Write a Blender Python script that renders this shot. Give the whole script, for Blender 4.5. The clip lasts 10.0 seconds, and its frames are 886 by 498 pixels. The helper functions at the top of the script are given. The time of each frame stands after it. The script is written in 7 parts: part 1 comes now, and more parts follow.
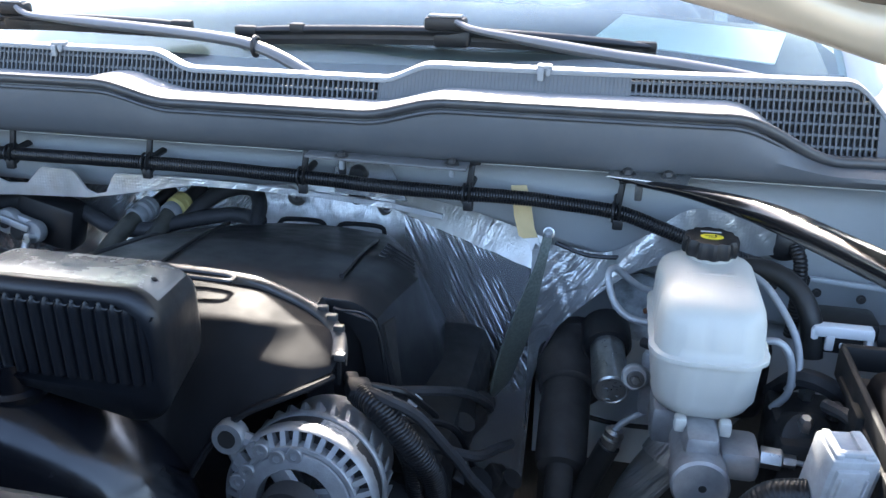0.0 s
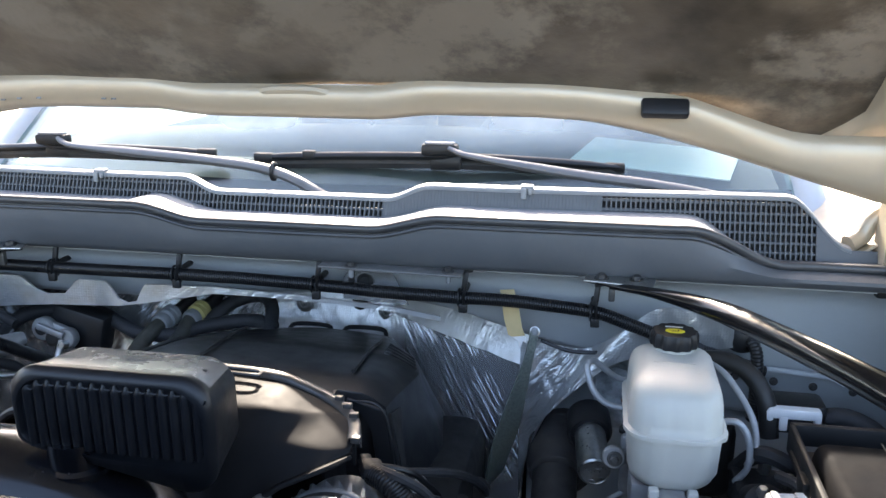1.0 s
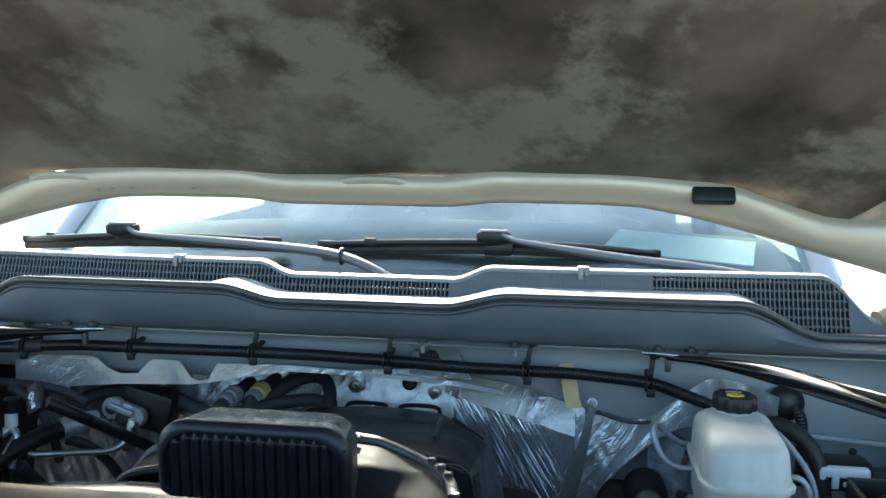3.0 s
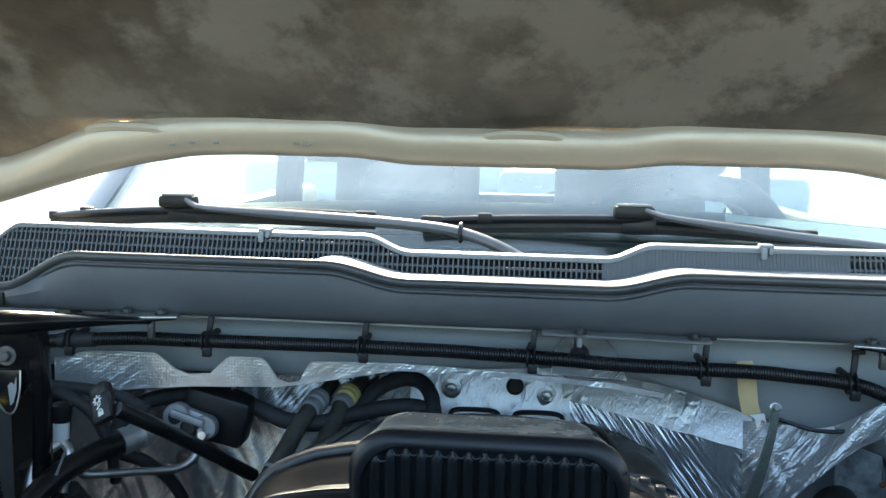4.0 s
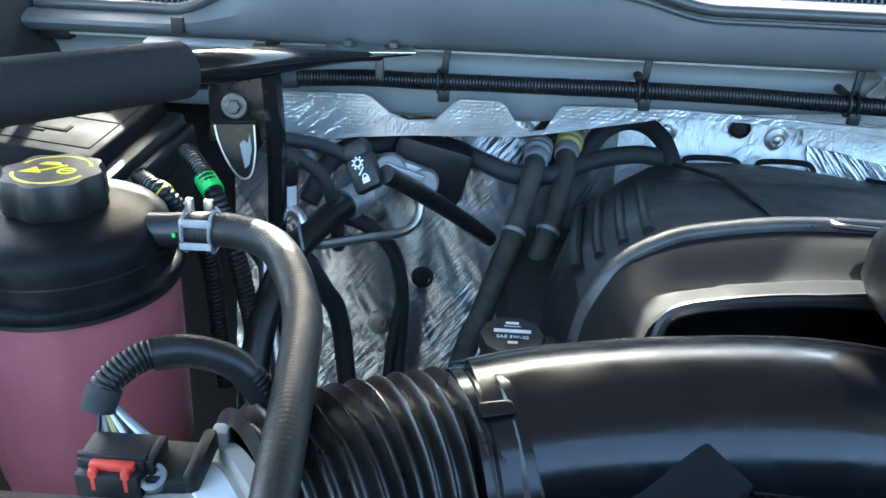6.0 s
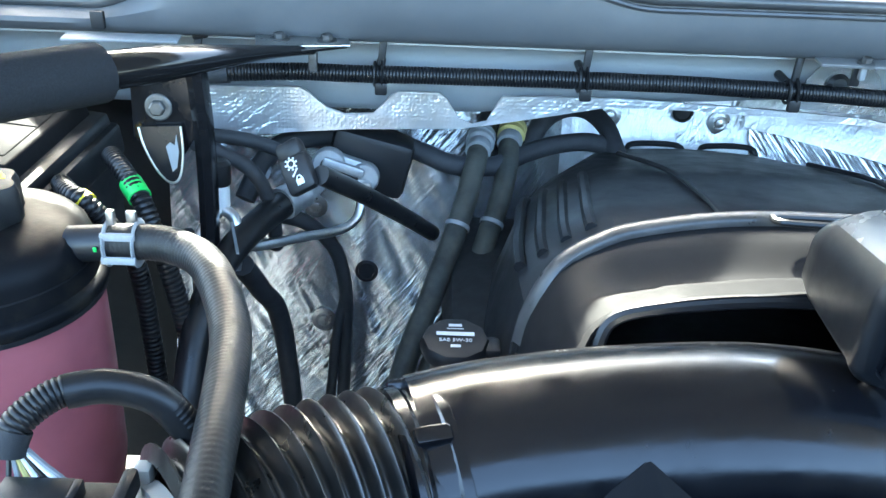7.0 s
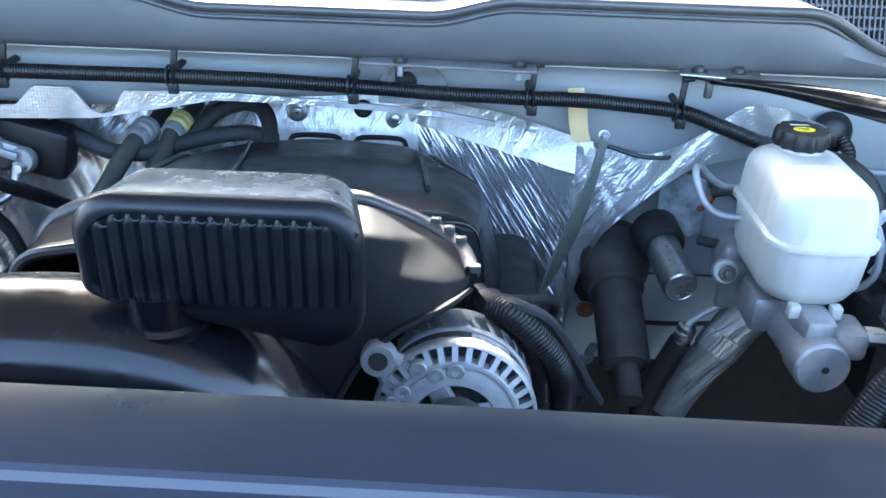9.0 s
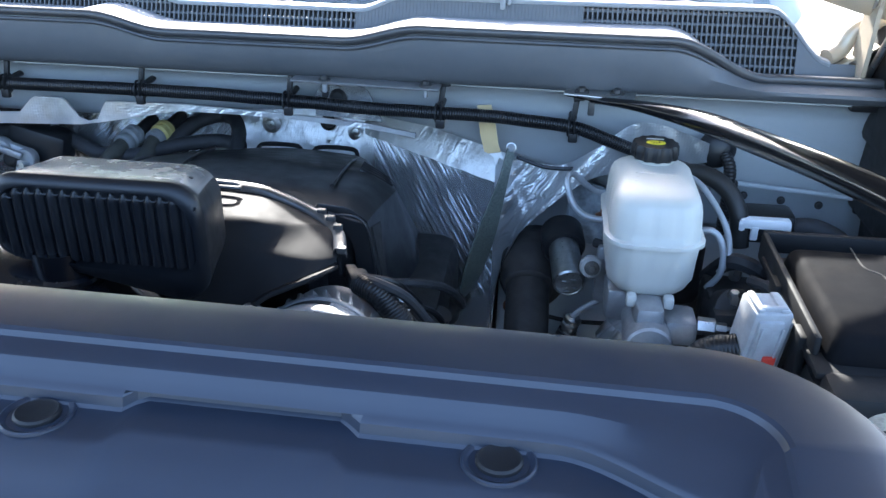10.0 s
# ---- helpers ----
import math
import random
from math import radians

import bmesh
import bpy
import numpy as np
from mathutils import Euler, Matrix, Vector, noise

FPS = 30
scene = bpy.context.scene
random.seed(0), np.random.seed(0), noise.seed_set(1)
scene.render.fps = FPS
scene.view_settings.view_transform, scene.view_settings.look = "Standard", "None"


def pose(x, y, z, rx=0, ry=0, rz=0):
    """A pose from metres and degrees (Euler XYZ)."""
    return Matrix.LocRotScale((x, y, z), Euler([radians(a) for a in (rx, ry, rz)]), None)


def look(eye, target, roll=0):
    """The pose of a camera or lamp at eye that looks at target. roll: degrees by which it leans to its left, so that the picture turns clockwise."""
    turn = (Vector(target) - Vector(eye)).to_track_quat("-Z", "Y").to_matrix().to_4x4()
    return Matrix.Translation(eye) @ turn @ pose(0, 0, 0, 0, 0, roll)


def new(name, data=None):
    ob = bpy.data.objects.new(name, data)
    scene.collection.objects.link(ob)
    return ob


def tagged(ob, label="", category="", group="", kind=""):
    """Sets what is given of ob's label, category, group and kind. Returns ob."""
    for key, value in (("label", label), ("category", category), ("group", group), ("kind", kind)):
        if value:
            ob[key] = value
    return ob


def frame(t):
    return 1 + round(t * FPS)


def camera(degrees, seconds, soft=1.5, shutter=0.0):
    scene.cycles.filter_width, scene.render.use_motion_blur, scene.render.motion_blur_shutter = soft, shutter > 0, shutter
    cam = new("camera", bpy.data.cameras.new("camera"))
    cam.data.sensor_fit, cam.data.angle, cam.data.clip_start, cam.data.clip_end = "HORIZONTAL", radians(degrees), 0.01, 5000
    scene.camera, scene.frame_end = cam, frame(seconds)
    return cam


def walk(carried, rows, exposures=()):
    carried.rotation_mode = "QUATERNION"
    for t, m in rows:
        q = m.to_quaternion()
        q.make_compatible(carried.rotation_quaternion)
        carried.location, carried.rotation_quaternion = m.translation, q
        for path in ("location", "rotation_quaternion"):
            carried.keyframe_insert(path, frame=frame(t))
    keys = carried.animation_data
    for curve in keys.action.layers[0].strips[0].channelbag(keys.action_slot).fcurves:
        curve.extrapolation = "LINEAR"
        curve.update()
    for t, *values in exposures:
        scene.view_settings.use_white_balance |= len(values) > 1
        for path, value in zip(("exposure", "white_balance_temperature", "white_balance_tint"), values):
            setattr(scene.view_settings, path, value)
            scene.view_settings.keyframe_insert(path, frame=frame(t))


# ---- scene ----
cam = camera(54.6, 10.0)
PATH = [
    (0, (0.437, 0.1, 1.52), (0.075, 1.913, 0.757), 0.7),
    (0.5, (0.453, 0.037, 1.543), (0.078, 1.904, 0.934), 0.2),
    (1, (0.45, -0.043, 1.561), (0.1, 1.855, 1.038), 0.2),
    (1.5, (0.435, -0.148, 1.516), (0.146, 1.773, 1.04), 0.6),
    (2, (0.473, -0.167, 1.489), (0.169, 1.752, 1.016), 0.3),
    (2.5, (0.397, -0.175, 1.544), (0.1, 1.764, 1.156), 0.4),
    (2.7, (0.364, -0.182, 1.552), (0.066, 1.769, 1.228), 0.4),
    (3.8, (0.107, -0.056, 1.472), (-0.094, 1.917, 1.215), 1.0),
    (4, (0.017, 0.024, 1.454), (-0.161, 1.999, 1.197), 1.3),
    (4.5, (-0.135, 0.122, 1.44), (-0.31, 2.057, 0.965), 1.7),
    (5, (-0.289, 0.183, 1.427), (-0.492, 2.04, 0.713), 1.6),
    (5.2, (-0.346, 0.203, 1.423), (-0.525, 2.038, 0.648), 1.9),
    (6.3, (-0.363, 0.22, 1.43), (-0.387, 1.996, 0.512), 2.2),
    (6.5, (-0.361, 0.229, 1.427), (-0.35, 1.997, 0.494), 2.2),
    (7, (-0.352, 0.245, 1.441), (-0.312, 2.008, 0.498), 2.5),
    (7.5, (-0.231, 0.225, 1.449), (-0.159, 1.99, 0.512), 2.8),
    (8, (-0.11, 0.203, 1.46), (-0.025, 1.971, 0.528), 3.0),
    (8.5, (0.0, 0.149, 1.486), (0.018, 1.918, 0.554), 2.2),
    (9, (0.165, 0.093, 1.488), (0.154, 1.867, 0.566), 2.2),
    (9.5, (0.277, 0.084, 1.495), (0.227, 1.863, 0.583), 2.3),
    (10, (0.408, -0.05, 1.528), (0.202, 1.736, 0.653), 1.3),
]
EXPOSURES = [(0.0, 3.27, 6300, 12), (0.5, 2.9, 6600, 13), (1.0, 2.95, 6900, 14), (2.0, 2.47, 6050, 4), (2.7, 2.45, 6150, -3), (4.0, 2.65, 6700, 0), (4.5, 2.55, 6700, 0), (5.2, 2.45, 5900, 0), (6.3, 4.0, 5980, 0), (8.0, 4.3, 6020, 3), (8.5, 4.2, 6020, 6), (9.0, 4.06, 5980, 9), (9.5, 3.7, 5900, 11), (10.0, 3.25, 5850, 10)]
walk(cam, [(t, look(eye, target, roll)) for t, eye, target, roll in PATH], EXPOSURES)

# ---- light ----
world = bpy.data.worlds.new("sky")
scene.world = world
world.use_nodes = True
wn = world.node_tree.nodes
sky = wn.new("ShaderNodeTexSky")
sky.sky_type, sky.sun_disc = "NISHITA", False
SUN_UP, SUN_SIDE = 31.0, -12.0          # degrees above the horizon, degrees off the truck's long axis
sky.sun_elevation, sky.sun_rotation = radians(SUN_UP), radians(SUN_SIDE)
sky.air_density, sky.dust_density = 1.0, 3.0
world.node_tree.links.new(sky.outputs[0], wn["Background"].inputs[0])
wn["Background"].inputs[1].default_value = 0.15
sun = new("sun", bpy.data.lights.new("sun", "SUN"))
sun.data.energy, sun.data.angle, sun.data.color = 3.0, radians(1.1), (1.0, 0.92, 0.79)
sun.matrix_basis = look((0, 0, 0), (-math.sin(radians(SUN_SIDE)) * math.cos(radians(SUN_UP)), -math.cos(radians(SUN_SIDE)) * math.cos(radians(SUN_UP)), -math.sin(radians(SUN_UP))))


# ---- materials ----
def link(t, a, b):
    t.links.new(a, b)


def mat(name, color, rough=0.5, metal=0.0, var=0.12, scale=25.0, bump=0.0, bscale=350.0, dust=0.0, dust_color=(0.3, 0.27, 0.22), dscale=14.0,
        coat=0.0, sss=0.0, stretch=(1, 1, 1), wrinkle=0.0, wscale=30.0, drange=(0.42, 0.72), wdepth=0.006, ridged=False, turn=0.0, spec=0.5):
    """Principled surface with colour drift, roughness drift, fine relief, dust patches and optional wrinkles, at real-world size."""
    m = bpy.data.materials.new(name)
    m.use_nodes = True
    t = m.node_tree
    b = t.nodes["Principled BSDF"]
    co = t.nodes.new("ShaderNodeTexCoord")
    mp = t.nodes.new("ShaderNodeMapping")
    mp.vector_type = "TEXTURE"
    mp.inputs["Scale"].default_value = tuple(1 / k for k in stretch)
    mp.inputs["Rotation"].default_value = (0, radians(turn), 0)
    link(t, co.outputs["Object"], mp.inputs[0])

    def noisy(s, detail=4.0, roughness=0.6, sharp=False):
        n = t.nodes.new("ShaderNodeTexNoise")
        if sharp:
            n.noise_type, n.normalize = "RIDGED_MULTIFRACTAL", False
        n.inputs["Scale"].default_value, n.inputs["Detail"].default_value, n.inputs["Roughness"].default_value = s, detail, roughness
        link(t, mp.outputs[0], n.inputs["Vector"])
        return n.outputs["Fac"]

    def spread(v, lo, hi, a=0.3, z=0.7):
        r = t.nodes.new("ShaderNodeMapRange")
        for k, x in zip(("From Min", "From Max", "To Min", "To Max"), (a, z, lo, hi)):
            r.inputs[k].default_value = x
        link(t, v, r.inputs[0])
        return r.outputs[0]

    def mixed(f, c1, c2):
        x = t.nodes.new("ShaderNodeMix")
        x.data_type = "RGBA"
        for s, c in ((6, c1), (7, c2)):
            if isinstance(c, tuple):
                x.inputs[s].default_value = (*c, 1)
            else:
                link(t, c, x.inputs[s])
        link(t, f, x.inputs[0])
        return x.outputs[2]

    drift = noisy(scale)
    col = mixed(spread(drift, 0, 1), tuple(c * (1 - var) for c in color), tuple(min(1, c * (1 + var)) for c in color))
    rgh = spread(noisy(scale * 2.7), max(0.02, rough - 0.07), min(1, rough + 0.09))
    if dust:
        d = spread(noisy(dscale, 8, 0.7), 0, dust, *drange)
        col = mixed(d, col, dust_color)
        up = t.nodes.new("ShaderNodeMath")
        up.operation = "MULTIPLY_ADD"
        up.inputs[1].default_value = 0.5
        link(t, d, up.inputs[0])
        link(t, rgh, up.inputs[2])
        up.use_clamp = True
        rgh = up.outputs[0]
    link(t, col, b.inputs["Base Color"])
    link(t, rgh, b.inputs["Roughness"])
    b.inputs["Metallic"].default_value = metal
    b.inputs["Specular IOR Level"].default_value = spec
    b.inputs["Coat Weight"].default_value = coat
    b.inputs["Coat Roughness"].default_value = 0.12
    if sss:
        b.inputs["Subsurface Weight"].default_value = sss
        b.inputs["Subsurface Radius"].default_value = (0.03, 0.03, 0.028)
        b.inputs["Subsurface Scale"].default_value = 0.6
    last = None
    for strength, s, dist in ((bump, bscale, 0.0006), (wrinkle, wscale, wdepth), (wrinkle * 0.8, wscale * 3.7, wdepth * 0.4)):
        if strength:
            k = t.nodes.new("ShaderNodeBump")
            k.inputs["Strength"].default_value, k.inputs["Distance"].default_value = strength, dist
            link(t, noisy(s, 3 if ridged and dist > 0.001 else 5, 0.55, ridged and dist > 0.001), k.inputs["Height"])
            if last:
                link(t, last, k.inputs["Normal"])
            last = k.outputs[0]
    if last:
        link(t, last, b.inputs["Normal"])
    return m

def foil_mat(name, tint, rough, tilt, scale, turn, stretch, fine=0.3, weave=0.0, dust=0.0):
    """Crumpled metal foil: sharp facets of two sizes, stretched along the folds, crumpled more in some places than in others."""
    m = bpy.data.materials.new(name)
    m.use_nodes = True
    t = m.node_tree
    b = t.nodes["Principled BSDF"]
    co = t.nodes.new("ShaderNodeTexCoord")
    warp = t.nodes.new("ShaderNodeTexNoise")
    warp.inputs["Scale"].default_value, warp.inputs["Detail"].default_value = scale * 0.5 / max(1.0, stretch / 4), 2.0
    link(t, co.outputs["Object"], warp.inputs["Vector"])
    bend = t.nodes.new("ShaderNodeVectorMath")
    bend.operation = "MULTIPLY_ADD"
    bend.inputs[1].default_value = (0.5 / scale,) * 3
    link(t, warp.outputs["Color"], bend.inputs[0])
    link(t, co.outputs["Object"], bend.inputs[2])
    mp = t.nodes.new("ShaderNodeMapping")
    mp.vector_type = "TEXTURE"
    mp.inputs["Scale"].default_value = (1.0, stretch, stretch)
    mp.inputs["Rotation"].default_value = (0, radians(turn), 0)
    link(t, bend.outputs[0], mp.inputs[0])
    patch = t.nodes.new("ShaderNodeTexNoise")
    patch.inputs["Scale"].default_value, patch.inputs["Detail"].default_value = 9.0, 2.0
    link(t, co.outputs["Object"], patch.inputs["Vector"])
    amount = t.nodes.new("ShaderNodeMapRange")
    for k, x in zip(("From Min", "From Max", "To Min", "To Max"), (0.42, 0.62, 0.05, 1.0)):
        amount.inputs[k].default_value = x
    link(t, patch.outputs["Fac"], amount.inputs[0])
    last = None
    for s, slant in ((scale, tilt), (scale * 2.9, tilt * 0.7)):
        v = t.nodes.new("ShaderNodeTexVoronoi")
        v.inputs["Scale"].default_value = s
        link(t, mp.outputs[0], v.inputs["Vector"])
        k = t.nodes.new("ShaderNodeBump")
        k.inputs["Distance"].default_value = slant / s
        link(t, amount.outputs[0], k.inputs["Strength"])
        link(t, v.outputs["Distance"], k.inputs["Height"])
        if last:
            link(t, last, k.inputs["Normal"])
        last = k.outputs[0]
    v = t.nodes.new("ShaderNodeTexVoronoi")
    v.feature = "DISTANCE_TO_EDGE"
    v.inputs["Scale"].default_value = scale * 1.3
    link(t, mp.outputs[0], v.inputs["Vector"])
    edge = t.nodes.new("ShaderNodeMapRange")
    for k, x in zip(("From Min", "From Max", "To Min", "To Max"), (0.0, 0.12, 0.0, 1.0)):
        edge.inputs[k].default_value = x
    link(t, v.outputs["Distance"], edge.inputs[0])
    k = t.nodes.new("ShaderNodeBump")
    k.inputs["Distance"].default_value = 0.16 * tilt / scale
    link(t, amount.outputs[0], k.inputs["Strength"])
    link(t, edge.outputs[0], k.inputs["Height"])
    link(t, last, k.inputs["Normal"])
    last = k.outputs[0]
    n = t.nodes.new("ShaderNodeTexNoise")
    n.inputs["Scale"].default_value, n.inputs["Detail"].default_value = 300.0, 4.0
    link(t, mp.outputs[0], n.inputs["Vector"])
    k = t.nodes.new("ShaderNodeBump")
    k.inputs["Strength"].default_value, k.inputs["Distance"].default_value = 1.0, fine / 300.0
    link(t, n.outputs["Fac"], k.inputs["Height"])
    link(t, last, k.inputs["Normal"])
    last = k.outputs[0]
    if weave:
        v = t.nodes.new("ShaderNodeTexVoronoi")
        v.inputs["Scale"].default_value, v.inputs["Randomness"].default_value = 230.0, 0.2
        link(t, co.outputs["Object"], v.inputs["Vector"])
        k = t.nodes.new("ShaderNodeBump")
        k.inputs["Strength"].default_value, k.inputs["Distance"].default_value = 1.0, weave / 230.0
        link(t, v.outputs["Distance"], k.inputs["Height"])
        link(t, last, k.inputs["Normal"])
        last = k.outputs[0]
    link(t, last, b.inputs["Normal"])
    grime = t.nodes.new("ShaderNodeMapRange")
    for key, x in zip(("From Min", "From Max", "To Min", "To Max"), (0.5, 0.75, 0.0, dust)):
        grime.inputs[key].default_value = x
    link(t, warp.outputs["Fac"], grime.inputs[0])
    x = t.nodes.new("ShaderNodeMix")
    x.data_type = "RGBA"
    x.inputs[6].default_value, x.inputs[7].default_value = (*tint, 1), (0.4, 0.35, 0.27, 1)
    link(t, grime.outputs[0], x.inputs[0])
    link(t, x.outputs[2], b.inputs["Base Color"])
    b.inputs["Metallic"].default_value = 0.78
    b.inputs["Roughness"].default_value = rough
    return m


M_COWL = mat("cowl_plastic", (0.078, 0.084, 0.093), 0.5, var=0.1, scale=9, bump=0.25, bscale=900, dust=0.25, dust_color=(0.2, 0.19, 0.18), dscale=5)
M_COVER = mat("radiator_cover_plastic", (0.017, 0.0225, 0.036), 0.33, spec=0.55, var=0.1, scale=8)
M_RUBBER = mat("weatherstrip_rubber", (0.035, 0.036, 0.04), 0.35, scale=40, bump=0.1, dust=0.1)
M_BLACK = mat("black_plastic", (0.010, 0.0105, 0.012), 0.42, spec=0.35, var=0.2, scale=12, bump=0.25, bscale=800, dust=0.10, dust_color=(0.045, 0.045, 0.044), dscale=10)
M_SATIN = mat("satin_black_plastic", (0.010, 0.0108, 0.013), 0.36, spec=0.5, var=0.15, scale=10, bump=0.15, bscale=900, dust=0.12, dust_color=(0.05, 0.05, 0.05), dscale=9)
M_DOME = mat("dull_intake_plastic", (0.015, 0.0152, 0.0165), 0.6, spec=0.08, var=0.15, scale=10, bump=0.15, bscale=900)
M_RIM = mat("smooth_moulded_edge", (0.04, 0.04, 0.041), 0.34, spec=0.7, var=0.15, scale=30, bump=0.05, bscale=600, dust=0.3, dust_color=(0.2, 0.18, 0.15), dscale=20)
M_BOX = mat("resonator_plastic", (0.0055, 0.0068, 0.0095), 0.38, spec=0.4, var=0.15, scale=14, bump=0.08, bscale=900, dust=0.05, dust_color=(0.10, 0.095, 0.09), dscale=16)
M_LID = mat("dusty_lid_plastic", (0.0095, 0.0097, 0.011), 0.6, spec=0.05, var=0.15, scale=10, bump=0.25, bscale=800, dust=0.2, dust_color=(0.05, 0.045, 0.04), dscale=7, drange=(0.4, 0.7))
M_BEIGE = mat("sensor_housing_plastic", (0.40, 0.37, 0.32), 0.5, var=0.1, scale=20, dust=0.3)
M_BRIGHTFOIL = foil_mat("bright_foil", (0.50, 0.52, 0.54), 0.33, 0.5, 70.0, 35, 5.0, fine=0.35, weave=0.12)
M_SMOOTHFOIL = foil_mat("smooth_foil", (0.66, 0.67, 0.68), 0.34, 0.15, 55.0, 20, 2.5, fine=0.25, weave=0.03, dust=0.3)
M_DUCT = mat("moulded_duct_plastic", (0.005, 0.0058, 0.008), 0.19, spec=0.55, var=0.04, scale=14, bump=0.05, bscale=500, dust=0.03, dust_color=(0.22, 0.17, 0.11), dscale=160, drange=(0.58, 0.72))
M_BELLOWS = mat("bellows_rubber", (0.012, 0.0118, 0.0115), 0.3, spec=0.9, var=0.25, scale=20, bump=0.1, bscale=400, dust=0.25, dust_color=(0.10, 0.085, 0.065), dscale=40, drange=(0.45, 0.75))
M_HOSE = mat("worn_hose_rubber", (0.018, 0.0185, 0.019), 0.4, spec=0.35, var=0.3, scale=30, bump=0.35, bscale=500, dust=0.25, dust_color=(0.05, 0.042, 0.03), dscale=25)
M_HEATER = mat("aged_hose_rubber", (0.04, 0.041, 0.037), 0.6, spec=0.25, var=0.4, scale=40, bump=0.4, bscale=500, dust=0.4, dust_color=(0.11, 0.10, 0.075), dscale=22)
M_LOOM = mat("loom_plastic", (0.0065, 0.007, 0.0085), 0.32, spec=0.35, var=0.2, dust=0.1, dust_color=(0.1, 0.09, 0.08))
M_TAPE = mat("cloth_tape", (0.02, 0.021, 0.024), 0.7, bump=0.5, bscale=1500)
M_SLEEVE = mat("braided_sleeve", (0.013, 0.014, 0.017), 0.8, spec=0.2, bump=0.9, bscale=1300, var=0.35, scale=800)
M_PAINT = mat("grey_body_paint", (0.36, 0.385, 0.40), 0.42, var=0.05, scale=6, bump=0.06, bscale=500, dust=0.3, dust_color=(0.24, 0.22, 0.19), dscale=6)
M_HOODPAINT = mat("pale_silver_paint", (0.44, 0.365, 0.265), 0.34, metal=0.25, var=0.05, scale=5, dust=0.35, dust_color=(0.38, 0.32, 0.25), dscale=12, coat=0.3)
M_LINER = mat("stained_hood_underside", (0.082, 0.066, 0.048), 0.42, var=0.75, scale=5.0, bump=0.9, bscale=90, dust=0.8, dust_color=(0.20, 0.175, 0.14), dscale=3.4, drange=(0.485, 0.565), wrinkle=0.4, wscale=9)
M_FOIL = foil_mat("foil_insulation", (0.50, 0.52, 0.54), 0.25, 0.26, 110.0, 40, 8.0, fine=0.2, dust=0.35)
M_FOILTEX = foil_mat("embossed_foil", (0.66, 0.68, 0.70), 0.28, 0.15, 60.0, 50, 2.5, fine=0.22, weave=0.11, dust=0.35)
M_CREASE = foil_mat("creased_foil", (0.80, 0.82, 0.85), 0.24, 0.42, 120.0, -38, 22.0, fine=0.06)
M_SLEEVEFOIL = foil_mat("taped_dull_foil", (0.40, 0.43, 0.46), 0.34, 0.45, 90.0, 40, 9.0, fine=0.2, dust=0.5)
M_ALU = mat("cast_aluminium", (0.37, 0.38, 0.39), 0.5, metal=0.75, var=0.12, scale=60, bump=0.5, bscale=600, dust=0.15, dust_color=(0.2, 0.19, 0.17))
M_WINDING = mat("dark_brass_windings", (0.055, 0.045, 0.016), 0.5, var=0.5, scale=200, bump=0.8, bscale=300)
M_STEEL = mat("zinc_steel", (0.5, 0.5, 0.49), 0.32, metal=1.0, var=0.15, scale=80, bump=0.1)
M_TUBE = mat("aluminium_tube", (0.62, 0.63, 0.63), 0.35, metal=0.95, var=0.1, scale=60)
M_LINE = mat("coated_brake_line", (0.34, 0.36, 0.38), 0.5, metal=0.4, var=0.15, scale=60)
M_CONNECTOR = mat("dusty_white_plastic", (0.33, 0.34, 0.35), 0.5, var=0.15, scale=40, bump=0.3, bscale=500, dust=0.5, dust_color=(0.22, 0.21, 0.2), dscale=35)
M_TANK = mat("milky_reservoir_plastic", (0.47, 0.47, 0.435), 0.42, var=0.03, scale=18, sss=0.5, bump=0.05, dust=0.08, dust_color=(0.6, 0.58, 0.5))
M_WHITE = mat("white_plastic", (0.72, 0.73, 0.73), 0.45, var=0.05)
M_PINK = mat("coolant_tank_plastic", (0.30, 0.095, 0.115), 0.35, var=0.12, scale=16, sss=0.3)
M_YELLOW = mat("yellow_print", (0.75, 0.62, 0.03), 0.5, var=0.04)
M_DULLYELLOW = mat("yellow_collar", (0.42, 0.36, 0.12), 0.5, var=0.15, dust=0.3)
M_GREEN = mat("green_tape", (0.05, 0.55, 0.1), 0.5, var=0.08)
M_RED = mat("red_plastic", (0.6, 0.05, 0.03), 0.45, var=0.08)
M_PAPER = mat("masking_tape", (0.55, 0.42, 0.22), 0.7, var=0.08)
M_PRINT = mat("white_print", (0.7, 0.7, 0.7), 0.55, var=0.03)
M_LABEL = mat("worn_paper_label", (0.28, 0.28, 0.28), 0.6, var=0.25, scale=120)
M_GREY = mat("grey_plastic", (0.2, 0.21, 0.22), 0.5, var=0.1)
M_ARM = mat("satin_arm_paint", (0.10, 0.102, 0.107), 0.34, var=0.1, dust=0.2, dust_color=(0.2, 0.19, 0.18))
M_BATLID = mat("satin_lid_plastic", (0.0055, 0.006, 0.0075), 0.7, spec=0.03, var=0.2, scale=12, bump=0.2, bscale=800, dust=0.2, dust_color=(0.04, 0.032, 0.024), dscale=7, drange=(0.45, 0.75))
M_STICKER = mat("worn_sticker", (0.33, 0.31, 0.26), 0.6, var=0.35, scale=220)
M_TANKTOP = mat("glossy_tank_plastic", (0.0065, 0.007, 0.0085), 0.42, spec=0.08, var=0.2, scale=12, bump=0.25, bscale=220, dust=0.2, dust_color=(0.10, 0.085, 0.06), dscale=22, drange=(0.5, 0.75))
M_DULLSTEEL = mat("dull_phosphate_steel", (0.10, 0.10, 0.10), 0.45, metal=0.7, var=0.3, scale=90, bump=0.2)
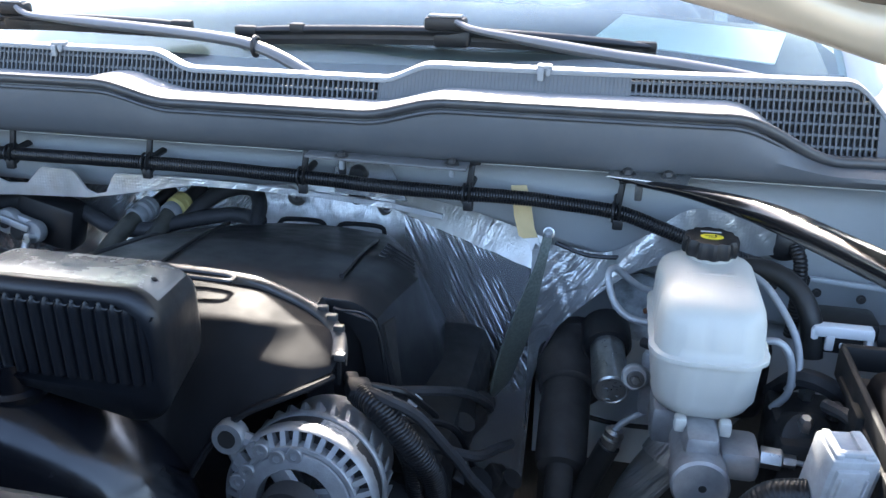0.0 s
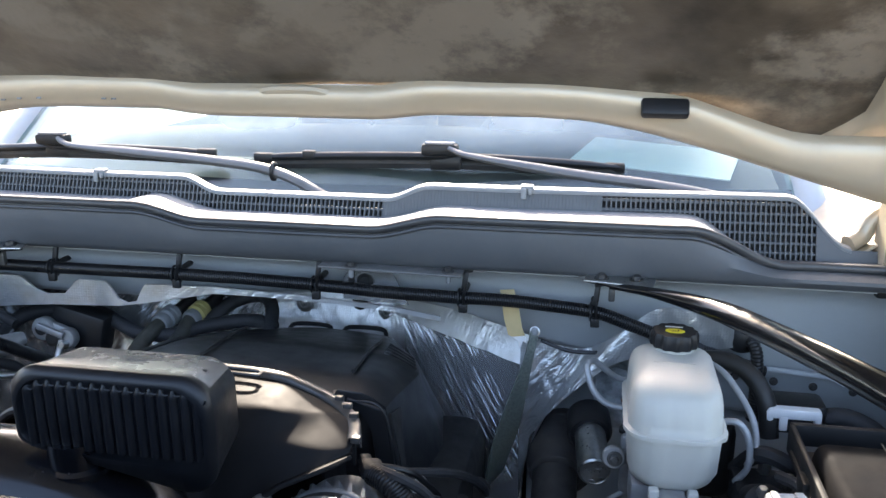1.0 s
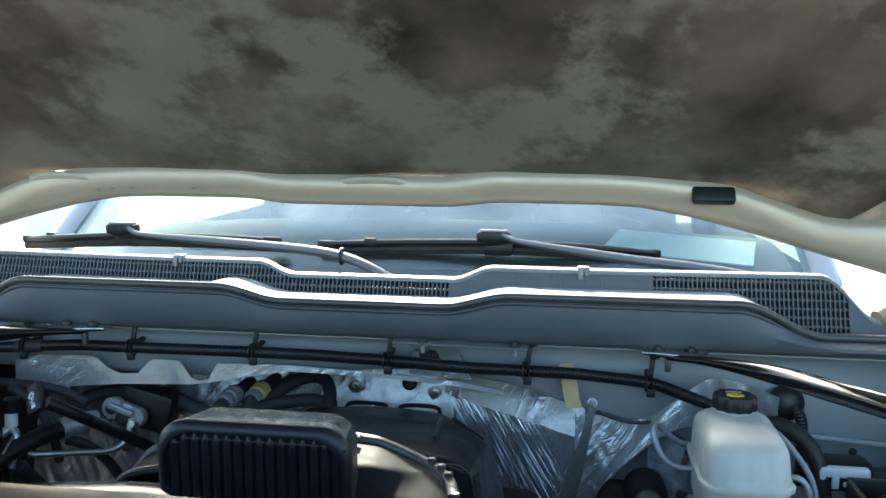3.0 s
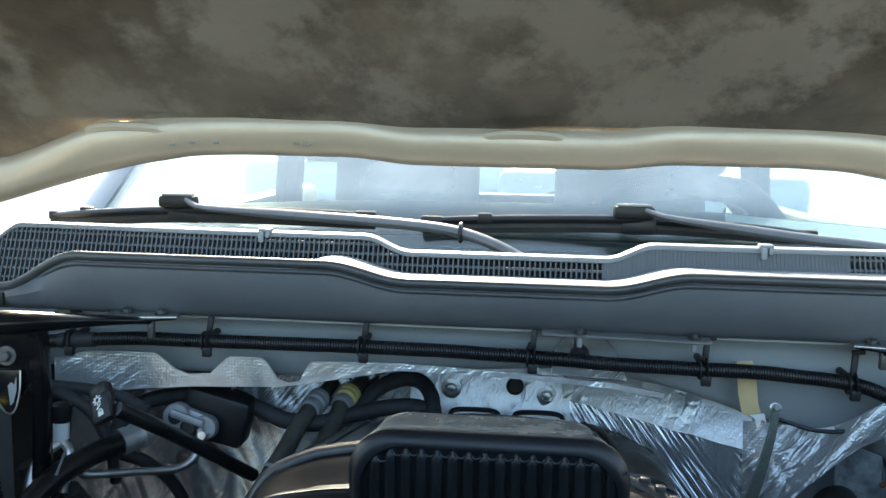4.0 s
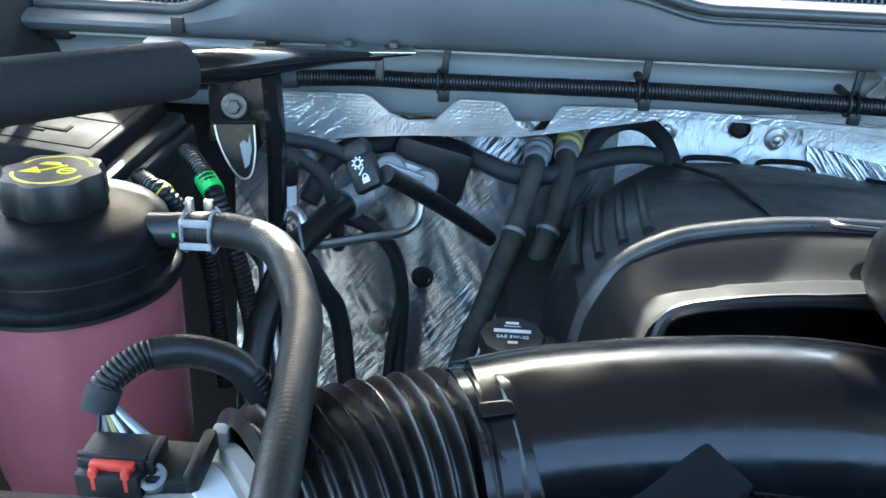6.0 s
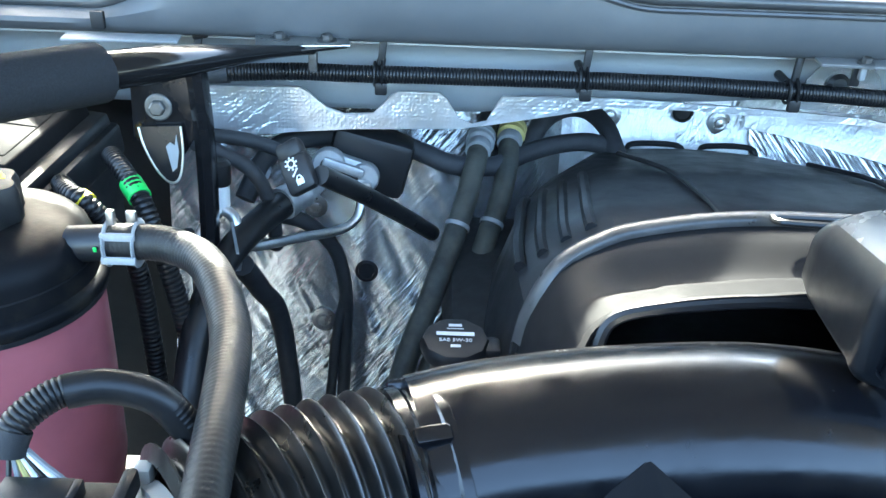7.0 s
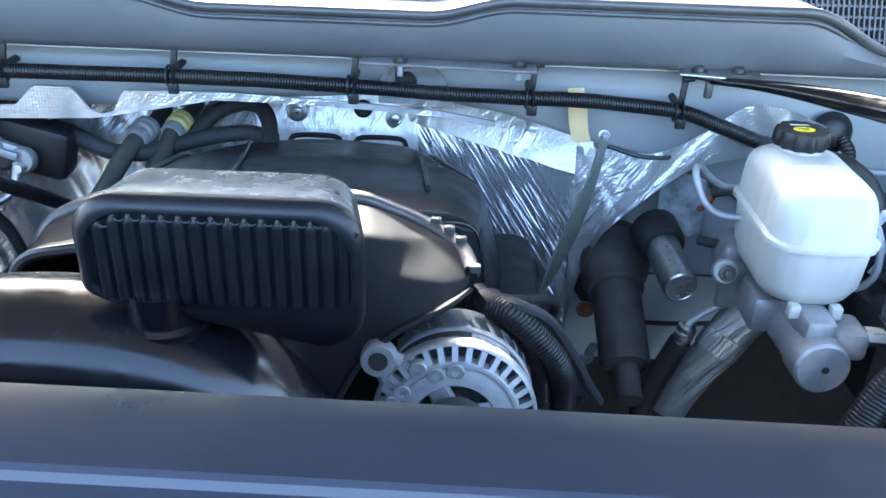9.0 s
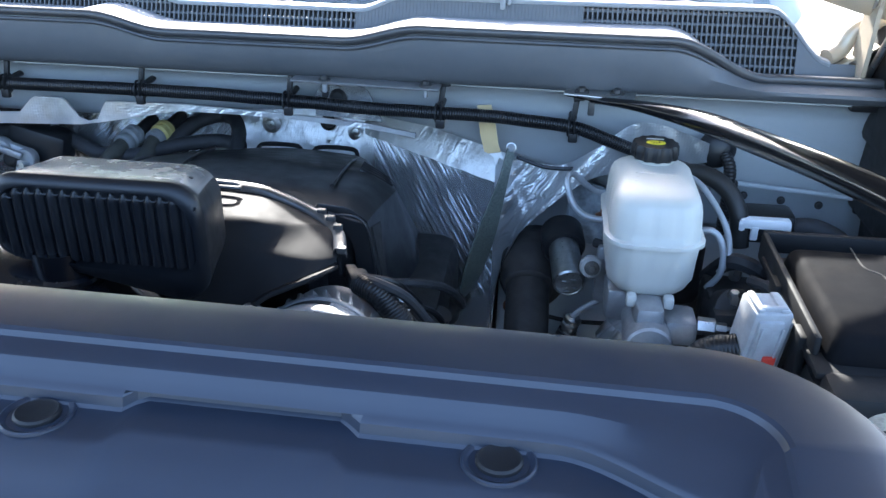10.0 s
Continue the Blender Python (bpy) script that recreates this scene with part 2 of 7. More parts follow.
M_STRAP = mat("braided_ground_strap", (0.14, 0.165, 0.15), 0.55, metal=0.35, var=0.3, scale=300, bump=1.0, bscale=900)
M_DULL = mat("dull_black_plastic", (0.009, 0.0095, 0.0105), 0.6, spec=0.25, var=0.2, scale=12, bump=0.3, bscale=700, dust=0.2, dust_color=(0.03, 0.03, 0.029), dscale=12)
M_DARK = mat("grimy_black_metal", (0.012, 0.012, 0.013), 0.6, var=0.3, scale=20, bump=0.3, dust=0.3, dust_color=(0.05, 0.045, 0.04))
M_BRACE = mat("gloss_black_paint", (0.008, 0.008, 0.009), 0.12, spec=0.3, var=0.1, bump=0.05, bscale=200)
M_RUST = mat("rusty_steel", (0.16, 0.07, 0.035), 0.7, metal=0.3, var=0.3, scale=60)
M_CASTING = mat("grimy_black_casting", (0.042, 0.040, 0.040), 0.5, spec=0.3, var=0.35, scale=25, bump=0.35, bscale=350, dust=0.4, dust_color=(0.07, 0.06, 0.05), dscale=14)
M_SCUFF = mat("scuffed_zinc_plate", (0.26, 0.29, 0.31), 0.45, metal=0.4, var=0.5, scale=45, bump=0.3, dust=0.4, dust_color=(0.1, 0.09, 0.08), dscale=30)
M_DASH = mat("dashboard_vinyl", (0.05, 0.05, 0.052), 0.6, bump=0.3)
M_SEAT = mat("grey_cloth", (0.10, 0.10, 0.105), 0.85, bump=0.3)
# Pale: light on the resonator's top put into its colour; also the drain slots
M_LITTOP_SLOT = mat("lit_top_and_slot_plastic", (0.20, 0.196, 0.19), 0.24, spec=0.8, var=0.12, scale=9, bump=0.08, bscale=900)
M_ASPHALT = mat("pale_concrete", (0.27, 0.26, 0.245), 0.9, var=0.2, scale=2, bump=0.5, bscale=60)
M_CAR = mat("parked_car_paint", (0.45, 0.46, 0.48), 0.3, coat=0.5, var=0.03)


def glass_material(name, tint, gloss=0.02, film_most=0.48):
    m = bpy.data.materials.new(name)
    m.use_nodes = True
    t = m.node_tree
    t.nodes.remove(t.nodes["Principled BSDF"])
    clear, shine, mix, edge, gain = (t.nodes.new("ShaderNode" + k) for k in ("BsdfTransparent", "BsdfGlossy", "MixShader", "LayerWeight", "Math"))
    clear.inputs[0].default_value = (*tint, 1)
    shine.inputs["Roughness"].default_value = gloss
    edge.inputs[0].default_value = 0.12
    gain.operation = "MULTIPLY_ADD"
    gain.inputs[1].default_value, gain.inputs[2].default_value = 0.5, 0.03
    link(t, edge.outputs["Facing"], gain.inputs[0])
    link(t, gain.outputs[0], mix.inputs[0])
    link(t, clear.outputs[0], mix.inputs[1])
    link(t, shine.outputs[0], mix.inputs[2])
    # a film of dust above the wiped lower band
    top_layer, dusty, over, co, sep, fade = (t.nodes.new("ShaderNode" + k) for k in ("BsdfDiffuse", "TexNoise", "MixShader", "TexCoord", "SeparateXYZ", "MapRange"))
    top_layer.inputs[0].default_value = (0.72, 0.76, 0.76, 1)
    dusty.inputs["Scale"].default_value, dusty.inputs["Detail"].default_value = 6, 6
    link(t, co.outputs["Object"], dusty.inputs["Vector"])
    link(t, co.outputs["Object"], sep.inputs[0])
    for k, x in zip(("From Min", "From Max", "To Min", "To Max"), (1.33, 1.37, 0.02, film_most)):
        fade.inputs[k].default_value = x
    link(t, sep.outputs[2], fade.inputs[0])
    times = t.nodes.new("ShaderNodeMath")
    times.operation = "MULTIPLY"
    link(t, fade.outputs[0], times.inputs[0])
    link(t, dusty.outputs["Fac"], times.inputs[1])
    link(t, times.outputs[0], over.inputs[0])
    link(t, mix.outputs[0], over.inputs[1])
    link(t, top_layer.outputs[0], over.inputs[2])
    link(t, over.outputs[0], t.nodes["Material Output"].inputs[0])
    return m


M_GLASS = glass_material("windshield_glass", (0.72, 0.82, 0.80))


# ---- mesh helpers ----
V = Vector


def thing(name, base, label, category, group="", kind=""):
    ob = new(name)
    ob.empty_display_size = 0.02
    ob.location = base
    return tagged(ob, label, category, group, kind)


def part(name, bm, material, parent=None, label="", angle=38):
    me = bpy.data.meshes.new(name)
    bmesh.ops.recalc_face_normals(bm, faces=bm.faces)
    for f in bm.faces:
        f.smooth = True
    bm.to_mesh(me)
    bm.free()
    me.set_sharp_from_angle(angle=radians(angle))
    me.materials.append(material)
    ob = new(name, me)
    if parent:
        ob.parent = parent
        if parent.data is None:
            ob.matrix_parent_inverse = Matrix.Translation(-parent.location)
    return tagged(ob, label) if label else ob


def whole(name, bm, material, label, category, group="", kind="", angle=38):
    return tagged(part(name, bm, material, angle=angle), label, category, group, kind)


def add(bm, other):
    me = bpy.data.meshes.new("tmp")
    other.to_mesh(me)
    other.free()
    bm.from_mesh(me)
    bpy.data.meshes.remove(me)
    return bm


def merged(*some):
    bm = bmesh.new()
    for s in some:
        add(bm, s)
    return bm


def sm(a, b, x):
    x = min(1.0, max(0.0, (x - a) / (b - a)))
    return x * x * (3 - 2 * x)


def between(pts, x):
    """Straight steps through (x, value) pairs."""
    for (xa, za), (xb, zb) in zip(pts, pts[1:]):
        if x <= xb:
            return za + (zb - za) * max(0.0, (x - xa) / (xb - xa))
    return pts[-1][1]


def glide(pts, step):
    """Points at even steps along a smooth curve through pts."""
    p = [V(q) for q in pts]
    p = [p[0] * 2 - p[1]] + p + [p[-1] * 2 - p[-2]]
    out = []
    for a, b, c, d in zip(p, p[1:], p[2:], p[3:]):
        n = max(2, int((c - b).length / step * 2))
        for k in range(n):
            u = k / n
            out.append(0.5 * (2 * b + (c - a) * u + (2 * a - 5 * b + 4 * c - d) * u * u + (3 * b - a - 3 * c + d) * u ** 3))
    out.append(p[-2])
    length = [0.0]
    for a, b in zip(out, out[1:]):
        length.append(length[-1] + (b - a).length)
    count = max(2, round(length[-1] / step))
    res, j = [], 0
    for k in range(count + 1):
        s = length[-1] * k / count
        while j < len(length) - 2 and length[j + 1] < s:
            j += 1
        f = (s - length[j]) / max(1e-9, length[j + 1] - length[j])
        res.append(out[j].lerp(out[j + 1], min(1, max(0, f))))
    return res


def sweep(pts, radius, sides=12, step=0.008, pitch=0.0, depth=0.0, flat=1.0, up=(0, 0, 1), cap=True, wander=0.0, boxy=1.0):
    """A tube along a smooth curve. radius: a number or a function of 0..1. pitch and depth: rings of a corrugated tube. flat: squashed along up."""
    if pitch:
        step = pitch / 4
    ring = glide(pts, step)
    bm = bmesh.new()
    rows, n = [], len(ring)
    side = None
    for k, c in enumerate(ring):
        d = (ring[min(k + 1, n - 1)] - ring[max(k - 1, 0)]).normalized()
        if side is None:
            side = d.cross(V(up))
            if side.length < 0.1:
                side = d.cross(V((1, 0, 0)))
        side = (side - d * side.dot(d)).normalized()
        top = side.cross(d)
        r = radius(k / (n - 1)) if callable(radius) else radius
        if pitch:
            r += depth * (0, 0.9, 1, 0.9)[k % 4] - depth
        if wander:
            c = c + V(noise.noise_vector(c * 18)) * wander
        rows.append([bm.verts.new(c + (side * math.copysign(abs(math.cos(a)) ** boxy, math.cos(a)) + top * math.copysign(abs(math.sin(a)) ** boxy, math.sin(a)) * flat) * r) for a in (2 * math.pi * i / sides for i in range(sides))])
    for a, b in zip(rows, rows[1:]):
        for i in range(sides):
            bm.faces.new((a[i], a[(i + 1) % sides], b[(i + 1) % sides], b[i]))
    if cap:
        bm.faces.new(rows[0][::-1])
        bm.faces.new(rows[-1])
    return bm


def rbox(center, size, bevel=0.004, seg=2, rot=(0, 0, 0), taper=1.0):
    bm = bmesh.new()
    bmesh.ops.create_cube(bm, size=1)
    for v in bm.verts:
        k = taper if v.co.z > 0 else 1.0
        v.co = V((v.co.x * size[0] * k, v.co.y * size[1] * k, v.co.z * size[2]))
    if bevel:
        bmesh.ops.bevel(bm, geom=bm.edges[:], offset=min(bevel, 0.45 * min(size)), segments=seg, affect="EDGES", profile=0.5)
    bm.transform(pose(*center, *rot))
    return bm


def lathe(profile, base, axis=(0, 0, 1), n=32, squash=1.0):
    """A turned shape: rows of (radius, height) along axis from base."""
    bm = bmesh.new()
    m = Matrix.Translation(base) @ V(axis).to_track_quat("Z", "Y").to_matrix().to_4x4()
    rows = [[bm.verts.new(m @ V((r * math.cos(a), r * math.sin(a) * squash, h))) for a in (2 * math.pi * i / n for i in range(n))] for r, h in profile]
    for a, b in zip(rows, rows[1:]):
        for i in range(n):
            bm.faces.new((a[i], a[(i + 1) % n], b[(i + 1) % n], b[i]))
    bm.faces.new(rows[0][::-1])
    bm.faces.new(rows[-1])
    return bm


def skin(rows, closed=False, thick=0.0):
    bm = bmesh.new()
    vs = [[bm.verts.new(p) for p in row] for row in rows]
    for a, b in zip(vs, vs[1:]):
        for i in range(len(a) - (not closed)):
            bm.faces.new((a[i], a[(i + 1) % len(a)], b[(i + 1) % len(a)], b[i]))
    if thick:
        bmesh.ops.recalc_face_normals(bm, faces=bm.faces)
        bmesh.ops.solidify(bm, geom=bm.faces[:], thickness=thick)
    return bm


def prism(outline, place, thick, bevel=0.0):
    """A flat outline of (u, v), laid by place(u, v, w), with w from 0 to thick."""
    bm = bmesh.new()
    a = [bm.verts.new(place(u, v, 0)) for u, v in outline]
    b = [bm.verts.new(place(u, v, thick)) for u, v in outline]
    bm.faces.new(a[::-1])
    bm.faces.new(b)
    for i in range(len(a)):
        j = (i + 1) % len(a)
        bm.faces.new((a[i], a[j], b[j], b[i]))
    if bevel:
        bmesh.ops.bevel(bm, geom=bm.edges[:], offset=bevel, segments=1, affect="EDGES")
    return bm


def rounded(hx, hy, r, n=8):
    """A rounded rectangle round 0, 0, anticlockwise from its right lower corner."""
    r = min(r, hx, hy)
    out = []
    for cx, cy, a0 in ((hx - r, -hy + r, -90), (hx - r, hy - r, 0), (-hx + r, hy - r, 90), (-hx + r, -hy + r, 180)):
        out += [(cx + r * math.cos(radians(a0 + 90 * k / n)), cy + r * math.sin(radians(a0 + 90 * k / n))) for k in range(n + 1)]
    return out


def bolt(name, place, axis, r=0.008, parent=None, label="", material=None, washer=1.7, group=""):
    """A hexagon head on a washer; a part where it has a parent."""
    bm = merged(lathe([(r * washer, 0), (r * washer, r * 0.25), (r * washer * 0.9, r * 0.35)], place, axis, 20),
                lathe([(r, r * 0.3), (r, r * 1.1), (r * 0.8, r * 1.25)], place, axis, 6))
    if parent:
        return part(name, bm, material or M_STEEL, parent, label, angle=25)
    return whole(name, bm, material or M_STEEL, label, "bolt", group, angle=25)


def print_bars(name, place, right, up, rows, material, parent):
    """Small printed bars: rows of (u, v, width, height) on the plane right, up."""
    right, up = V(right).normalized(), V(up).normalized()
    out = right.cross(up)
    bm = bmesh.new()
    for u, v, w, h in rows:
        c = V(place) + right * u + up * v + out * 0.0004
        bm.faces.new([bm.verts.new(c + right * a * w / 2 + up * b * h / 2) for a, b in ((-1, -1), (1, -1), (1, 1), (-1, 1))])
    return part(name, bm, material, parent)


def words(text, place, right, up, size, material, parent, name="writing"):
    cu = bpy.data.curves.new(name, "FONT")
    cu.body, cu.size, cu.align_x, cu.align_y, cu.extrude = text, size, "CENTER", "CENTER", 0.0002
    right, up = V(right).normalized(), V(up).normalized()
    m = Matrix((right, up, right.cross(up))).transposed().to_4x4()
    m.translation = V(place) + right.cross(up) * 0.0006
    tmp = bpy.data.objects.new("tmp", cu)
    scene.collection.objects.link(tmp)
    me = bpy.data.meshes.new_from_object(tmp.evaluated_get(bpy.context.evaluated_depsgraph_get()))
    bpy.data.objects.remove(tmp)
    me.transform(m)
    me.materials.append(material)
    ob = new(name, me)
    ob.parent = parent
    if parent.data is None:
        ob.matrix_parent_inverse = Matrix.Translation(-parent.location)
    return ob


# ---- the setting: ground, body shell, firewall, cowl, windshield, hood ----
def sheet_ground():
    bm = bmesh.new()
    bmesh.ops.create_grid(bm, x_segments=8, y_segments=8, size=600)
    return bm


whole("ground", sheet_ground(), M_ASPHALT, "pale concrete of the parking lot", "ground", kind="structure")


# Shapes of the cowl, the same on both sides of the truck: heights over x.
def bead_z(x):
    a = abs(x)
    return 1.267 + 0.020 * sm(0.13, 0.235, a) - 0.054 * sm(0.57, 0.71, a)


def bead_y(x):
    return 1.112 + 0.045 * sm(0.55, 0.74, abs(x))


def top_z(x):
    a = abs(x)
    return 1.294 + 0.020 * sm(0.135, 0.20, a) - 0.066 * sm(0.715, 0.80, a)


def steep(x, z, back=0.0):
    """On the steep inlet face of the cowl."""
    return V((x, 1.203 + 0.02 * sm(0.3, 0.8, abs(x)) - 0.4 * (1.316 - z) + back, z))


def cowl_top(x):
    return steep(x, top_z(x))


def foot_z(x):
    return bead_z(x) - 0.002


def xs(a, b, n):
    return [a + (b - a) * k / n for k in range(n + 1)]


cowl = thing("cowl", (0, 1.12, 1.21), "grey plastic cowl panel with mesh air inlets below the windshield", "cowl panel")
# smooth front face
rows = []
for x in xs(-0.87, 0.87, 120):
    z1, y1 = bead_z(x), bead_y(x)
    rows.append([V((x, 1.195, 1.2045)), V((x, 1.138, 1.2060)), V((x, 1.1335, 1.209)), V((x, 1.126, 1.217)), V((x, y1 * 0.3 + 1.112 * 0.7 + 0.001, 1.214 + (z1 - 1.214) * 0.42)),
                 V((x, y1 * 0.7 + 1.112 * 0.3 - 0.001, 1.214 + (z1 - 1.214) * 0.75)), V((x, y1 - 0.001, z1 - 0.006)), V((x, y1 + 0.004, z1 + 0.003)), V((x, y1 + 0.02, z1 + 0.002))])
part("front_face", skin(rows, thick=0.003), M_COWL, cowl)
part("weatherstrip", sweep([(x, bead_y(x) - 0.003, bead_z(x)) for x in xs(-0.86, 0.86, 90)], 0.0065, 10, 0.012), M_RUBBER, cowl, "dark rubber weatherstrip bead")
part("lower_bead", sweep([(x, bead_y(x) - 0.003, bead_z(x) - 0.011) for x in xs(-0.86, 0.86, 90)], 0.003, 8, 0.012), M_RUBBER, cowl)
# ledge in lighter grey than the cowl: its sunlit look is in the colour
rows = []
for x in xs(-0.845, 0.845, 130):
    off = 0.0075 - 0.0115 * sm(-0.235, -0.275, x) - 0.0045 * sm(0.22, 0.32, x) - 0.006 * sm(0.60, 0.64, x)
    rows.append([V((x, bead_y(x) - 0.004, bead_z(x) + off - 0.002)), V((x, bead_y(x) + 0.003, bead_z(x) + off)), V((x, bead_y(x) + 0.014, bead_z(x) + off)), steep(x, foot_z(x) + min(off, 0.003), 0.004)])
part("ledge", skin(rows, thick=0.0015), M_GREY, cowl, "smooth ledge ahead of the mesh, coloured paler for the sun on it")
# top rim also lighter than the cowl, standing in for sun on it
rows = []
for x in xs(-0.80, 0.80, 150):
    c = cowl_top(x)
    rows.append([c + V((0, 0.001, -0.005)), c + V((0, -0.0035, -0.0035)), c + V((0, -0.004, 0.0)), c + V((0, -0.002, 0.0025)), c + V((0, 0.012, 0.004)), c + V((0, 0.016, -0.002))])
part("rear_rim", skin(rows, thick=0.001), M_GREY, cowl, "flat rim along the top, its sunlit look put into a lighter grey")


def mesh_inlet(x0, x1, pitch=0.0070, row=0.0128):
    """Open lattice: slim upright bars with lower cross bars set back between them."""
    bm = bmesh.new()
    n = round((x1 - x0) / pitch)

    def quad(*c):
        bm.faces.new([bm.verts.new(p) for p in c])

    for k in range(n + 1):
        x = x0 + (x1 - x0) * k / n
        a, b, w = foot_z(x) - 0.006, top_z(x) - 0.002, 0.00105
        quad(steep(x - w, a), steep(x + w, a), steep(x + w, b), steep(x - w, b))
        for s in (-w, w):
            quad(steep(x + s, a), steep(x + s, b), steep(x + s, b, 0.009), steep(x + s, a, 0.009))
        if k == n:
            continue
        xb = x0 + (x1 - x0) * (k + 1) / n
        z = 1.316 - row * 0.95
        while z > foot_z(x) - 0.004:
            if z < min(top_z(x), top_z(xb)) - 0.004:
                quad(steep(x, z - 0.0014, 0.002), steep(xb, z - 0.0014, 0.002), steep(xb, z + 0.0014, 0.002), steep(x, z + 0.0014, 0.002))
                quad(steep(x, z + 0.0014, 0.002), steep(xb, z + 0.0014, 0.002), steep(xb, z + 0.0014, 0.009), steep(x, z + 0.0014, 0.009))
            z -= row
    return bm


part("mesh_inlet", mesh_inlet(-0.755, 0.13), M_COWL, cowl, "fine plastic mesh air inlet", angle=60)
part("mesh_inlet", mesh_inlet(0.455, 0.755), M_COWL, cowl, "fine plastic mesh air inlet", angle=60)
# added plate: the shade behind the mesh openings put into a dark colour
part("mesh_backing", skin([[steep(x, foot_z(x) - 0.01, 0.02), steep(x, top_z(x) - 0.003, 0.02)] for x in xs(-0.76, 0.76, 80)], thick=0.002), M_DARK, cowl, "dark plate added behind the mesh so its openings look shaded")
rows = []
n = round(0.325 / 0.005)
for k in range(n):
    for f, d in ((0.0, 0.0), (0.65, 0.0), (0.75, 0.0006), (0.92, 0.0006)):
        x = 0.13 + 0.325 * (k + f) / n
        rows.append([steep(x, z, d) for z in xs(foot_z(x) - 0.004, top_z(x) - 0.002, 4)])
rows.append([steep(0.455, z) for z in xs(foot_z(0.455) - 0.004, top_z(0.455) - 0.002, 4)])
part("ribbed_panel", skin(rows), M_COWL, cowl, "finely ribbed closed panel")
for s in (-1, 1):
    part("end_panel", skin([[steep(s * x, z) for z in xs(foot_z(x) - 0.004, max(top_z(x), foot_z(x)), 5)] for x in xs(0.755, 0.845, 10)]), M_COWL, cowl)
for x in (-0.342, 0.346):
    p = cowl_top(x)
    part("edge_clip", merged(rbox((p.x, p.y + 0.001, p.z + 0.005), (0.019, 0.016, 0.006), 0.002), rbox((p.x - 0.004, p.y - 0.008, p.z - 0.004), (0.008, 0.006, 0.016), 0.002), rbox((p.x + 0.005, p.y - 0.007, p.z - 0.001), (0.006, 0.005, 0.009), 0.002)), M_GREY, cowl, "small pale clip")
part("face_plug", rbox((-0.692, 1.1225, 1.222), (0.014, 0.006, 0.018), 0.0015), M_BLACK, cowl, "small square plug")
part("inlet_trough", skin([[V((x, 1.142, 1.213)), V((x, 1.16, 1.214)), V((x, 1.27, 1.238))] for x in xs(-0.8, 0.8, 8)], thick=0.004), M_DARK, cowl, "dark trough under the mesh")

# windshield
def glass_at(x, s):
    """s: metres up the glass from its lower edge."""
    y0, z0 = 1.262 + 0.36 * x * x, 1.248 - 0.055 * x * x
    return V((x * (1 - 0.10 * s), y0 + 0.80 * s + 0.02 * s * s, z0 + 0.60 * s - 0.02 * s * s))


wind = thing("window_1", (0, 1.3, 1.28), "laminated curved truck windshield above the wipers", "windshield", kind="structure")
pane = part("pane", skin([[glass_at(x, s) for s in xs(0, 0.78, 14)] for x in xs(-0.80, 0.80, 30)], thick=0.004), M_GLASS, wind, "clear tinted laminated glass")
pane.visible_shadow = False
part("black_edge", skin([[glass_at(x, s) - V((0, -0.004, 0.006)) for s in xs(0, 0.075 + 0.02 * abs(x), 4)] for x in xs(-0.80, 0.80, 30)], thick=0.002), M_BRACE, wind, "black printed band along the glass edge")



def wiper(head, blade, arm, joint):
    w = thing("windshield_wiper", head, "black windshield wiper with a grey arm resting on the glass", "wiper", "windshield wipers")
    part("blade_spine", sweep(blade, lambda u: 0.0045 + 0.004 * sm(0, 0.1, u) * sm(1, 0.9, u), 10, 0.02, flat=0.8), M_BLACK, w)
    part("rubber", sweep([V(p) + V((0, 0.004, -0.013)) for p in blade], 0.006, 6, 0.03, flat=1.6), M_DARK, w, "black rubber edge")
    part("end_cap", rbox(V(blade[0]) + V((0.015, 0, 0)), (0.035, 0.014, 0.016), 0.004), M_BLACK, w)
    part("end_cap", rbox(V(blade[-1]) - V((0.015, 0, 0)), (0.035, 0.014, 0.016), 0.004), M_BLACK, w)
    part("spine_block", rbox(V(blade[0]).lerp(V(head), 0.3) + V((0, -0.002, 0.003)), (0.022, 0.014, 0.016), 0.003), M_BLACK, w)
    part("head", merged(rbox(V(head) + V((0, -0.002, 0.010)), (0.062, 0.026, 0.020), 0.006, 2), rbox(V(head) + V((0.008, 0.006, -0.012)), (0.055, 0.02, 0.026), 0.006)), M_BLACK, w, "black clip at the arm's end")
    part("head_top", rbox(V(head) + V((0.0, -0.004, 0.021)), (0.05, 0.016, 0.004), 0.0015), M_GREY, w)
    part("arm", sweep(arm, lambda u: 0.006 + 0.005 * sm(0, 0.35, u), 10, 0.012, flat=0.75), M_ARM, w, "grey painted arm")
    if joint:
        part("arm_joint", sweep([V(joint) + V((0, 0.014 * math.cos(a), 0.013 * math.sin(a))) for a in (2 * math.pi * k / 12 for k in range(13))], 0.0032, 6, 0.005), M_BLACK, w)


wiper((0.188, 1.351, 1.338), [(-0.135, 1.345, 1.326), (0.03, 1.348, 1.333), (0.188, 1.353, 1.336), (0.34, 1.39, 1.328), (0.49, 1.445, 1.312)], [(0.205, 1.340, 1.352), (0.235, 1.328, 1.343), (0.33, 1.315, 1.331), (0.43, 1.305, 1.320), (0.53, 1.295, 1.312), (0.63, 1.275, 1.300), (0.70, 1.25, 1.285)], None)
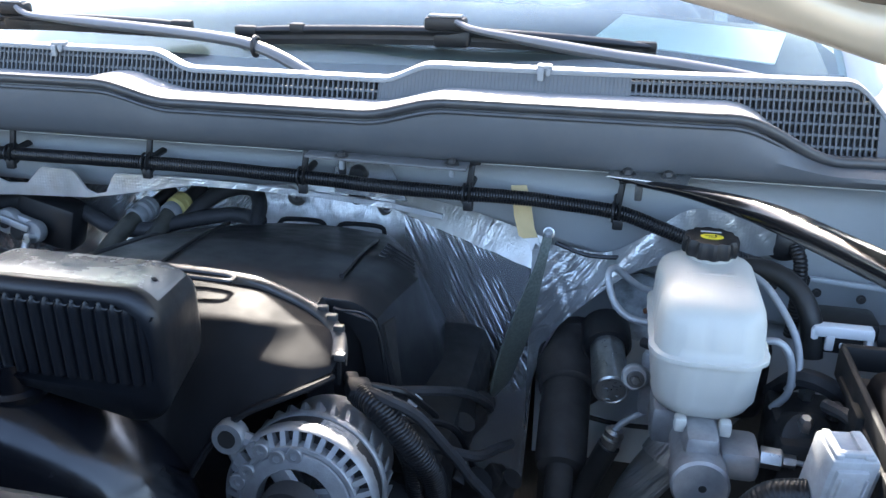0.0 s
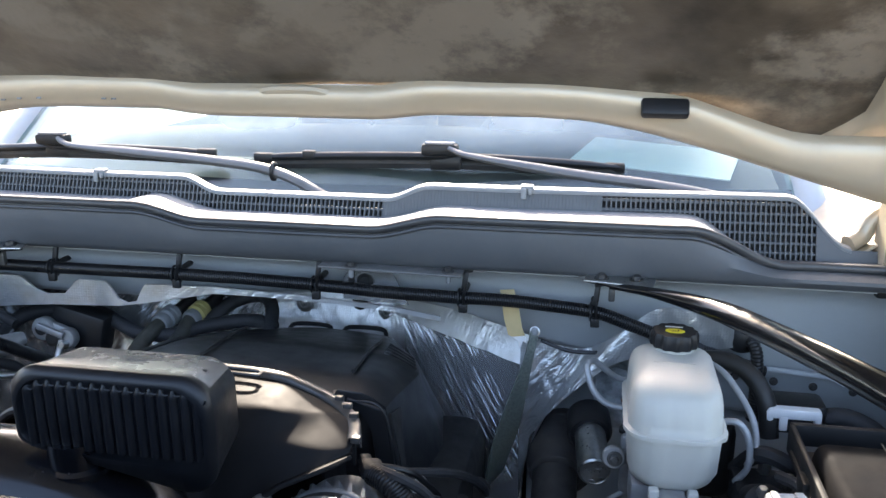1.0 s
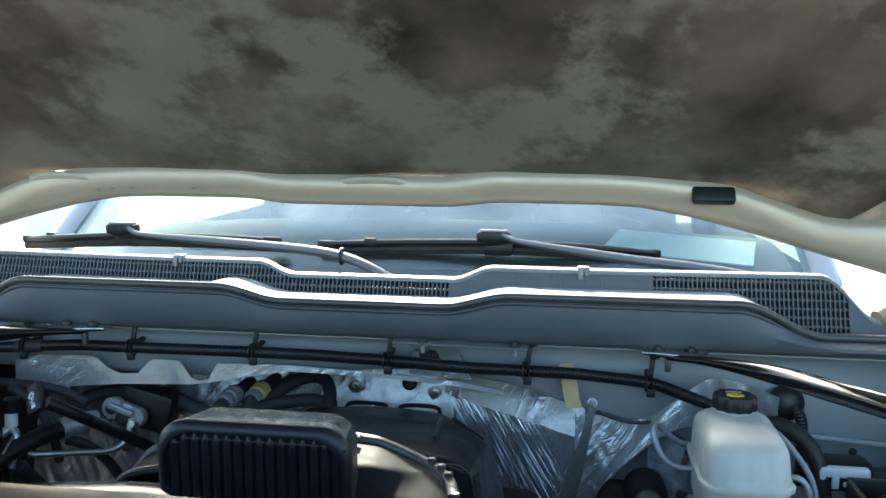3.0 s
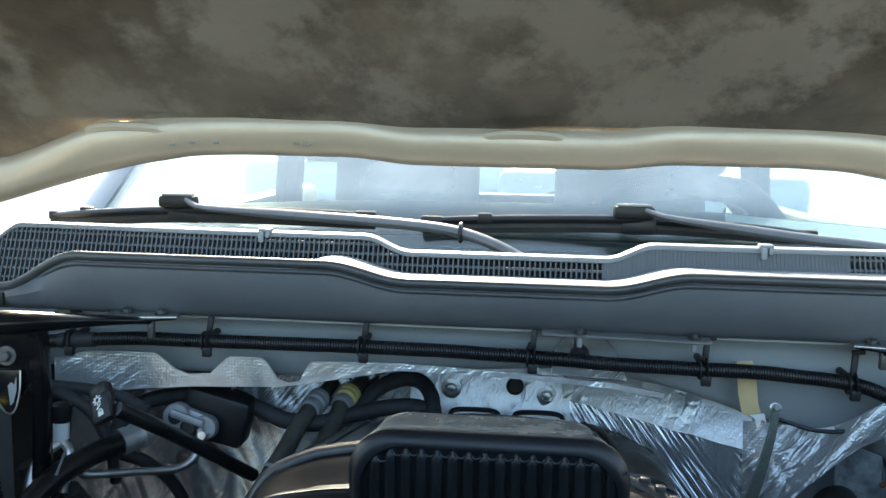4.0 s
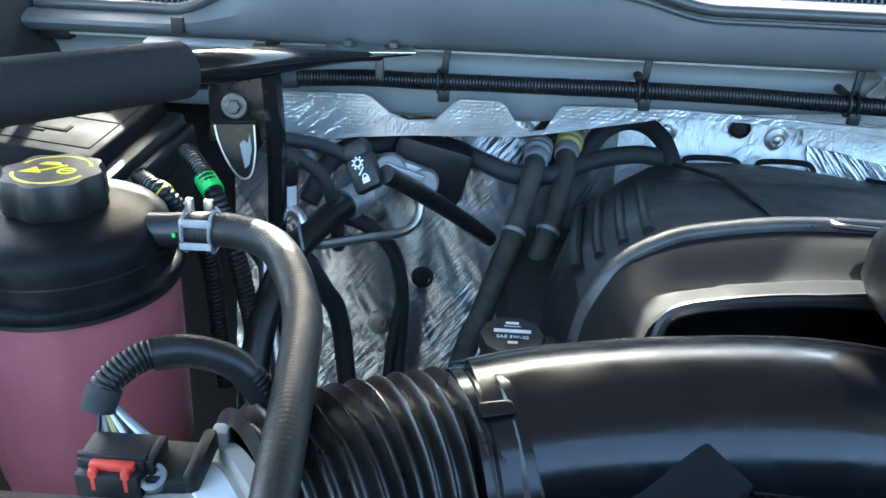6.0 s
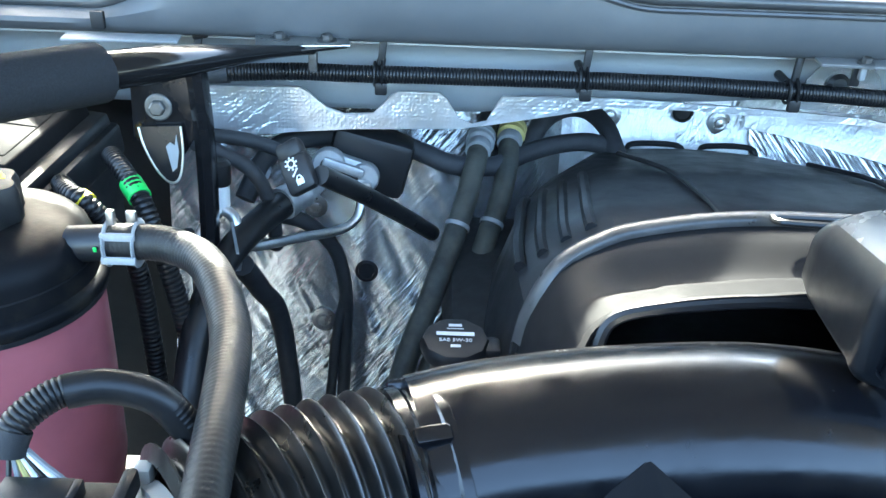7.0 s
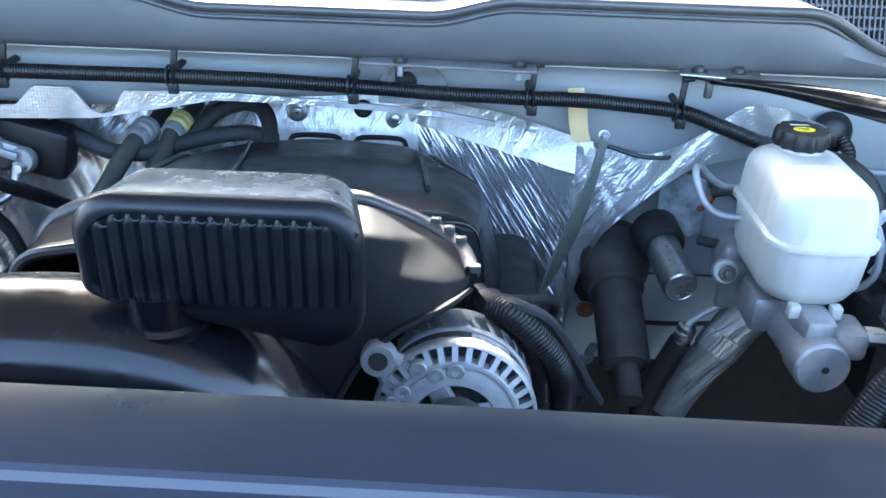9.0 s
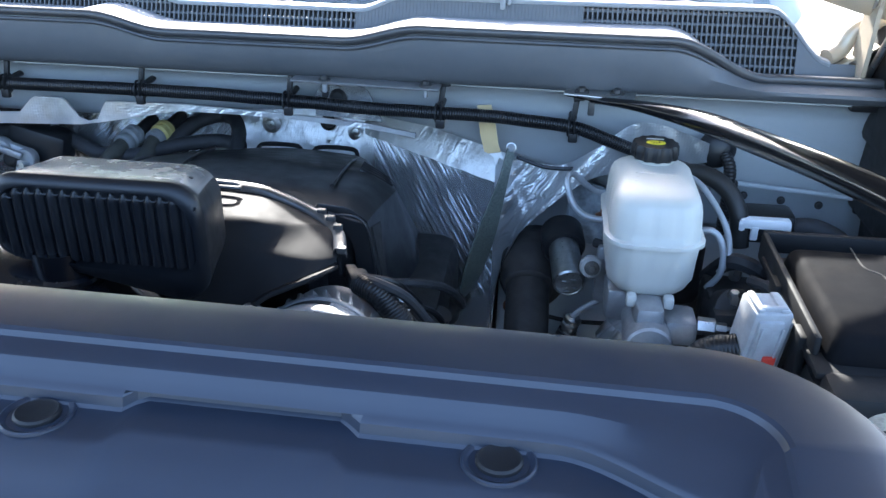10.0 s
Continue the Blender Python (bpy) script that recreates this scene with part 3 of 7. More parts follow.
wiper((-0.537, 1.373, 1.332), [(-0.80, 1.45, 1.305), (-0.68, 1.405, 1.317), (-0.537, 1.375, 1.328), (-0.38, 1.355, 1.332), (-0.21, 1.345, 1.330)], [(-0.520, 1.362, 1.346), (-0.49, 1.350, 1.335), (-0.36, 1.325, 1.331), (-0.22, 1.295, 1.328), (-0.12, 1.272, 1.324), (-0.069, 1.259, 1.318), (-0.02, 1.246, 1.304), (0.03, 1.232, 1.282)], (-0.069, 1.259, 1.318))

# cab behind the glass
cab = thing("cab_shell", (0, 2.2, 0.9), "silver pickup cab with pillars, roof and open side windows", "cab", kind="structure")
for s in (-1, 1):
    part("windshield_pillar", sweep([glass_at(s * 0.825, u) + V((0, 0.01, 0)) for u in (-0.02, 0.3, 0.6, 0.77)], 0.032, 10, 0.05, flat=0.8), M_PAINT, cab, "painted pillar")
    part("door_pillar", sweep([(s * 0.82, 3.02, 1.1), (s * 0.78, 3.02, 1.58), (s * 0.72, 3.0, 1.70)], 0.05, 8, 0.1), M_DASH, cab, "dark trimmed pillar")
    part("door", rbox((s * 0.88, 2.45, 0.92), (0.08, 2.3, 0.66), 0.03), M_PAINT, cab, "painted door below the side window")
roof_rows = [[V((x, y, 1.745 - 0.03 * (x / 0.72) ** 2 - 0.03 * ((y - 2.8) / 0.9) ** 2)) for y in xs(1.90, 3.80, 10)] for x in xs(-0.82, 0.82, 12)]
part("roof", skin(roof_rows, thick=0.035), M_PAINT, cab, "painted roof")
part("rear_wall", merged(rbox((0, 3.78, 0.94), (1.6, 0.06, 0.56), 0.02), rbox((-0.70, 3.74, 1.45), (0.16, 0.06, 0.52), 0.02), rbox((0.70, 3.74, 1.45), (0.16, 0.06, 0.52), 0.02), rbox((0, 3.74, 1.685), (1.4, 0.06, 0.06), 0.02)), M_DASH, cab, "dark rear wall with a wide rear window")
part("floor", rbox((0, 2.6, 0.62), (1.7, 2.4, 0.06), 0.01), M_DASH, cab)
dash = thing("dashboard", (0, 1.75, 0.9), "dark vinyl dashboard behind the windshield", "dashboard")
part("top_pad", skin([[V((x, y, 1.262 - 0.05 * x * x + 0.055 * sm(1.45, 1.85, y) - 0.10 * sm(1.92, 2.04, y))) for y in xs(1.36 + 0.3 * x * x, 2.06, 14)] for x in xs(-0.78, 0.78, 24)], thick=0.02), M_DASH, dash)
part("front_panel", rbox((0, 2.02, 1.02), (1.5, 0.12, 0.36), 0.03), M_DASH, dash)
part("instrument_hood", sweep([(0.18, 1.95, 1.28), (0.25, 1.93, 1.345), (0.38, 1.93, 1.36), (0.5, 1.93, 1.345), (0.57, 1.95, 1.28)], 0.03, 10, 0.03), M_DASH, dash)
part("defroster_vent", rbox((0, 1.56, 1.282), (1.0, 0.03, 0.006), 0.002, rot=(8, 0, 0)), M_BLACK, dash)
paper = whole("paper_sheet", rbox((0.56, 1.70, 1.293), (0.30, 0.24, 0.002), 0, rot=(4, 3, -12)), M_WHITE, "white paper lying on the dashboard", "paper")
wheel = thing("steering_wheel", (0.38, 2.2, 1.1), "black steering wheel with a padded hub", "steering wheel")
ring = [(0.38 + 0.19 * math.cos(a), 2.18 - 0.07 * math.sin(a), 1.20 + 0.17 * math.sin(a)) for a in (2 * math.pi * k / 24 for k in range(25))]
part("rim", sweep(ring, 0.015, 10, 0.03), M_BLACK, wheel)
part("hub", rbox((0.38, 2.19, 1.19), (0.16, 0.06, 0.13), 0.03, rot=(-20, 0, 0)), M_BLACK, wheel)


def seat(x):
    s = thing("car_seat", (x, 2.75, 0.66), "grey cloth front seat with a headrest", "seat", "front seats")
    part("cushion", rbox((x, 2.70, 0.86), (0.52, 0.52, 0.16), 0.05, 3), M_SEAT, s)
    part("backrest", rbox((x, 2.98, 1.21), (0.50, 0.15, 0.66), 0.06, 3, rot=(-12, 0, 0)), M_SEAT, s)
    part("headrest", rbox((x, 3.06, 1.56), (0.27, 0.10, 0.19), 0.045, 3, rot=(-8, 0, 0)), M_SEAT, s)


seat(-0.38)
seat(0.38)
mirror = thing("rearview_mirror", (0, 1.85, 1.67), "black interior mirror hanging from the glass", "mirror")
part("housing", rbox((0.0, 1.90, 1.60), (0.25, 0.03, 0.075), 0.014, 2, rot=(15, 0, 5)), M_BLACK, mirror)
part("stalk", sweep([(0, 1.885, 1.62), (0, 1.87, 1.64), (0, 1.835, 1.652)], 0.01, 8, 0.02), M_BLACK, mirror)

# firewall
wall = thing("wall_firewall", (0, 1.3, 0.4), "grey painted steel firewall with a stepped upper panel", "firewall", kind="structure")
low = [(-0.86, 1.10), (-0.60, 1.10), (-0.30, 1.10), (-0.16, 1.115), (0.10, 1.132), (0.24, 1.11), (0.345, 1.078), (0.40, 1.064), (0.50, 1.04), (0.60, 0.98), (0.93, 0.96)]


def low_z(x):
    for (xa, za), (xb, zb) in zip(low, low[1:]):
        if x <= xb:
            return za + (zb - za) * (x - xa) / (xb - xa)
    return low[-1][1]


rows = []
for x in xs(-0.86, 0.93, 60):
    zl = low_z(x)
    rows.append([V((x, 1.40, zl + 0.012)), V((x, 1.245, zl)), V((x, 1.232, zl + 0.004)), V((x, 1.226, zl + 0.012)), V((x, 1.198, 1.165)), V((x, 1.190, 1.18)), V((x, 1.175, 1.197)), V((x, 1.162, 1.2005))])
part("upper_panel", skin(rows, thick=0.003), M_PAINT, wall)
part("recess_back", rbox((0.0, 1.475, 0.80), (0.62, 0.02, 0.72), 0.004), M_PAINT, wall)
part("side_panel", skin([[V((x, 1.375, z)) for z in (0.42, 0.7, 1.07)] for x in (-0.9, -0.6, -0.24)] + [[V((-0.21, 1.47, z)) for z in (0.42, 0.7, 1.12)]], thick=0.004), M_DARK, wall)
# black instead of grey paint: the bay's deep shade put into the colour
part("side_panel", skin([[V((0.30, 1.47, z)) for z in (0.42, 0.7, 1.12)]] + [[V((x, 1.268, z)) for z in (0.42, 0.7, 0.94)] for x in (0.37, 0.6, 0.95)], thick=0.004), M_DARK, wall)
part("lower_plate", skin([[V((x, 1.256 + 0.01 * (0.86 - z), z)) for z in (0.70, 0.775, 0.856)] for x in (0.355, 0.5, 0.60)], thick=0.004), M_PAINT, wall)
part("side_panel", skin([[V((x, 1.256, z)) for z in (0.86, 1.0, 1.08)] for x in (0.355, 0.6, 0.95)], thick=0.004), M_PAINT, wall)
part("panel_seam", rbox((0.80, 1.199, 1.055), (0.34, 0.008, 0.008), 0.003, rot=(0, 4, 0)), M_PAINT, wall)
for k in range(6):
    bolt("seam_bolt", (0.66 + 0.055 * k, 1.186, 1.052 - 0.004 * k), (0, -1, 0.2), 0.0036, wall, material=M_DARK)

fender = thing("wall_fenders", (0, 0.4, 0.3), "dark inner fender walls and floor of the engine bay", "inner fender", kind="structure")
for s in (-1, 1):
    part("inner_fender", skin([[V((s * 0.95, y, 0.3)), V((s * 0.93, y, 0.8)), V((s * 0.90, y, 1.02)), V((s * 0.93, y, 1.10)), V((s * 1.0, y, 1.13))] for y in xs(-0.15, 1.32, 8)], thick=0.004), M_DARK, fender)
    part("fender_top", skin([[V((s * (0.90 + 0.02 * k), y, 1.13 + 0.02 * sm(0, 0.04, k * 0.01) - 0.006 * k * k * 0.4)) for k in range(8)] for y in xs(-0.3, 1.5, 10)], thick=0.003), M_HOODPAINT, fender, "pale painted fender edge")
    part("fender_side", skin([[V((s * 1.05, y, 1.1)), V((s * 1.07, y, 0.8)), V((s * 1.05, y, 0.45))] for y in xs(-0.3, 1.5, 6)], thick=0.003), M_HOODPAINT, fender)
part("bay_floor", rbox((0, 0.5, 0.36), (1.9, 2.0, 0.04), 0.005), M_DARK, fender)
part("radiator", rbox((0, 0.12, 0.74), (1.3, 0.14, 0.84), 0.01), M_DARK, fender, "dark radiator and fan shroud")

# hood, propped open
SLOPE = radians(37)


def hood_low(x):
    a = abs(x)
    return V((x, 1.168 + 0.02 * sm(0.5, 0.85, a), 1.425 - 0.0085 * sm(0.22, 0.12, a) - between([(0, 0), (0.36, 0), (0.43, 0.003), (0.504, 0.016), (0.57, 0.032), (0.637, 0.051), (0.736, 0.081), (0.818, 0.105), (0.94, 0.13)], a)))


def hood_lip(x):
    a = abs(x)
    return V((x, 1.130 + 0.03 * sm(0.55, 0.72, a), 1.466 - 0.011 * sm(0.22, 0.12, a) - between([(0, 0), (0.36, 0), (0.43, 0.003), (0.49, 0.009), (0.563, 0.019), (0.61, 0.035), (0.66, 0.052), (0.70, 0.064), (0.735, 0.068), (1, 0.068)], a)))


def hood_up(x, s, off=0.0):
    """On the slope of the underside: s metres up from the lip's line; off: away from the engine."""
    return V((x, 1.130 - s * math.cos(SLOPE) + off * math.sin(SLOPE), 1.463 + s * math.sin(SLOPE) + off * math.cos(SLOPE)))


hood = thing("hood", (0, 1.2, 1.42), "raised hood with a stained dark underside and pale painted edge", "hood")
rows = []
for x in xs(-0.94, 0.94, 94):
    a, b = hood_low(x), hood_lip(x)
    m = (a + b) / 2 + V((0, -0.010, -0.010))
    rows.append([a + V((0, -0.004, 0.012)), a, a.lerp(m, 0.5) + V((0, -0.004, -0.002)), m, m.lerp(b, 0.6) + V((0, -0.003, 0)), b, b + V((0, 0.003, 0.006)), b + V((0, 0.012, 0.012))])
part("rear_band", skin(rows, thick=0.002), M_HOODPAINT, hood, "pale painted rear edge with a rolled lip")
rows = []
for s in xs(-0.012, 1.22, 44):
    row = []
    for x in xs(-0.80, 0.80, 64):
        s2 = s - 0.15 * sm(0.52, 0.74, abs(x)) * sm(0.4, 0.0, s)
        p = hood_up(x, s2, 0.016)
        n = noise.noise(V((x * 3, s * 3, 0))) * 0.006 + noise.noise(V((x * 9, s * 9, 3))) * 0.0025
        groove = 0.010 * sm(0.03, 0.0, abs(abs(x) - 0.36) - 0.01) * sm(0.1, 0.2, s) + 0.008 * sm(0.02, 0.0, abs(s - 0.42)) * sm(0.7, 0.5, abs(x))
        row.append(p + V((0, math.sin(SLOPE), math.cos(SLOPE))) * (n + groove))
    rows.append(row)
part("liner", skin(rows, thick=0.004), M_LINER, hood, "dark stained and dusty underside")
for s in (-1, 1):
    rows = []
    for u in xs(-0.15, 1.25, 44):
        inner = 0.793 - 0.012 * sm(0.0, 0.2, u) + 0.04 * sm(0.2, 0.9, u) - 0.045 * sm(-0.05, -0.135, u)
        k = sm(-0.15, 0.08, u)
        rows.append([hood_up(s * inner, u, 0.016), hood_up(s * (inner + 0.003), u, 0.002), hood_up(s * (inner + 0.008), u, -0.003), hood_up(s * (inner + 0.022), u, -0.003 - 0.006 * k), hood_up(s * 0.87, u, -0.004 - 0.012 * k), hood_up(s * 0.93, u, -0.004 - 0.022 * k), hood_up(s * 0.985, u, -0.008 - 0.032 * k), hood_up(s * 1.0, u, -0.02 * k)])
    part("side_rail", skin(rows, thick=0.002), M_HOODPAINT, hood, "pale painted side rail")
part("outer_skin", skin([[hood_up(x, s, 0.045) for x in xs(-0.93, 0.93, 12)] for s in xs(0.0, 1.26, 12)], thick=0.002), M_HOODPAINT, hood)
for x in (-0.51, 0.017):
    c = hood_lip(x)
    part("lip_bump", sweep([c + V((-0.055, 0.008, -0.002)), c + V((-0.03, 0.004, 0.004)), c + V((0.03, 0.004, 0.004)), c + V((0.055, 0.008, -0.002))], 0.007, 8, 0.01), M_HOODPAINT, hood)
c = hood_lip(0.53)
part("bumper_clip", rbox(c + V((0, -0.004, -0.006)), (0.062, 0.016, 0.026), 0.005, 2, rot=(-35, 0, 0)), M_BLACK, hood, "black rubber bumper in the edge")
for x in (-0.445, -0.418, -0.385, -0.278, -0.262):
    c = hood_low(x).lerp(hood_lip(x), 0.62)
    part("drain_slot", rbox(c + V((0, -0.0150, -0.0085)), (0.008, 0.0015, 0.003), 0.0006, rot=(-30, 0, 0)), M_LITTOP_SLOT, hood)


def hinge(s):
    side = lambda u, v, w: V((s * (0.835 + w), u, v))
    h = part("hinge", prism([(1.235, 1.17), (1.17, 1.19), (1.16, 1.33), (1.12, 1.42), (1.02, 1.53), (1.05, 1.55), (1.16, 1.46), (1.205, 1.36)], side, 0.006, 0.001), M_HOODPAINT, hood, "pale painted steel hinge arm")
    part("hinge_box", merged(rbox((s * 0.90, 1.17, 1.22), (0.07, 0.20, 0.16), 0.012), rbox((s * 0.90, 1.10, 1.12), (0.05, 0.34, 0.18), 0.01)), M_DARK, h, "dark hinge pocket of the fender")
    part("base_plate", rbox((s * 0.86, 1.21, 1.20), (0.06, 0.10, 0.02), 0.004), M_BLACK, h)
    part("link", sweep([(s * 0.852, 1.20, 1.22), (s * 0.855, 1.15, 1.30), (s * 0.855, 1.12, 1.36)], 0.005, 8, 0.02), M_STEEL, h, "slim steel link rod")
    for p in ((1.175, 1.34), (1.10, 1.44), (1.05, 1.51), (1.21, 1.22)):
        bolt("hinge_bolt", (s * 0.834, *p), (-s, 0, 0), 0.007, h)


hinge(1)
hinge(-1)
for s in (-1, 1):
    c = thing("fender_corner", (s * 0.86, 1.24, 1.2), "bright painted fender corner beside the cowl", "fender corner", kind="structure")
    part("lip", sweep([(s * 0.80, 1.215, 1.252), (s * 0.82, 1.225, 1.262), (s * 0.835, 1.23, 1.288), (s * 0.875, 1.235, 1.305), (s * 0.95, 1.25, 1.30)], 0.013, 10, 0.012), M_HOODPAINT, c)
    part("shelf", skin([[V((s * x, y, 1.235 + 0.05 * sm(0.78, 0.9, x) - 0.04 * (y - 1.2))) for y in xs(1.2, 1.7, 6)] for x in xs(0.79, 1.03, 8)], thick=0.003), M_HOODPAINT, c)


# ---- along the firewall: wire loom, ties, plates, braces, foil ----
LOOM = [(-0.72, 1.15, 1.150), (-0.62, 1.148, 1.160), (-0.52, 1.150, 1.167), (-0.408, 1.150, 1.168), (-0.30, 1.145, 1.170), (-0.189, 1.142, 1.172), (-0.07, 1.142, 1.171), (0.037, 1.142, 1.168),
        (0.15, 1.142, 1.163), (0.261, 1.142, 1.162), (0.36, 1.148, 1.158), (0.45, 1.152, 1.149), (0.51, 1.155, 1.130), (0.57, 1.16, 1.108), (0.64, 1.17, 1.085), (0.70, 1.19, 1.06)]
loom = thing("wire_loom", LOOM[0], "black corrugated wire loom strapped along the firewall", "wire loom")
part("conduit", sweep(LOOM, 0.0098, 12, pitch=0.0036, depth=0.0011, wander=0.0008), M_LOOM, loom)
for k in (1, 13):
    part("tape_wrap", sweep([V(LOOM[k]), V(LOOM[k]).lerp(V(LOOM[k + 1]), 0.5)], 0.0108, 12, 0.01), M_TAPE, loom)


def cable_tie(x, y, z):
    t = thing("cable_tie", (x, y, z), "black cable tie holding the wire loom to the firewall", "cable tie", "cable ties on the loom")
    part("band", sweep([(x + 0.003, y + 0.012 * math.cos(a), z + 0.012 * math.sin(a)) for a in (2 * math.pi * k / 12 for k in range(13))], 0.0042, 6, 0.004, flat=0.35, up=(1, 0, 0)), M_BLACK, t)
    part("band_rib", sweep([(x - 0.005, y + 0.0125 * math.cos(a), z + 0.0125 * math.sin(a)) for a in (2 * math.pi * k / 12 for k in range(13))], 0.0018, 6, 0.004), M_BLACK, t)
    part("tongue", merged(rbox((x + 0.003, y + 0.004, z + 0.026), (0.008, 0.006, 0.034), 0.0015, rot=(-8, 6, 0)), rbox((x + 0.007, y + 0.004, z + 0.041), (0.016, 0.008, 0.006), 0.0015, rot=(0, -8, 0))), M_BLACK, t)
    part("anchor", sweep([(x, y + 0.008, z + 0.004), (x, y + 0.045, z + 0.006)], 0.005, 8, 0.01), M_BLACK, t)
    part("buckle", rbox((x + 0.002, y - 0.009, z - 0.013), (0.013, 0.008, 0.014), 0.002), M_BLACK, t)


for x, y, z in ((-0.605, 1.149, 1.161), (-0.408, 1.15, 1.168), (-0.189, 1.142, 1.172), (0.037, 1.142, 1.168), (0.261, 1.142, 1.162), (0.452, 1.152, 1.149)):
    cable_tie(x, y, z)

plate = thing("cowl_bracket", (0.166, 1.10, 1.207), "flat grey steel bracket with bolts under the cowl lip", "bracket")
part("strip", rbox((0.157, 1.124, 1.2055), (0.214, 0.026, 0.0035), 0.001, rot=(5, 0.5, -1.5)), M_ARM, plate)
part("tab", rbox((0.096, 1.13, 1.19), (0.010, 0.004, 0.02), 0.001), M_BLACK, plate)
for x in (0.098, 0.243):
    bolt("bolt", (x, 1.120, 1.207), (0, -0.1, 1), 0.0055, plate, material=M_DULLSTEEL)
    part("stud", rbox((x, 1.122, 1.197), (0.007, 0.007, 0.016), 0.002), M_GREY, plate)


def brace(s):
    b = thing("brace_bar", (s * 0.5, 1.1, 1.2), "gloss black brace bar bolted to the cowl with a bracket plate" if s > 0 else "gloss black brace bar with a fabric sleeve bolted to the cowl", "brace bar", "brace bars")
    path = [(0.475, 1.115, 1.2015), (0.535, 1.06, 1.211), (0.60, 0.99, 1.217), (0.638, 0.90, 1.227), (0.680, 0.75, 1.248), (0.715, 0.62, 1.262), (0.78, 0.42, 1.27)] if s > 0 else [(s * 0.475, 1.115, 1.2015), (s * 0.53, 1.045, 1.214), (s * 0.62, 0.90, 1.235), (s * 0.74, 0.73, 1.249), (s * 0.90, 0.47, 1.262)]
    part("bar", sweep(path, lambda u: 0.006 + (0.0108 if s > 0 else 0.0135) * sm(0.0, 0.28, u), 14, 0.016, flat=0.8), M_BRACE, b)
    part("flat_end", rbox((s * 0.490, 1.108, 1.2045), (0.10, 0.028, 0.004), 0.001, rot=(0, 0, -s * 30)), M_BRACE, b)
    part("plate", rbox((s * 0.485, 1.120, 1.2085), (0.095, 0.036, 0.003), 0.001, rot=(3, 0, -s * 10)), M_STEEL, b, "bare steel plate")
    if s < 0:
        part("pale_strip", rbox((s * 0.665, 1.108, 1.2085), (0.115, 0.022, 0.003), 0.001, rot=(3, 0, -s * 3)), M_GREY, b)
    for u in (0.46, 0.508):
        bolt("bolt", (s * u, 1.120, 1.2095), (0, -0.1, 1), 0.006, b, material=M_DULLSTEEL)
    part("stud", rbox((s * 0.475, 1.12, 1.19), (0.009, 0.009, 0.025), 0.002), M_DULLSTEEL, b)
    if s < 0:
        part("sleeve", sweep([(s * 0.615, 0.908, 1.234), (s * 0.74, 0.73, 1.249), (s * 0.90, 0.47, 1.262)], 0.0265, 16, 0.012, flat=0.9), M_SLEEVE, b, "black woven fabric sleeve")


brace(1)
brace(-1)

# foil heat shield of the firewall
foil = thing("heat_shield", (0, 1.3, 0.6), "wrinkled silver foil heat insulation over the firewall", "heat shield")


def foil_sheet(top, bottom, nu, nv, rough, seed, drape=0.0):
    """A hanging foil sheet between two smooth edges, with folds."""
    a, b = glide(top, 0.004), glide(bottom, 0.004)
    rows = []
    for i in range(nu + 1):
        p, q = a[round(i / nu * (len(a) - 1))], b[round(i / nu * (len(b) - 1))]
        row = []
        for j in range(nv + 1):
            v = j / nv
            c = p.lerp(q, v)
            e = noise.noise(V((c.x * 26 + c.z * 12, c.z * 11, seed))) + 0.6 * noise.noise(V((c.x * 70 + c.z * 34, c.z * 30, seed + 5)))
            ridge = 1 - abs(noise.noise(V((c.x * 42 + c.z * 22, c.z * 13, seed + 9)))) * 2
            row.append(c + V((0, -1, 0.25)) * (rough * (e + 0.9 * ridge) + drape * math.sin(math.pi * v)))
        rows.append(row)
    return skin(rows)


flange = [(-0.650, 1.082), (-0.634, 1.080), (-0.590, 1.077), (-0.511, 1.087), (-0.44, 1.093), (-0.39, 1.095), (-0.317, 1.098), (-0.28, 1.104), (-0.218, 1.116), (-0.15, 1.130), (-0.06, 1.129), (0.06, 1.124), (0.145, 1.119), (0.22, 1.108), (0.22, 1.116), (0.145, 1.127), (0.06, 1.132), (-0.027, 1.136), (-0.146, 1.140), (-0.27, 1.138), (-0.276, 1.130), (-0.287, 1.107),
          (-0.304, 1.103), (-0.320, 1.109), (-0.334, 1.133), (-0.342, 1.139), (-0.389, 1.139), (-0.397, 1.134), (-0.417, 1.112), (-0.45, 1.110), (-0.47, 1.117), (-0.490, 1.135), (-0.50, 1.140), (-0.60, 1.138), (-0.631, 1.128), (-0.650, 1.126)]
bm = prism(flange, lambda u, v, w: V((u, 1.185 - w + 0.04 * (v - 1.11) + 0.0015 * noise.noise(V((u * 30, v * 30, 0))), v)), 0.004, 0.0006)
part("flange_panel", bm, M_FOILTEX, foil, "embossed foil flange with scalloped notches", angle=20)
part("left_panel", foil_sheet([(-0.70, 1.345, 1.125), (-0.5, 1.345, 1.125), (-0.33, 1.345, 1.12), (-0.22, 1.38, 1.115), (-0.16, 1.45, 1.115)],
                              [(-0.70, 1.234, 0.62), (-0.5, 1.234, 0.62), (-0.33, 1.234, 0.62), (-0.22, 1.29, 0.66), (-0.16, 1.38, 0.72)], 150, 90, 0.0015, 1), M_FOIL, foil, "crinkled foil on the passenger side")
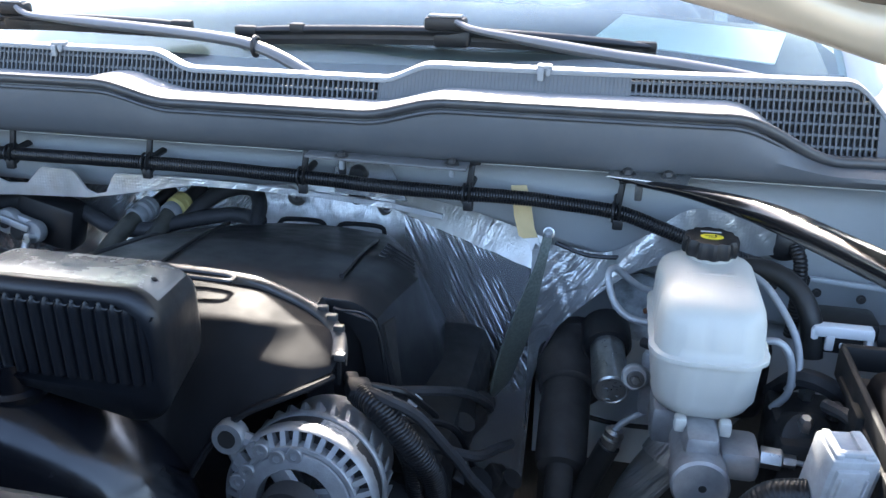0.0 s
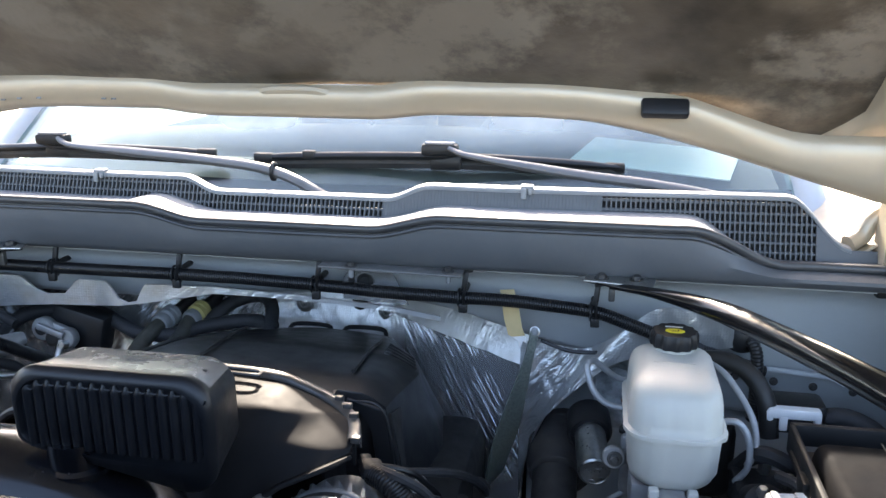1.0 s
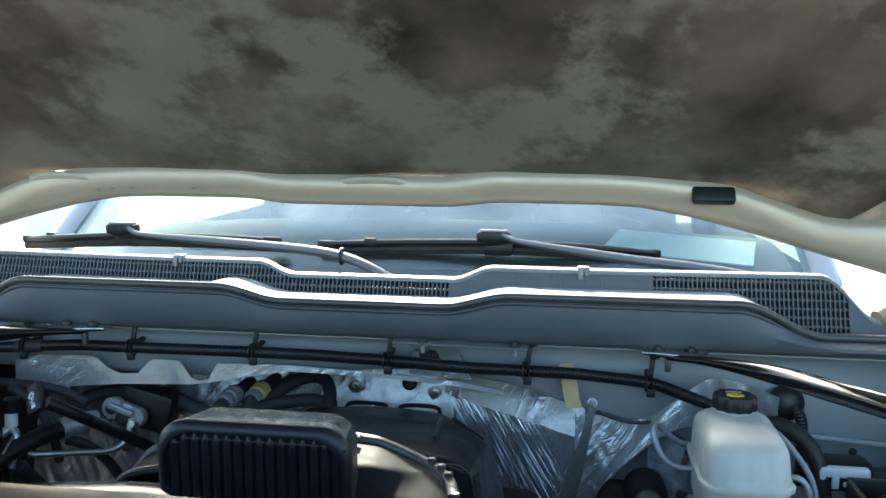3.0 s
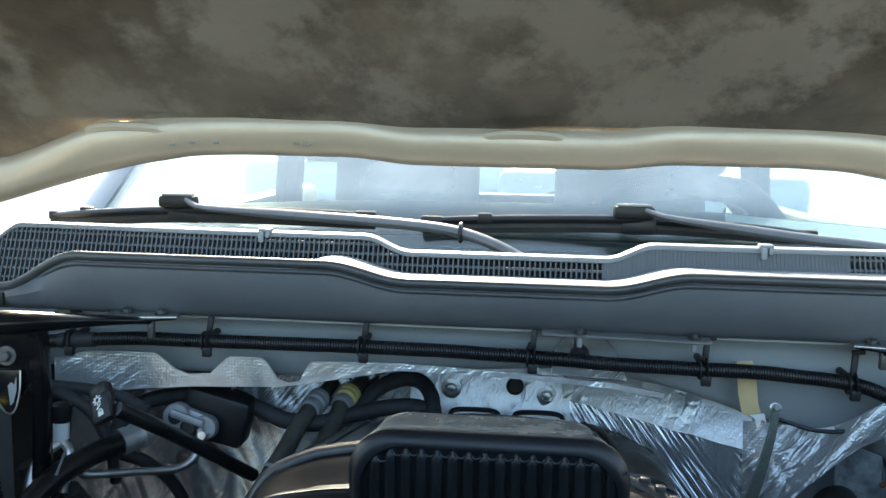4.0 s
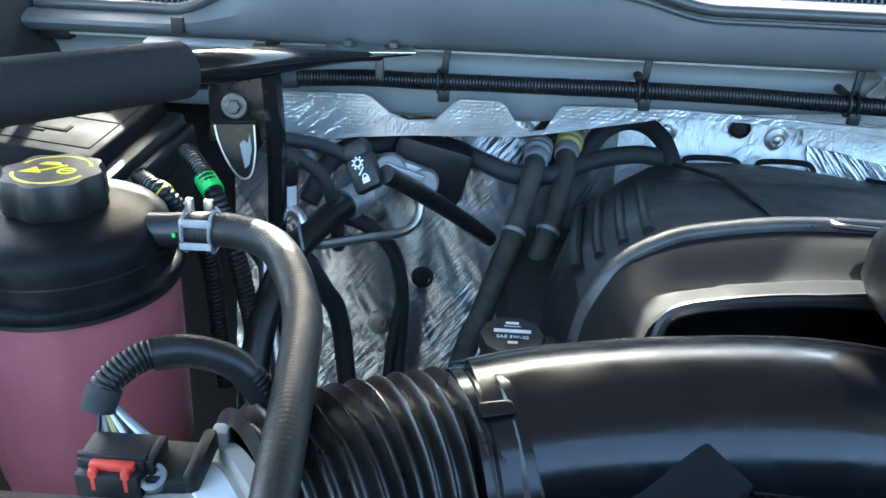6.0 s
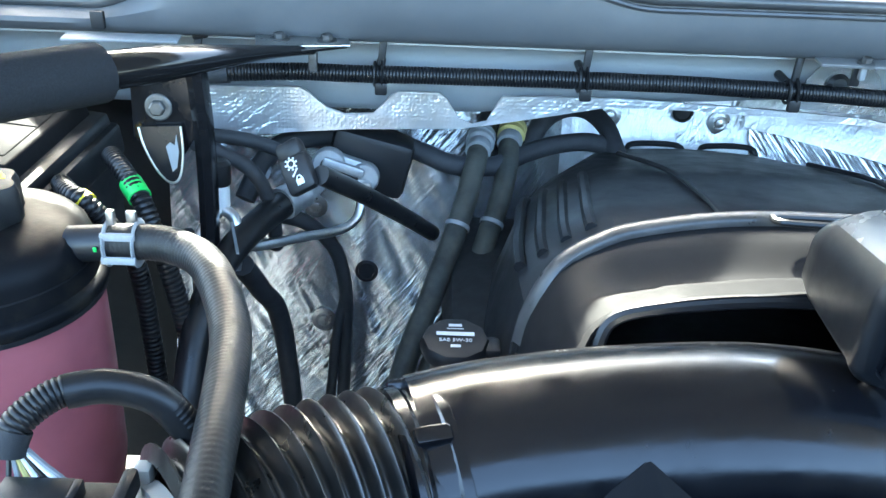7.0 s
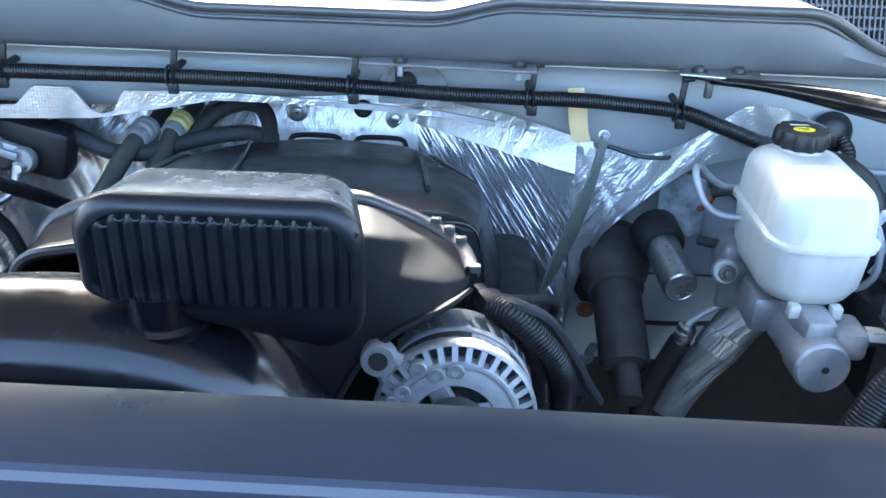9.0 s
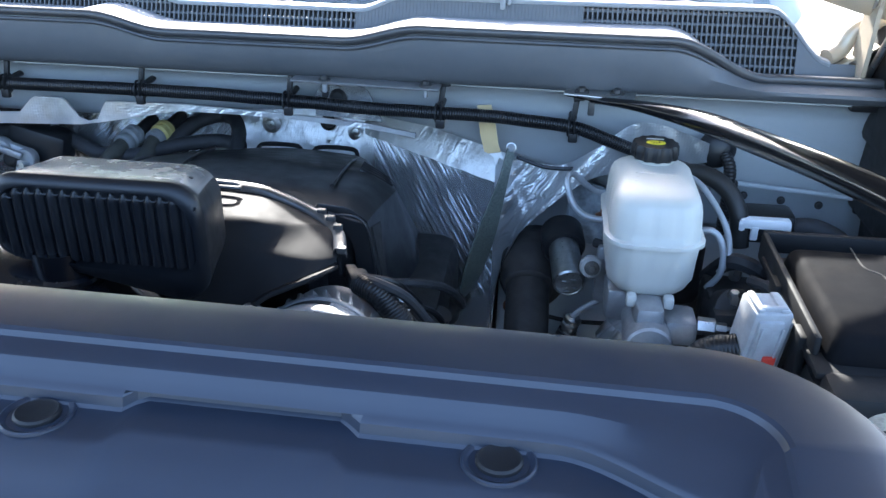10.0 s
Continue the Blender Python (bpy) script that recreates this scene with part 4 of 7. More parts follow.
part("centre_panel", foil_sheet([(-0.20, 1.472, 1.125), (-0.10, 1.478, 1.125), (0.03, 1.476, 1.122), (0.115, 1.455, 1.112), (0.135, 1.445, 1.105)], [(-0.2, 1.405, 0.90), (-0.1, 1.41, 0.90), (0.03, 1.408, 0.9), (0.115, 1.39, 0.89), (0.15, 1.37, 0.88)], 80, 50, 0.0007, 2), M_SMOOTHFOIL, foil, "smooth bright foil with washers")
part("creased_panel", foil_sheet([(0.10, 1.435, 1.112), (0.19, 1.385, 1.118), (0.28, 1.318, 1.118), (0.345, 1.262, 1.105), (0.36, 1.255, 1.095)],
                                 [(0.14, 1.33, 0.66), (0.20, 1.29, 0.66), (0.26, 1.25, 0.66), (0.31, 1.225, 0.66), (0.345, 1.215, 0.66)], 120, 130, 0.0004, 3), M_CREASE, foil, "deeply creased dull foil")
part("top_fold", skin([[V((0.095 + 0.262 * u, 1.402 - 0.178 * u + 0.034 * v, 1.035 - 0.012 * u + 0.085 * v * (1 - 0.35 * u) + 0.0018 * noise.noise(V((u * 9, v * 3, 4))))) for v in xs(0, 1, 10)] for u in xs(0, 1, 30)], thick=0.0015), M_SMOOTHFOIL, foil, "smooth folded foil strip")
part("right_panel", foil_sheet([(0.340, 1.235, 1.066), (0.40, 1.225, 1.066), (0.445, 1.205, 1.072), (0.49, 1.172, 1.112), (0.532, 1.160, 1.152), (0.56, 1.158, 1.160), (0.60, 1.160, 1.152), (0.65, 1.165, 1.132)],
                               [(0.346, 1.205, 0.764), (0.352, 1.195, 0.856), (0.371, 1.18, 0.937), (0.397, 1.175, 0.979), (0.45, 1.168, 1.036), (0.494, 1.164, 1.07), (0.562, 1.166, 1.086), (0.652, 1.172, 1.101)], 110, 60, 0.0018, 6), M_BRIGHTFOIL, foil, "bright torn foil beside the brake reservoir")
tab = [(0.066, 1.135), (0.068, 1.17), (0.08, 1.188), (0.10, 1.196), (0.135, 1.192), (0.15, 1.175), (0.165, 1.14), (0.17, 1.13)]
part("upper_tab", prism(tab, lambda u, v, w: V((u, 1.184 - w - 0.05 * (v - 1.16), v)), 0.003, 0.0005), M_FOIL, foil, "foil tab reaching up behind the loom")
part("tab_plug", lathe([(0.013, 0), (0.013, 0.004), (0.008, 0.008)], (0.103, 1.181, 1.166), (0, -1, 0.1)), M_BLACK, foil)
for p, r in (((-0.091, 1.441, 1.031), 0.017), ((0.071, 1.440, 1.026), 0.017), ((-0.492, 1.265, 0.778), 0.017), ((-0.503, 1.300, 0.937), 0.016)):
    part("washer", lathe([(r, 0), (r, 0.002), (r * 0.6, 0.003), (r * 0.55, 0.0015), (r * 0.4, 0.0015), (r * 0.36, 0.005), (r * 0.12, 0.006)], p, (0, -1, 0.12), 24), M_STEEL, foil, "round metal washer with a stud")
for p, r in (((0.017, 1.444, 1.039), 0.015), ((-0.433, 1.281, 0.849), 0.016), ((-0.62, 1.186, 1.105), 0.010), ((-0.545, 1.186, 1.103), 0.010)):
    part("plug", lathe([(r, 0), (r, 0.002), (r * 0.75, 0.004), (r * 0.7, 0.001), (0.0005, 0.001)], p, (0, -1, 0.12), 20), M_DARK, foil, "black rubber plug")

tape = whole("masking_tape", prism([(0.312, 1.165), (0.333, 1.167), (0.340, 1.14), (0.346, 1.105), (0.352, 1.09), (0.343, 1.084), (0.325, 1.092), (0.318, 1.12)], lambda u, v, w: V((u, 1.183 - w + 0.08 * (1.14 - v), v)), 0.001), M_PAPER, "torn strip of yellow masking tape on the firewall", "tape")
scrap = whole("paper_scrap", prism([(0.333, 1.093), (0.352, 1.096), (0.355, 1.083), (0.349, 1.088), (0.344, 1.074), (0.34, 1.088)], lambda u, v, w: V((u, 1.176 - w, v)), 0.001), M_WHITE, "torn white paper scrap under the tape", "scrap")

strap = thing("ground_strap", (0.364, 1.18, 1.10), "flat braided ground strap hanging from a firewall stud", "ground strap")
rows = []
for k, c in enumerate(glide([(0.366, 1.176, 1.105), (0.357, 1.165, 1.06), (0.34, 1.165, 0.99), (0.318, 1.18, 0.90), (0.300, 1.205, 0.83), (0.27, 1.225, 0.80), (0.24, 1.24, 0.80)], 0.008)):
    u = k / 45
    w = 0.007 + 0.022 * sm(0.05, 0.6, u)
    t1 = 0.5 + 0.9 * u
    rows.append([c + V((math.cos(t1), math.sin(t1), 0)) * w * q for q in (-1, -0.5, 0, 0.5, 1)])
part("braid", skin(rows, thick=0.003), M_STRAP, strap)
part("eyelet", lathe([(0.008, 0), (0.008, 0.003), (0.005, 0.004)], (0.366, 1.178, 1.103), (0, -1, 0.2)), M_STEEL, strap)
bolt("stud", (0.366, 1.173, 1.105), (0, -1, 0.3), 0.0045, strap, washer=1.4, material=M_GREY)
whole("thin_cable", sweep([(0.375, 1.19, 1.085), (0.42, 1.18, 1.075), (0.47, 1.185, 1.075), (0.50, 1.20, 1.08)], 0.003, 6, 0.01), M_LOOM, "thin black cable beside the ground strap", "cable")

# ---- brake hydraulics ----
res = thing("brake_reservoir", (0.553, 0.96, 1.03), "milky white brake fluid reservoir with a black cap", "reservoir")


def res_ring(z, hx, hy, cy, r):
    """One level of the bottle, with shallow upright facets round its sides."""
    edge = [V((u, v, 0)) for u, v in rounded(hx, hy, r, 8)]
    steps = [(b - a).length for a, b in zip(edge, edge[1:] + edge[:1])]
    out = []
    for k in range(108):
        d, i = sum(steps) * k / 108, 0
        while d > steps[i]:
            d, i = d - steps[i], i + 1
        c = edge[i].lerp(edge[(i + 1) % len(edge)], d / steps[i])
        c *= 1 - (0.016 * (1 - abs(math.sin(math.pi * k / 6))) ** 2 if 1.04 < z < 1.145 else 0.0)
        out.append(V((0.551 + c.x, cy + c.y, z)))
    return out


rings = [(1.030, 0.0346, 0.050, 0.945, 0.0261), (1.0305, 0.0433, 0.064, 0.945, 0.0348), (1.036, 0.0484, 0.073, 0.948, 0.0391), (1.050, 0.0519, 0.080, 0.95, 0.0331), (1.096, 0.0536, 0.085, 0.952, 0.0313),
         (1.0975, 0.0590, 0.089, 0.952, 0.0339), (1.1025, 0.0590, 0.089, 0.952, 0.0339), (1.104, 0.0536, 0.085, 0.952, 0.0313), (1.115, 0.0532, 0.084, 0.953, 0.0313), (1.134, 0.0523, 0.082, 0.955, 0.0313), (1.1435, 0.0506, 0.079, 0.957, 0.0305), (1.1495, 0.0480, 0.075, 0.959, 0.0296), (1.1535, 0.0441, 0.069, 0.962, 0.0287), (1.1565, 0.0381, 0.060, 0.967, 0.0270), (1.1590, 0.0294, 0.04, 0.98, 0.0244)]
bm = skin([res_ring(*r) for r in rings], closed=True)
bm.verts.ensure_lookup_table()
n = len(res_ring(*rings[0]))
bm.faces.new(bm.verts[:n][::-1])
bm.faces.new(bm.verts[-n:])
part("bottle", bm, M_TANK, res, angle=60)
part("neck", lathe([(0.026, 0), (0.026, 0.014), (0.022, 0.016)], (0.553, 1.007, 1.155)), M_TANK, res)
gear = [(0.0275 + (0.0025 if k % 4 < 2 else 0.0), 2 * math.pi * k / 48) for k in range(48)]
bm = bmesh.new()
lay = [[bm.verts.new((0.553 + r * q * math.cos(a), 1.007 + r * q * math.sin(a), z)) for r, a in gear] for q, z in ((0.98, 1.163), (1.02, 1.166), (1.0, 1.177), (0.93, 1.1815), (0.90, 1.1815))]
for a, b in zip(lay, lay[1:]):
    for i in range(48):
        bm.faces.new((a[i], a[(i + 1) % 48], b[(i + 1) % 48], b[i]))
bm.faces.new(lay[-1])
bm.faces.new(lay[0][::-1])
cap = part("cap", bm, M_BLACK, res, "black ribbed screw cap", angle=30)
part("cap_label", lathe([(0.0120, 0), (0.0120, 0.0006)], (0.553, 1.004, 1.1815), n=28, squash=0.62), M_YELLOW, cap, "yellow oval symbol")
print_bars("cap_print", (0.553, 1.004, 1.1815), (1, 0, 0), (0, 1, 0), [(0, 0.0145, 0.022, 0.004)], M_PRINT, cap)
print_bars("symbol", (0.553, 1.004, 1.1823), (1, 0, 0), (0, 1, 0), [(-0.003, 0, 0.009, 0.0016), (0.004, 0.001, 0.002, 0.005), (0, -0.004, 0.008, 0.0012)], M_DARK, cap)
part("top_embossing", merged(*[rbox((0.551 + u, 0.925 + v, 1.1555 + 0.07 * v), (w, 0.006, 0.004), 0.001) for u, v, w in ((0, 0.03, 0.05), (-0.01, 0.018, 0.03), (0.018, 0.018, 0.012), (0, 0.006, 0.055), (0.004, -0.006, 0.04))]), M_TANK, res)
for x in (0.530, 0.574):
    part("foot_clip", rbox((x, 0.872, 1.028), (0.012, 0.014, 0.016), 0.003), M_TANK, res)

mc = thing("master_cylinder", (0.55, 0.9, 0.96), "cast aluminium brake master cylinder under the reservoir", "master cylinder")
part("bore", lathe([(0.010, -0.0005), (0.026, 0), (0.0285, 0.003), (0.0285, 0.04), (0.026, 0.045), (0.026, 0.18), (0.034, 0.19), (0.034, 0.30)], (0.551, 0.819, 0.990), (0, 1, -0.06), 36), M_ALU, mc)
part("web", rbox((0.551, 0.905, 1.013), (0.034, 0.13, 0.038), 0.008, 2), M_ALU, mc)
part("side_lug", rbox((0.590, 0.875, 0.996), (0.04, 0.05, 0.034), 0.008, 2), M_ALU, mc)
part("flange", rbox((0.545, 1.01, 0.99), (0.10, 0.014, 0.085), 0.01, 2), M_ALU, mc)
part("end_hole", lathe([(0.004, 0), (0.004, 0.0006)], (0.553, 0.8183, 0.990), (0, -1, 0), 12), M_DARK, mc)
part("valve_body", rbox((0.522, 0.94, 0.995), (0.035, 0.06, 0.045), 0.008), M_ALU, mc)
part("mount_lug", merged(lathe([(0.014, 0), (0.015, 0.003), (0.015, 0.010), (0.013, 0.012)], (0.486, 0.975, 1.018), (0, -1, 0.2), 20), rbox((0.508, 0.98, 1.015), (0.04, 0.012, 0.02), 0.004)), M_ALU, mc)
bolt("lug_nut", (0.487, 0.962, 1.020), (0, -1, 0.2), 0.0058, mc, material=M_DULLSTEEL)
part("line_nut", lathe([(0.011, 0), (0.011, 0.02), (0.007, 0.022), (0.007, 0.034)], (0.612, 0.874, 0.998), (1, -0.1, 0), 6), M_STEEL, mc)
# dark block added for the deep shade behind the master cylinder
whole("brake_booster", rbox((0.595, 1.10, 0.965), (0.12, 0.05, 0.12), 0.03, 3), M_DARK, "black block added as shade behind the master cylinder", "booster")

acc = thing("pressure_accumulator", (0.46, 1.1, 0.95), "silver cylindrical pressure accumulator with a black collar", "accumulator")
ax = (V((0.464, 1.045, 0.949)) - V((0.454, 1.152, 0.966))).normalized()
part("canister", lathe([(0.023, 0), (0.023, 0.10), (0.0225, 0.104), (0.020, 0.106), (0.019, 0.1045)], V((0.454, 1.152, 0.966)), ax, 32), M_STEEL, acc)
part("collar", lathe([(0.026, -0.03), (0.033, -0.026), (0.033, 0.012), (0.029, 0.02), (0.024, 0.021)], V((0.454, 1.152, 0.966)), ax, 32), M_BLACK, acc, "black plastic collar")
print_bars("stamp", V((0.464, 1.045, 0.949)) + ax * 0.0012, (1, 0, 0), (0, 0.15, 1), [(-0.007, 0.006, 0.006, 0.002), (0.005, 0.009, 0.007, 0.0016), (0.008, -0.003, 0.005, 0.002), (-0.004, -0.008, 0.007, 0.002)], M_GREY, acc)

bracket = thing("firewall_bracket", (0.48, 1.2, 1.0), "scuffed grey steel bracket on the firewall behind the brake lines", "bracket")
part("plate", prism([(0.458, 1.036), (0.492, 1.044), (0.522, 1.034), (0.524, 0.955), (0.498, 0.945), (0.462, 0.952)], lambda u, v, w: V((u, 1.205 - w + 0.1 * (v - 1.0), v)), 0.003, 0.0008), M_SCUFF, bracket)
part("bent_edge", sweep([(0.458, 1.205, 1.036), (0.460, 1.20, 0.99), (0.462, 1.198, 0.952)], 0.0022, 6, 0.01), M_SCUFF, bracket)
part("rusty_clip", merged(rbox((0.512, 1.15, 1.028), (0.008, 0.010, 0.020), 0.003, rot=(0, 25, 20)), rbox((0.504, 1.152, 1.016), (0.013, 0.008, 0.006), 0.002, rot=(0, -30, 0))), M_RUST, bracket, "rusty spring clip")
part("loop", sweep([(0.515, 1.15, 1.04), (0.535, 1.13, 1.05), (0.55, 1.11, 1.03), (0.545, 1.10, 1.0), (0.525, 1.11, 0.985), (0.50, 1.13, 0.98)], 0.007, 10, 0.006, wander=0.002), M_TAPE, bracket, "taped black wire loop")

unit = thing("hydraulic_booster", (0.40, 1.2, 0.88), "grimy black hydraulic booster with a bolted flange", "booster")
part("flange", lathe([(0.057, 0), (0.059, 0.004), (0.059, 0.02), (0.053, 0.026), (0.04, 0.03)], (0.412, 1.258, 0.872), (0.05, -1, -0.12), 32, squash=1.35), M_CASTING, unit)
part("barrel", lathe([(0.046, 0), (0.046, 0.06), (0.040, 0.075), (0.040, 0.085), (0.036, 0.088)], (0.404, 1.235, 0.905), (0.03, -1, -0.30), 28), M_CASTING, unit)
part("snout", lathe([(0.034, 0), (0.034, 0.11), (0.030, 0.12), (0.018, 0.122), (0.018, 0.17)], (0.406, 1.150, 0.882), (0.02, -1, -0.5), 28), M_CASTING, unit)
for p in ((0.377, 1.226, 0.906), (0.379, 1.222, 0.808)):
    bolt("flange_nut", p, (0, -1, 0.05), 0.008, unit, "rusty nut", M_RUST)

for name, pts, label in (("brake_line", [(0.505, 0.990, 1.078), (0.488, 0.995, 1.076), (0.471, 1.0, 1.079), (0.457, 1.003, 1.092), (0.449, 1.01, 1.110), (0.447, 1.02, 1.122), (0.455, 1.035, 1.122), (0.472, 1.045, 1.105), (0.490, 1.05, 1.092), (0.510, 1.055, 1.088)], "bent pale brake line beside the reservoir"),
                         ("brake_line", [(0.60, 1.055, 1.125), (0.625, 1.03, 1.115), (0.652, 0.99, 1.08), (0.655, 0.96, 1.05), (0.645, 0.955, 1.03)], "bent pale brake line beside the reservoir"),
                         ("brake_line", [(0.60, 0.96, 1.08), (0.628, 0.955, 1.088), (0.643, 0.95, 1.07), (0.645, 0.945, 1.035), (0.632, 0.95, 1.01)], "bent pale brake line beside the reservoir"),
                         ("brake_line", [(0.645, 0.874, 0.996), (0.70, 0.87, 0.995), (0.74, 0.88, 0.99)], "thin straight brake line from the master cylinder"),
                         ("brake_line", [(0.470, 1.02, 0.908), (0.480, 1.02, 0.922), (0.500, 1.018, 0.939), (0.528, 1.01, 0.960)], "short pale line below the accumulator")):
    whole(name, sweep(pts, 0.0042 if "thin" not in label else 0.003, 10, 0.006), M_LINE, label, "brake line", "brake lines")
return_hose = thing("return_hose", (0.46, 1.0, 0.88), "black rubber return hose with a steel fitting", "hose")
part("fitting", lathe([(0.009, 0), (0.0125, 0.004), (0.0125, 0.010), (0.010, 0.012), (0.0125, 0.014), (0.0125, 0.020), (0.010, 0.022), (0.010, 0.03)], (0.474, 1.02, 0.913), (-0.3, -0.05, -1), 16), M_STEEL, return_hose)
part("hose", sweep([(0.467, 1.02, 0.888), (0.455, 1.02, 0.855), (0.441, 1.02, 0.815), (0.43, 1.02, 0.76), (0.425, 1.02, 0.65)], 0.0145, 12, 0.012), M_HOSE, return_hose)
sleeve = thing("foil_sleeve", (0.545, 1.10, 0.825), "dull silver taped heat sleeve over a line below the accumulator", "sleeve")
part("wrap", sweep([(0.60, 1.11, 0.915), (0.575, 1.105, 0.875), (0.545, 1.10, 0.825), (0.515, 1.10, 0.775), (0.49, 1.10, 0.71)], lambda u: 0.038 - 0.012 * u, 24, 0.006, wander=0.005, flat=0.5, up=(0.1, -1, 0.2)), M_SLEEVEFOIL, sleeve)
part("tape_band", sweep([(0.558, 1.102, 0.848), (0.551, 1.101, 0.836), (0.543, 1.100, 0.822)], 0.0345, 24, 0.006, flat=0.53, up=(0.1, -1, 0.2)), M_BRIGHTFOIL, sleeve, "band of silver foil tape")
whole("panel_lip", sweep([(0.43, 1.252, 0.778), (0.48, 1.252, 0.770), (0.55, 1.252, 0.771), (0.62, 1.252, 0.776)], 0.004, 8, 0.02), M_DARK, "dark sealed seam across the painted firewall", "seam")

# ---- driver's side ----
grommet = thing("firewall_grommet", (0.66, 1.19, 1.12), "black rubber grommet with a cable through the firewall", "grommet")
part("disc", lathe([(0.026, 0), (0.028, 0.006), (0.022, 0.014), (0.014, 0.02)], (0.665, 1.188, 1.118), (0, -1, 0.2), 28), M_BLACK, grommet)
part("cable", sweep([(0.675, 1.172, 1.115), (0.682, 1.155, 1.10), (0.684, 1.15, 1.06), (0.684, 1.15, 1.0)], 0.009, 10, pitch=0.005, depth=0.0012), M_LOOM, grommet)
whole("vacuum_hose", sweep([(0.595, 1.10, 1.108), (0.63, 1.088, 1.114), (0.660, 1.07, 1.104), (0.679, 1.05, 1.076), (0.686, 1.04, 1.03)], 0.0125, 14, 0.01), M_HOSE, "thick black vacuum hose curving behind the reservoir", "hose")
box = thing("battery_box", (0.80, 0.80, 0.90), "black plastic battery fuse box with a domed lid", "fuse box")
part("body", rbox((0.805, 0.80, 0.9370), (0.23, 0.25, 0.19), 0.012, 2), M_DULL, box)
part("lid", rbox((0.815, 0.795, 1.0650), (0.235, 0.215, 0.040), 0.012, 3, taper=0.94), M_BATLID, box, "dusty satin lid")
part("lid_rim", rbox((0.805, 0.80, 1.0510), (0.24, 0.255, 0.008), 0.003), M_DULL, box)
part("frame_rail", merged(rbox((0.692, 0.83, 1.0570), (0.008, 0.25, 0.036), 0.003), rbox((0.815, 0.955, 1.0620), (0.25, 0.010, 0.028), 0.003)), M_DULL, box)
part("lid_crease", sweep([(0.775, 0.90, 1.0848), (0.775, 0.85, 1.0850), (0.79, 0.83, 1.0850), (0.79, 0.79, 1.0850), (0.795, 0.785, 1.085), (0.80, 0.73, 1.085)], 0.0012, 6, 0.006), M_DARK, box)
part("front_step", rbox((0.80, 0.655, 1.0070), (0.22, 0.05, 0.10), 0.01), M_DULL, box)
for y in (0.74, 0.85):
    part("latch", rbox((0.686, y, 1.0270), (0.010, 0.03, 0.07), 0.003), M_DULL, box)
part("label", rbox((0.875, 0.730, 1.0855), (0.07, 0.035, 0.0012), 0), M_STICKER, box, "worn pale sticker")
for p in ((0.83, 0.86), (0.87, 0.83), (0.84, 0.80)):
    part("lid_mark", rbox((*p, 1.0853), (0.014, 0.002, 0.0010), 0, rot=(0, 0, 10)), M_GREY, box)
for ob in box.children:
    ob.location.z += 0.017
plug = thing("wire_connector", (0.72, 1.05, 1.04), "black connector with white locking tabs", "connector")
part("body", merged(rbox((0.735, 1.072, 1.052), (0.072, 0.05, 0.026), 0.008), rbox((0.722, 1.055, 1.040), (0.060, 0.036, 0.024), 0.004)), M_BLACK, plug)
frame_ = merged(rbox((0.727, 1.040, 1.057), (0.066, 0.016, 0.014), 0.003), rbox((0.697, 1.048, 1.053), (0.010, 0.032, 0.018), 0.004), rbox((0.757, 1.042, 1.050), (0.008, 0.018, 0.022), 0.003), rbox((0.714, 1.034, 1.044), (0.010, 0.006, 0.020), 0.002), rbox((0.742, 1.034, 1.041), (0.034, 0.005, 0.007), 0.002), rbox((0.693, 1.062, 1.063), (0.014, 0.020, 0.006), 0.002))
part("locking_frame", frame_, M_WHITE, plug, "white plastic locking frame")
part("pigtail", sweep([(0.775, 1.065, 1.043), (0.80, 1.06, 1.046), (0.83, 1.05, 1.035), (0.86, 1.04, 1.0)], 0.013, 10, 0.008, wander=0.003), M_TAPE, plug)
for ob in plug.children:
    ob.location += V((-0.014, 0, 0.010))
con = thing("white_connector", (0.66, 0.76, 1.0), "dusty white wiring connector with a red locking tab", "connector")
CN = pose(0.650, 0.764, 1.048, 8, 3, 12)


def on_con(bm):
    bm.transform(CN)
    return bm


part("housing", on_con(rbox((0, 0, 0), (0.042, 0.040, 0.10), 0.004, 2)), M_CONNECTOR, con)
part("cover", on_con(rbox((-0.002, -0.019, 0.006), (0.028, 0.010, 0.072), 0.003, 2)), M_CONNECTOR, con)
part("top_edge", on_con(merged(rbox((-0.014, 0, 0.050), (0.008, 0.034, 0.008), 0.002), rbox((0.012, 0, 0.050), (0.010, 0.034, 0.006), 0.002), rbox((0, -0.012, 0.052), (0.030, 0.006, 0.006), 0.002))), M_CONNECTOR, con)
part("seal", on_con(rbox((0, 0, -0.028), (0.046, 0.044, 0.016), 0.003)), M_GREY, con, "grey seal below the cover")
part("lock_tab", on_con(rbox((0.006, -0.0255, -0.008), (0.014, 0.005, 0.014), 0.0015)), M_RED, con, "red locking tab")
for u in (-0.012, 0.010):
    part("rib", on_con(rbox((u, -0.025, 0.008), (0.002, 0.004, 0.055), 0.0006)), M_CONNECTOR, con)
part("lever", on_con(rbox((0.024, 0.0, -0.004), (0.005, 0.030, 0.080), 0.002)), M_GREY, con)
part("wire_cover", on_con(rbox((0, 0.004, -0.062), (0.040, 0.038, 0.05), 0.006)), M_GREY, con, "grey rubber wire cover")
whole("wire_conduit", sweep([(0.635, 0.76, 1.04), (0.60, 0.765, 1.025), (0.57, 0.755, 0.98), (0.55, 0.74, 0.92), (0.54, 0.72, 0.82)], 0.0165, 16, pitch=0.0040, depth=0.0006), M_LOOM, "thick black corrugated conduit under the white connector", "conduit")
pump = thing("abs_pump", (0.66, 0.92, 0.92), "black and steel brake control unit beside the reservoir", "brake unit")
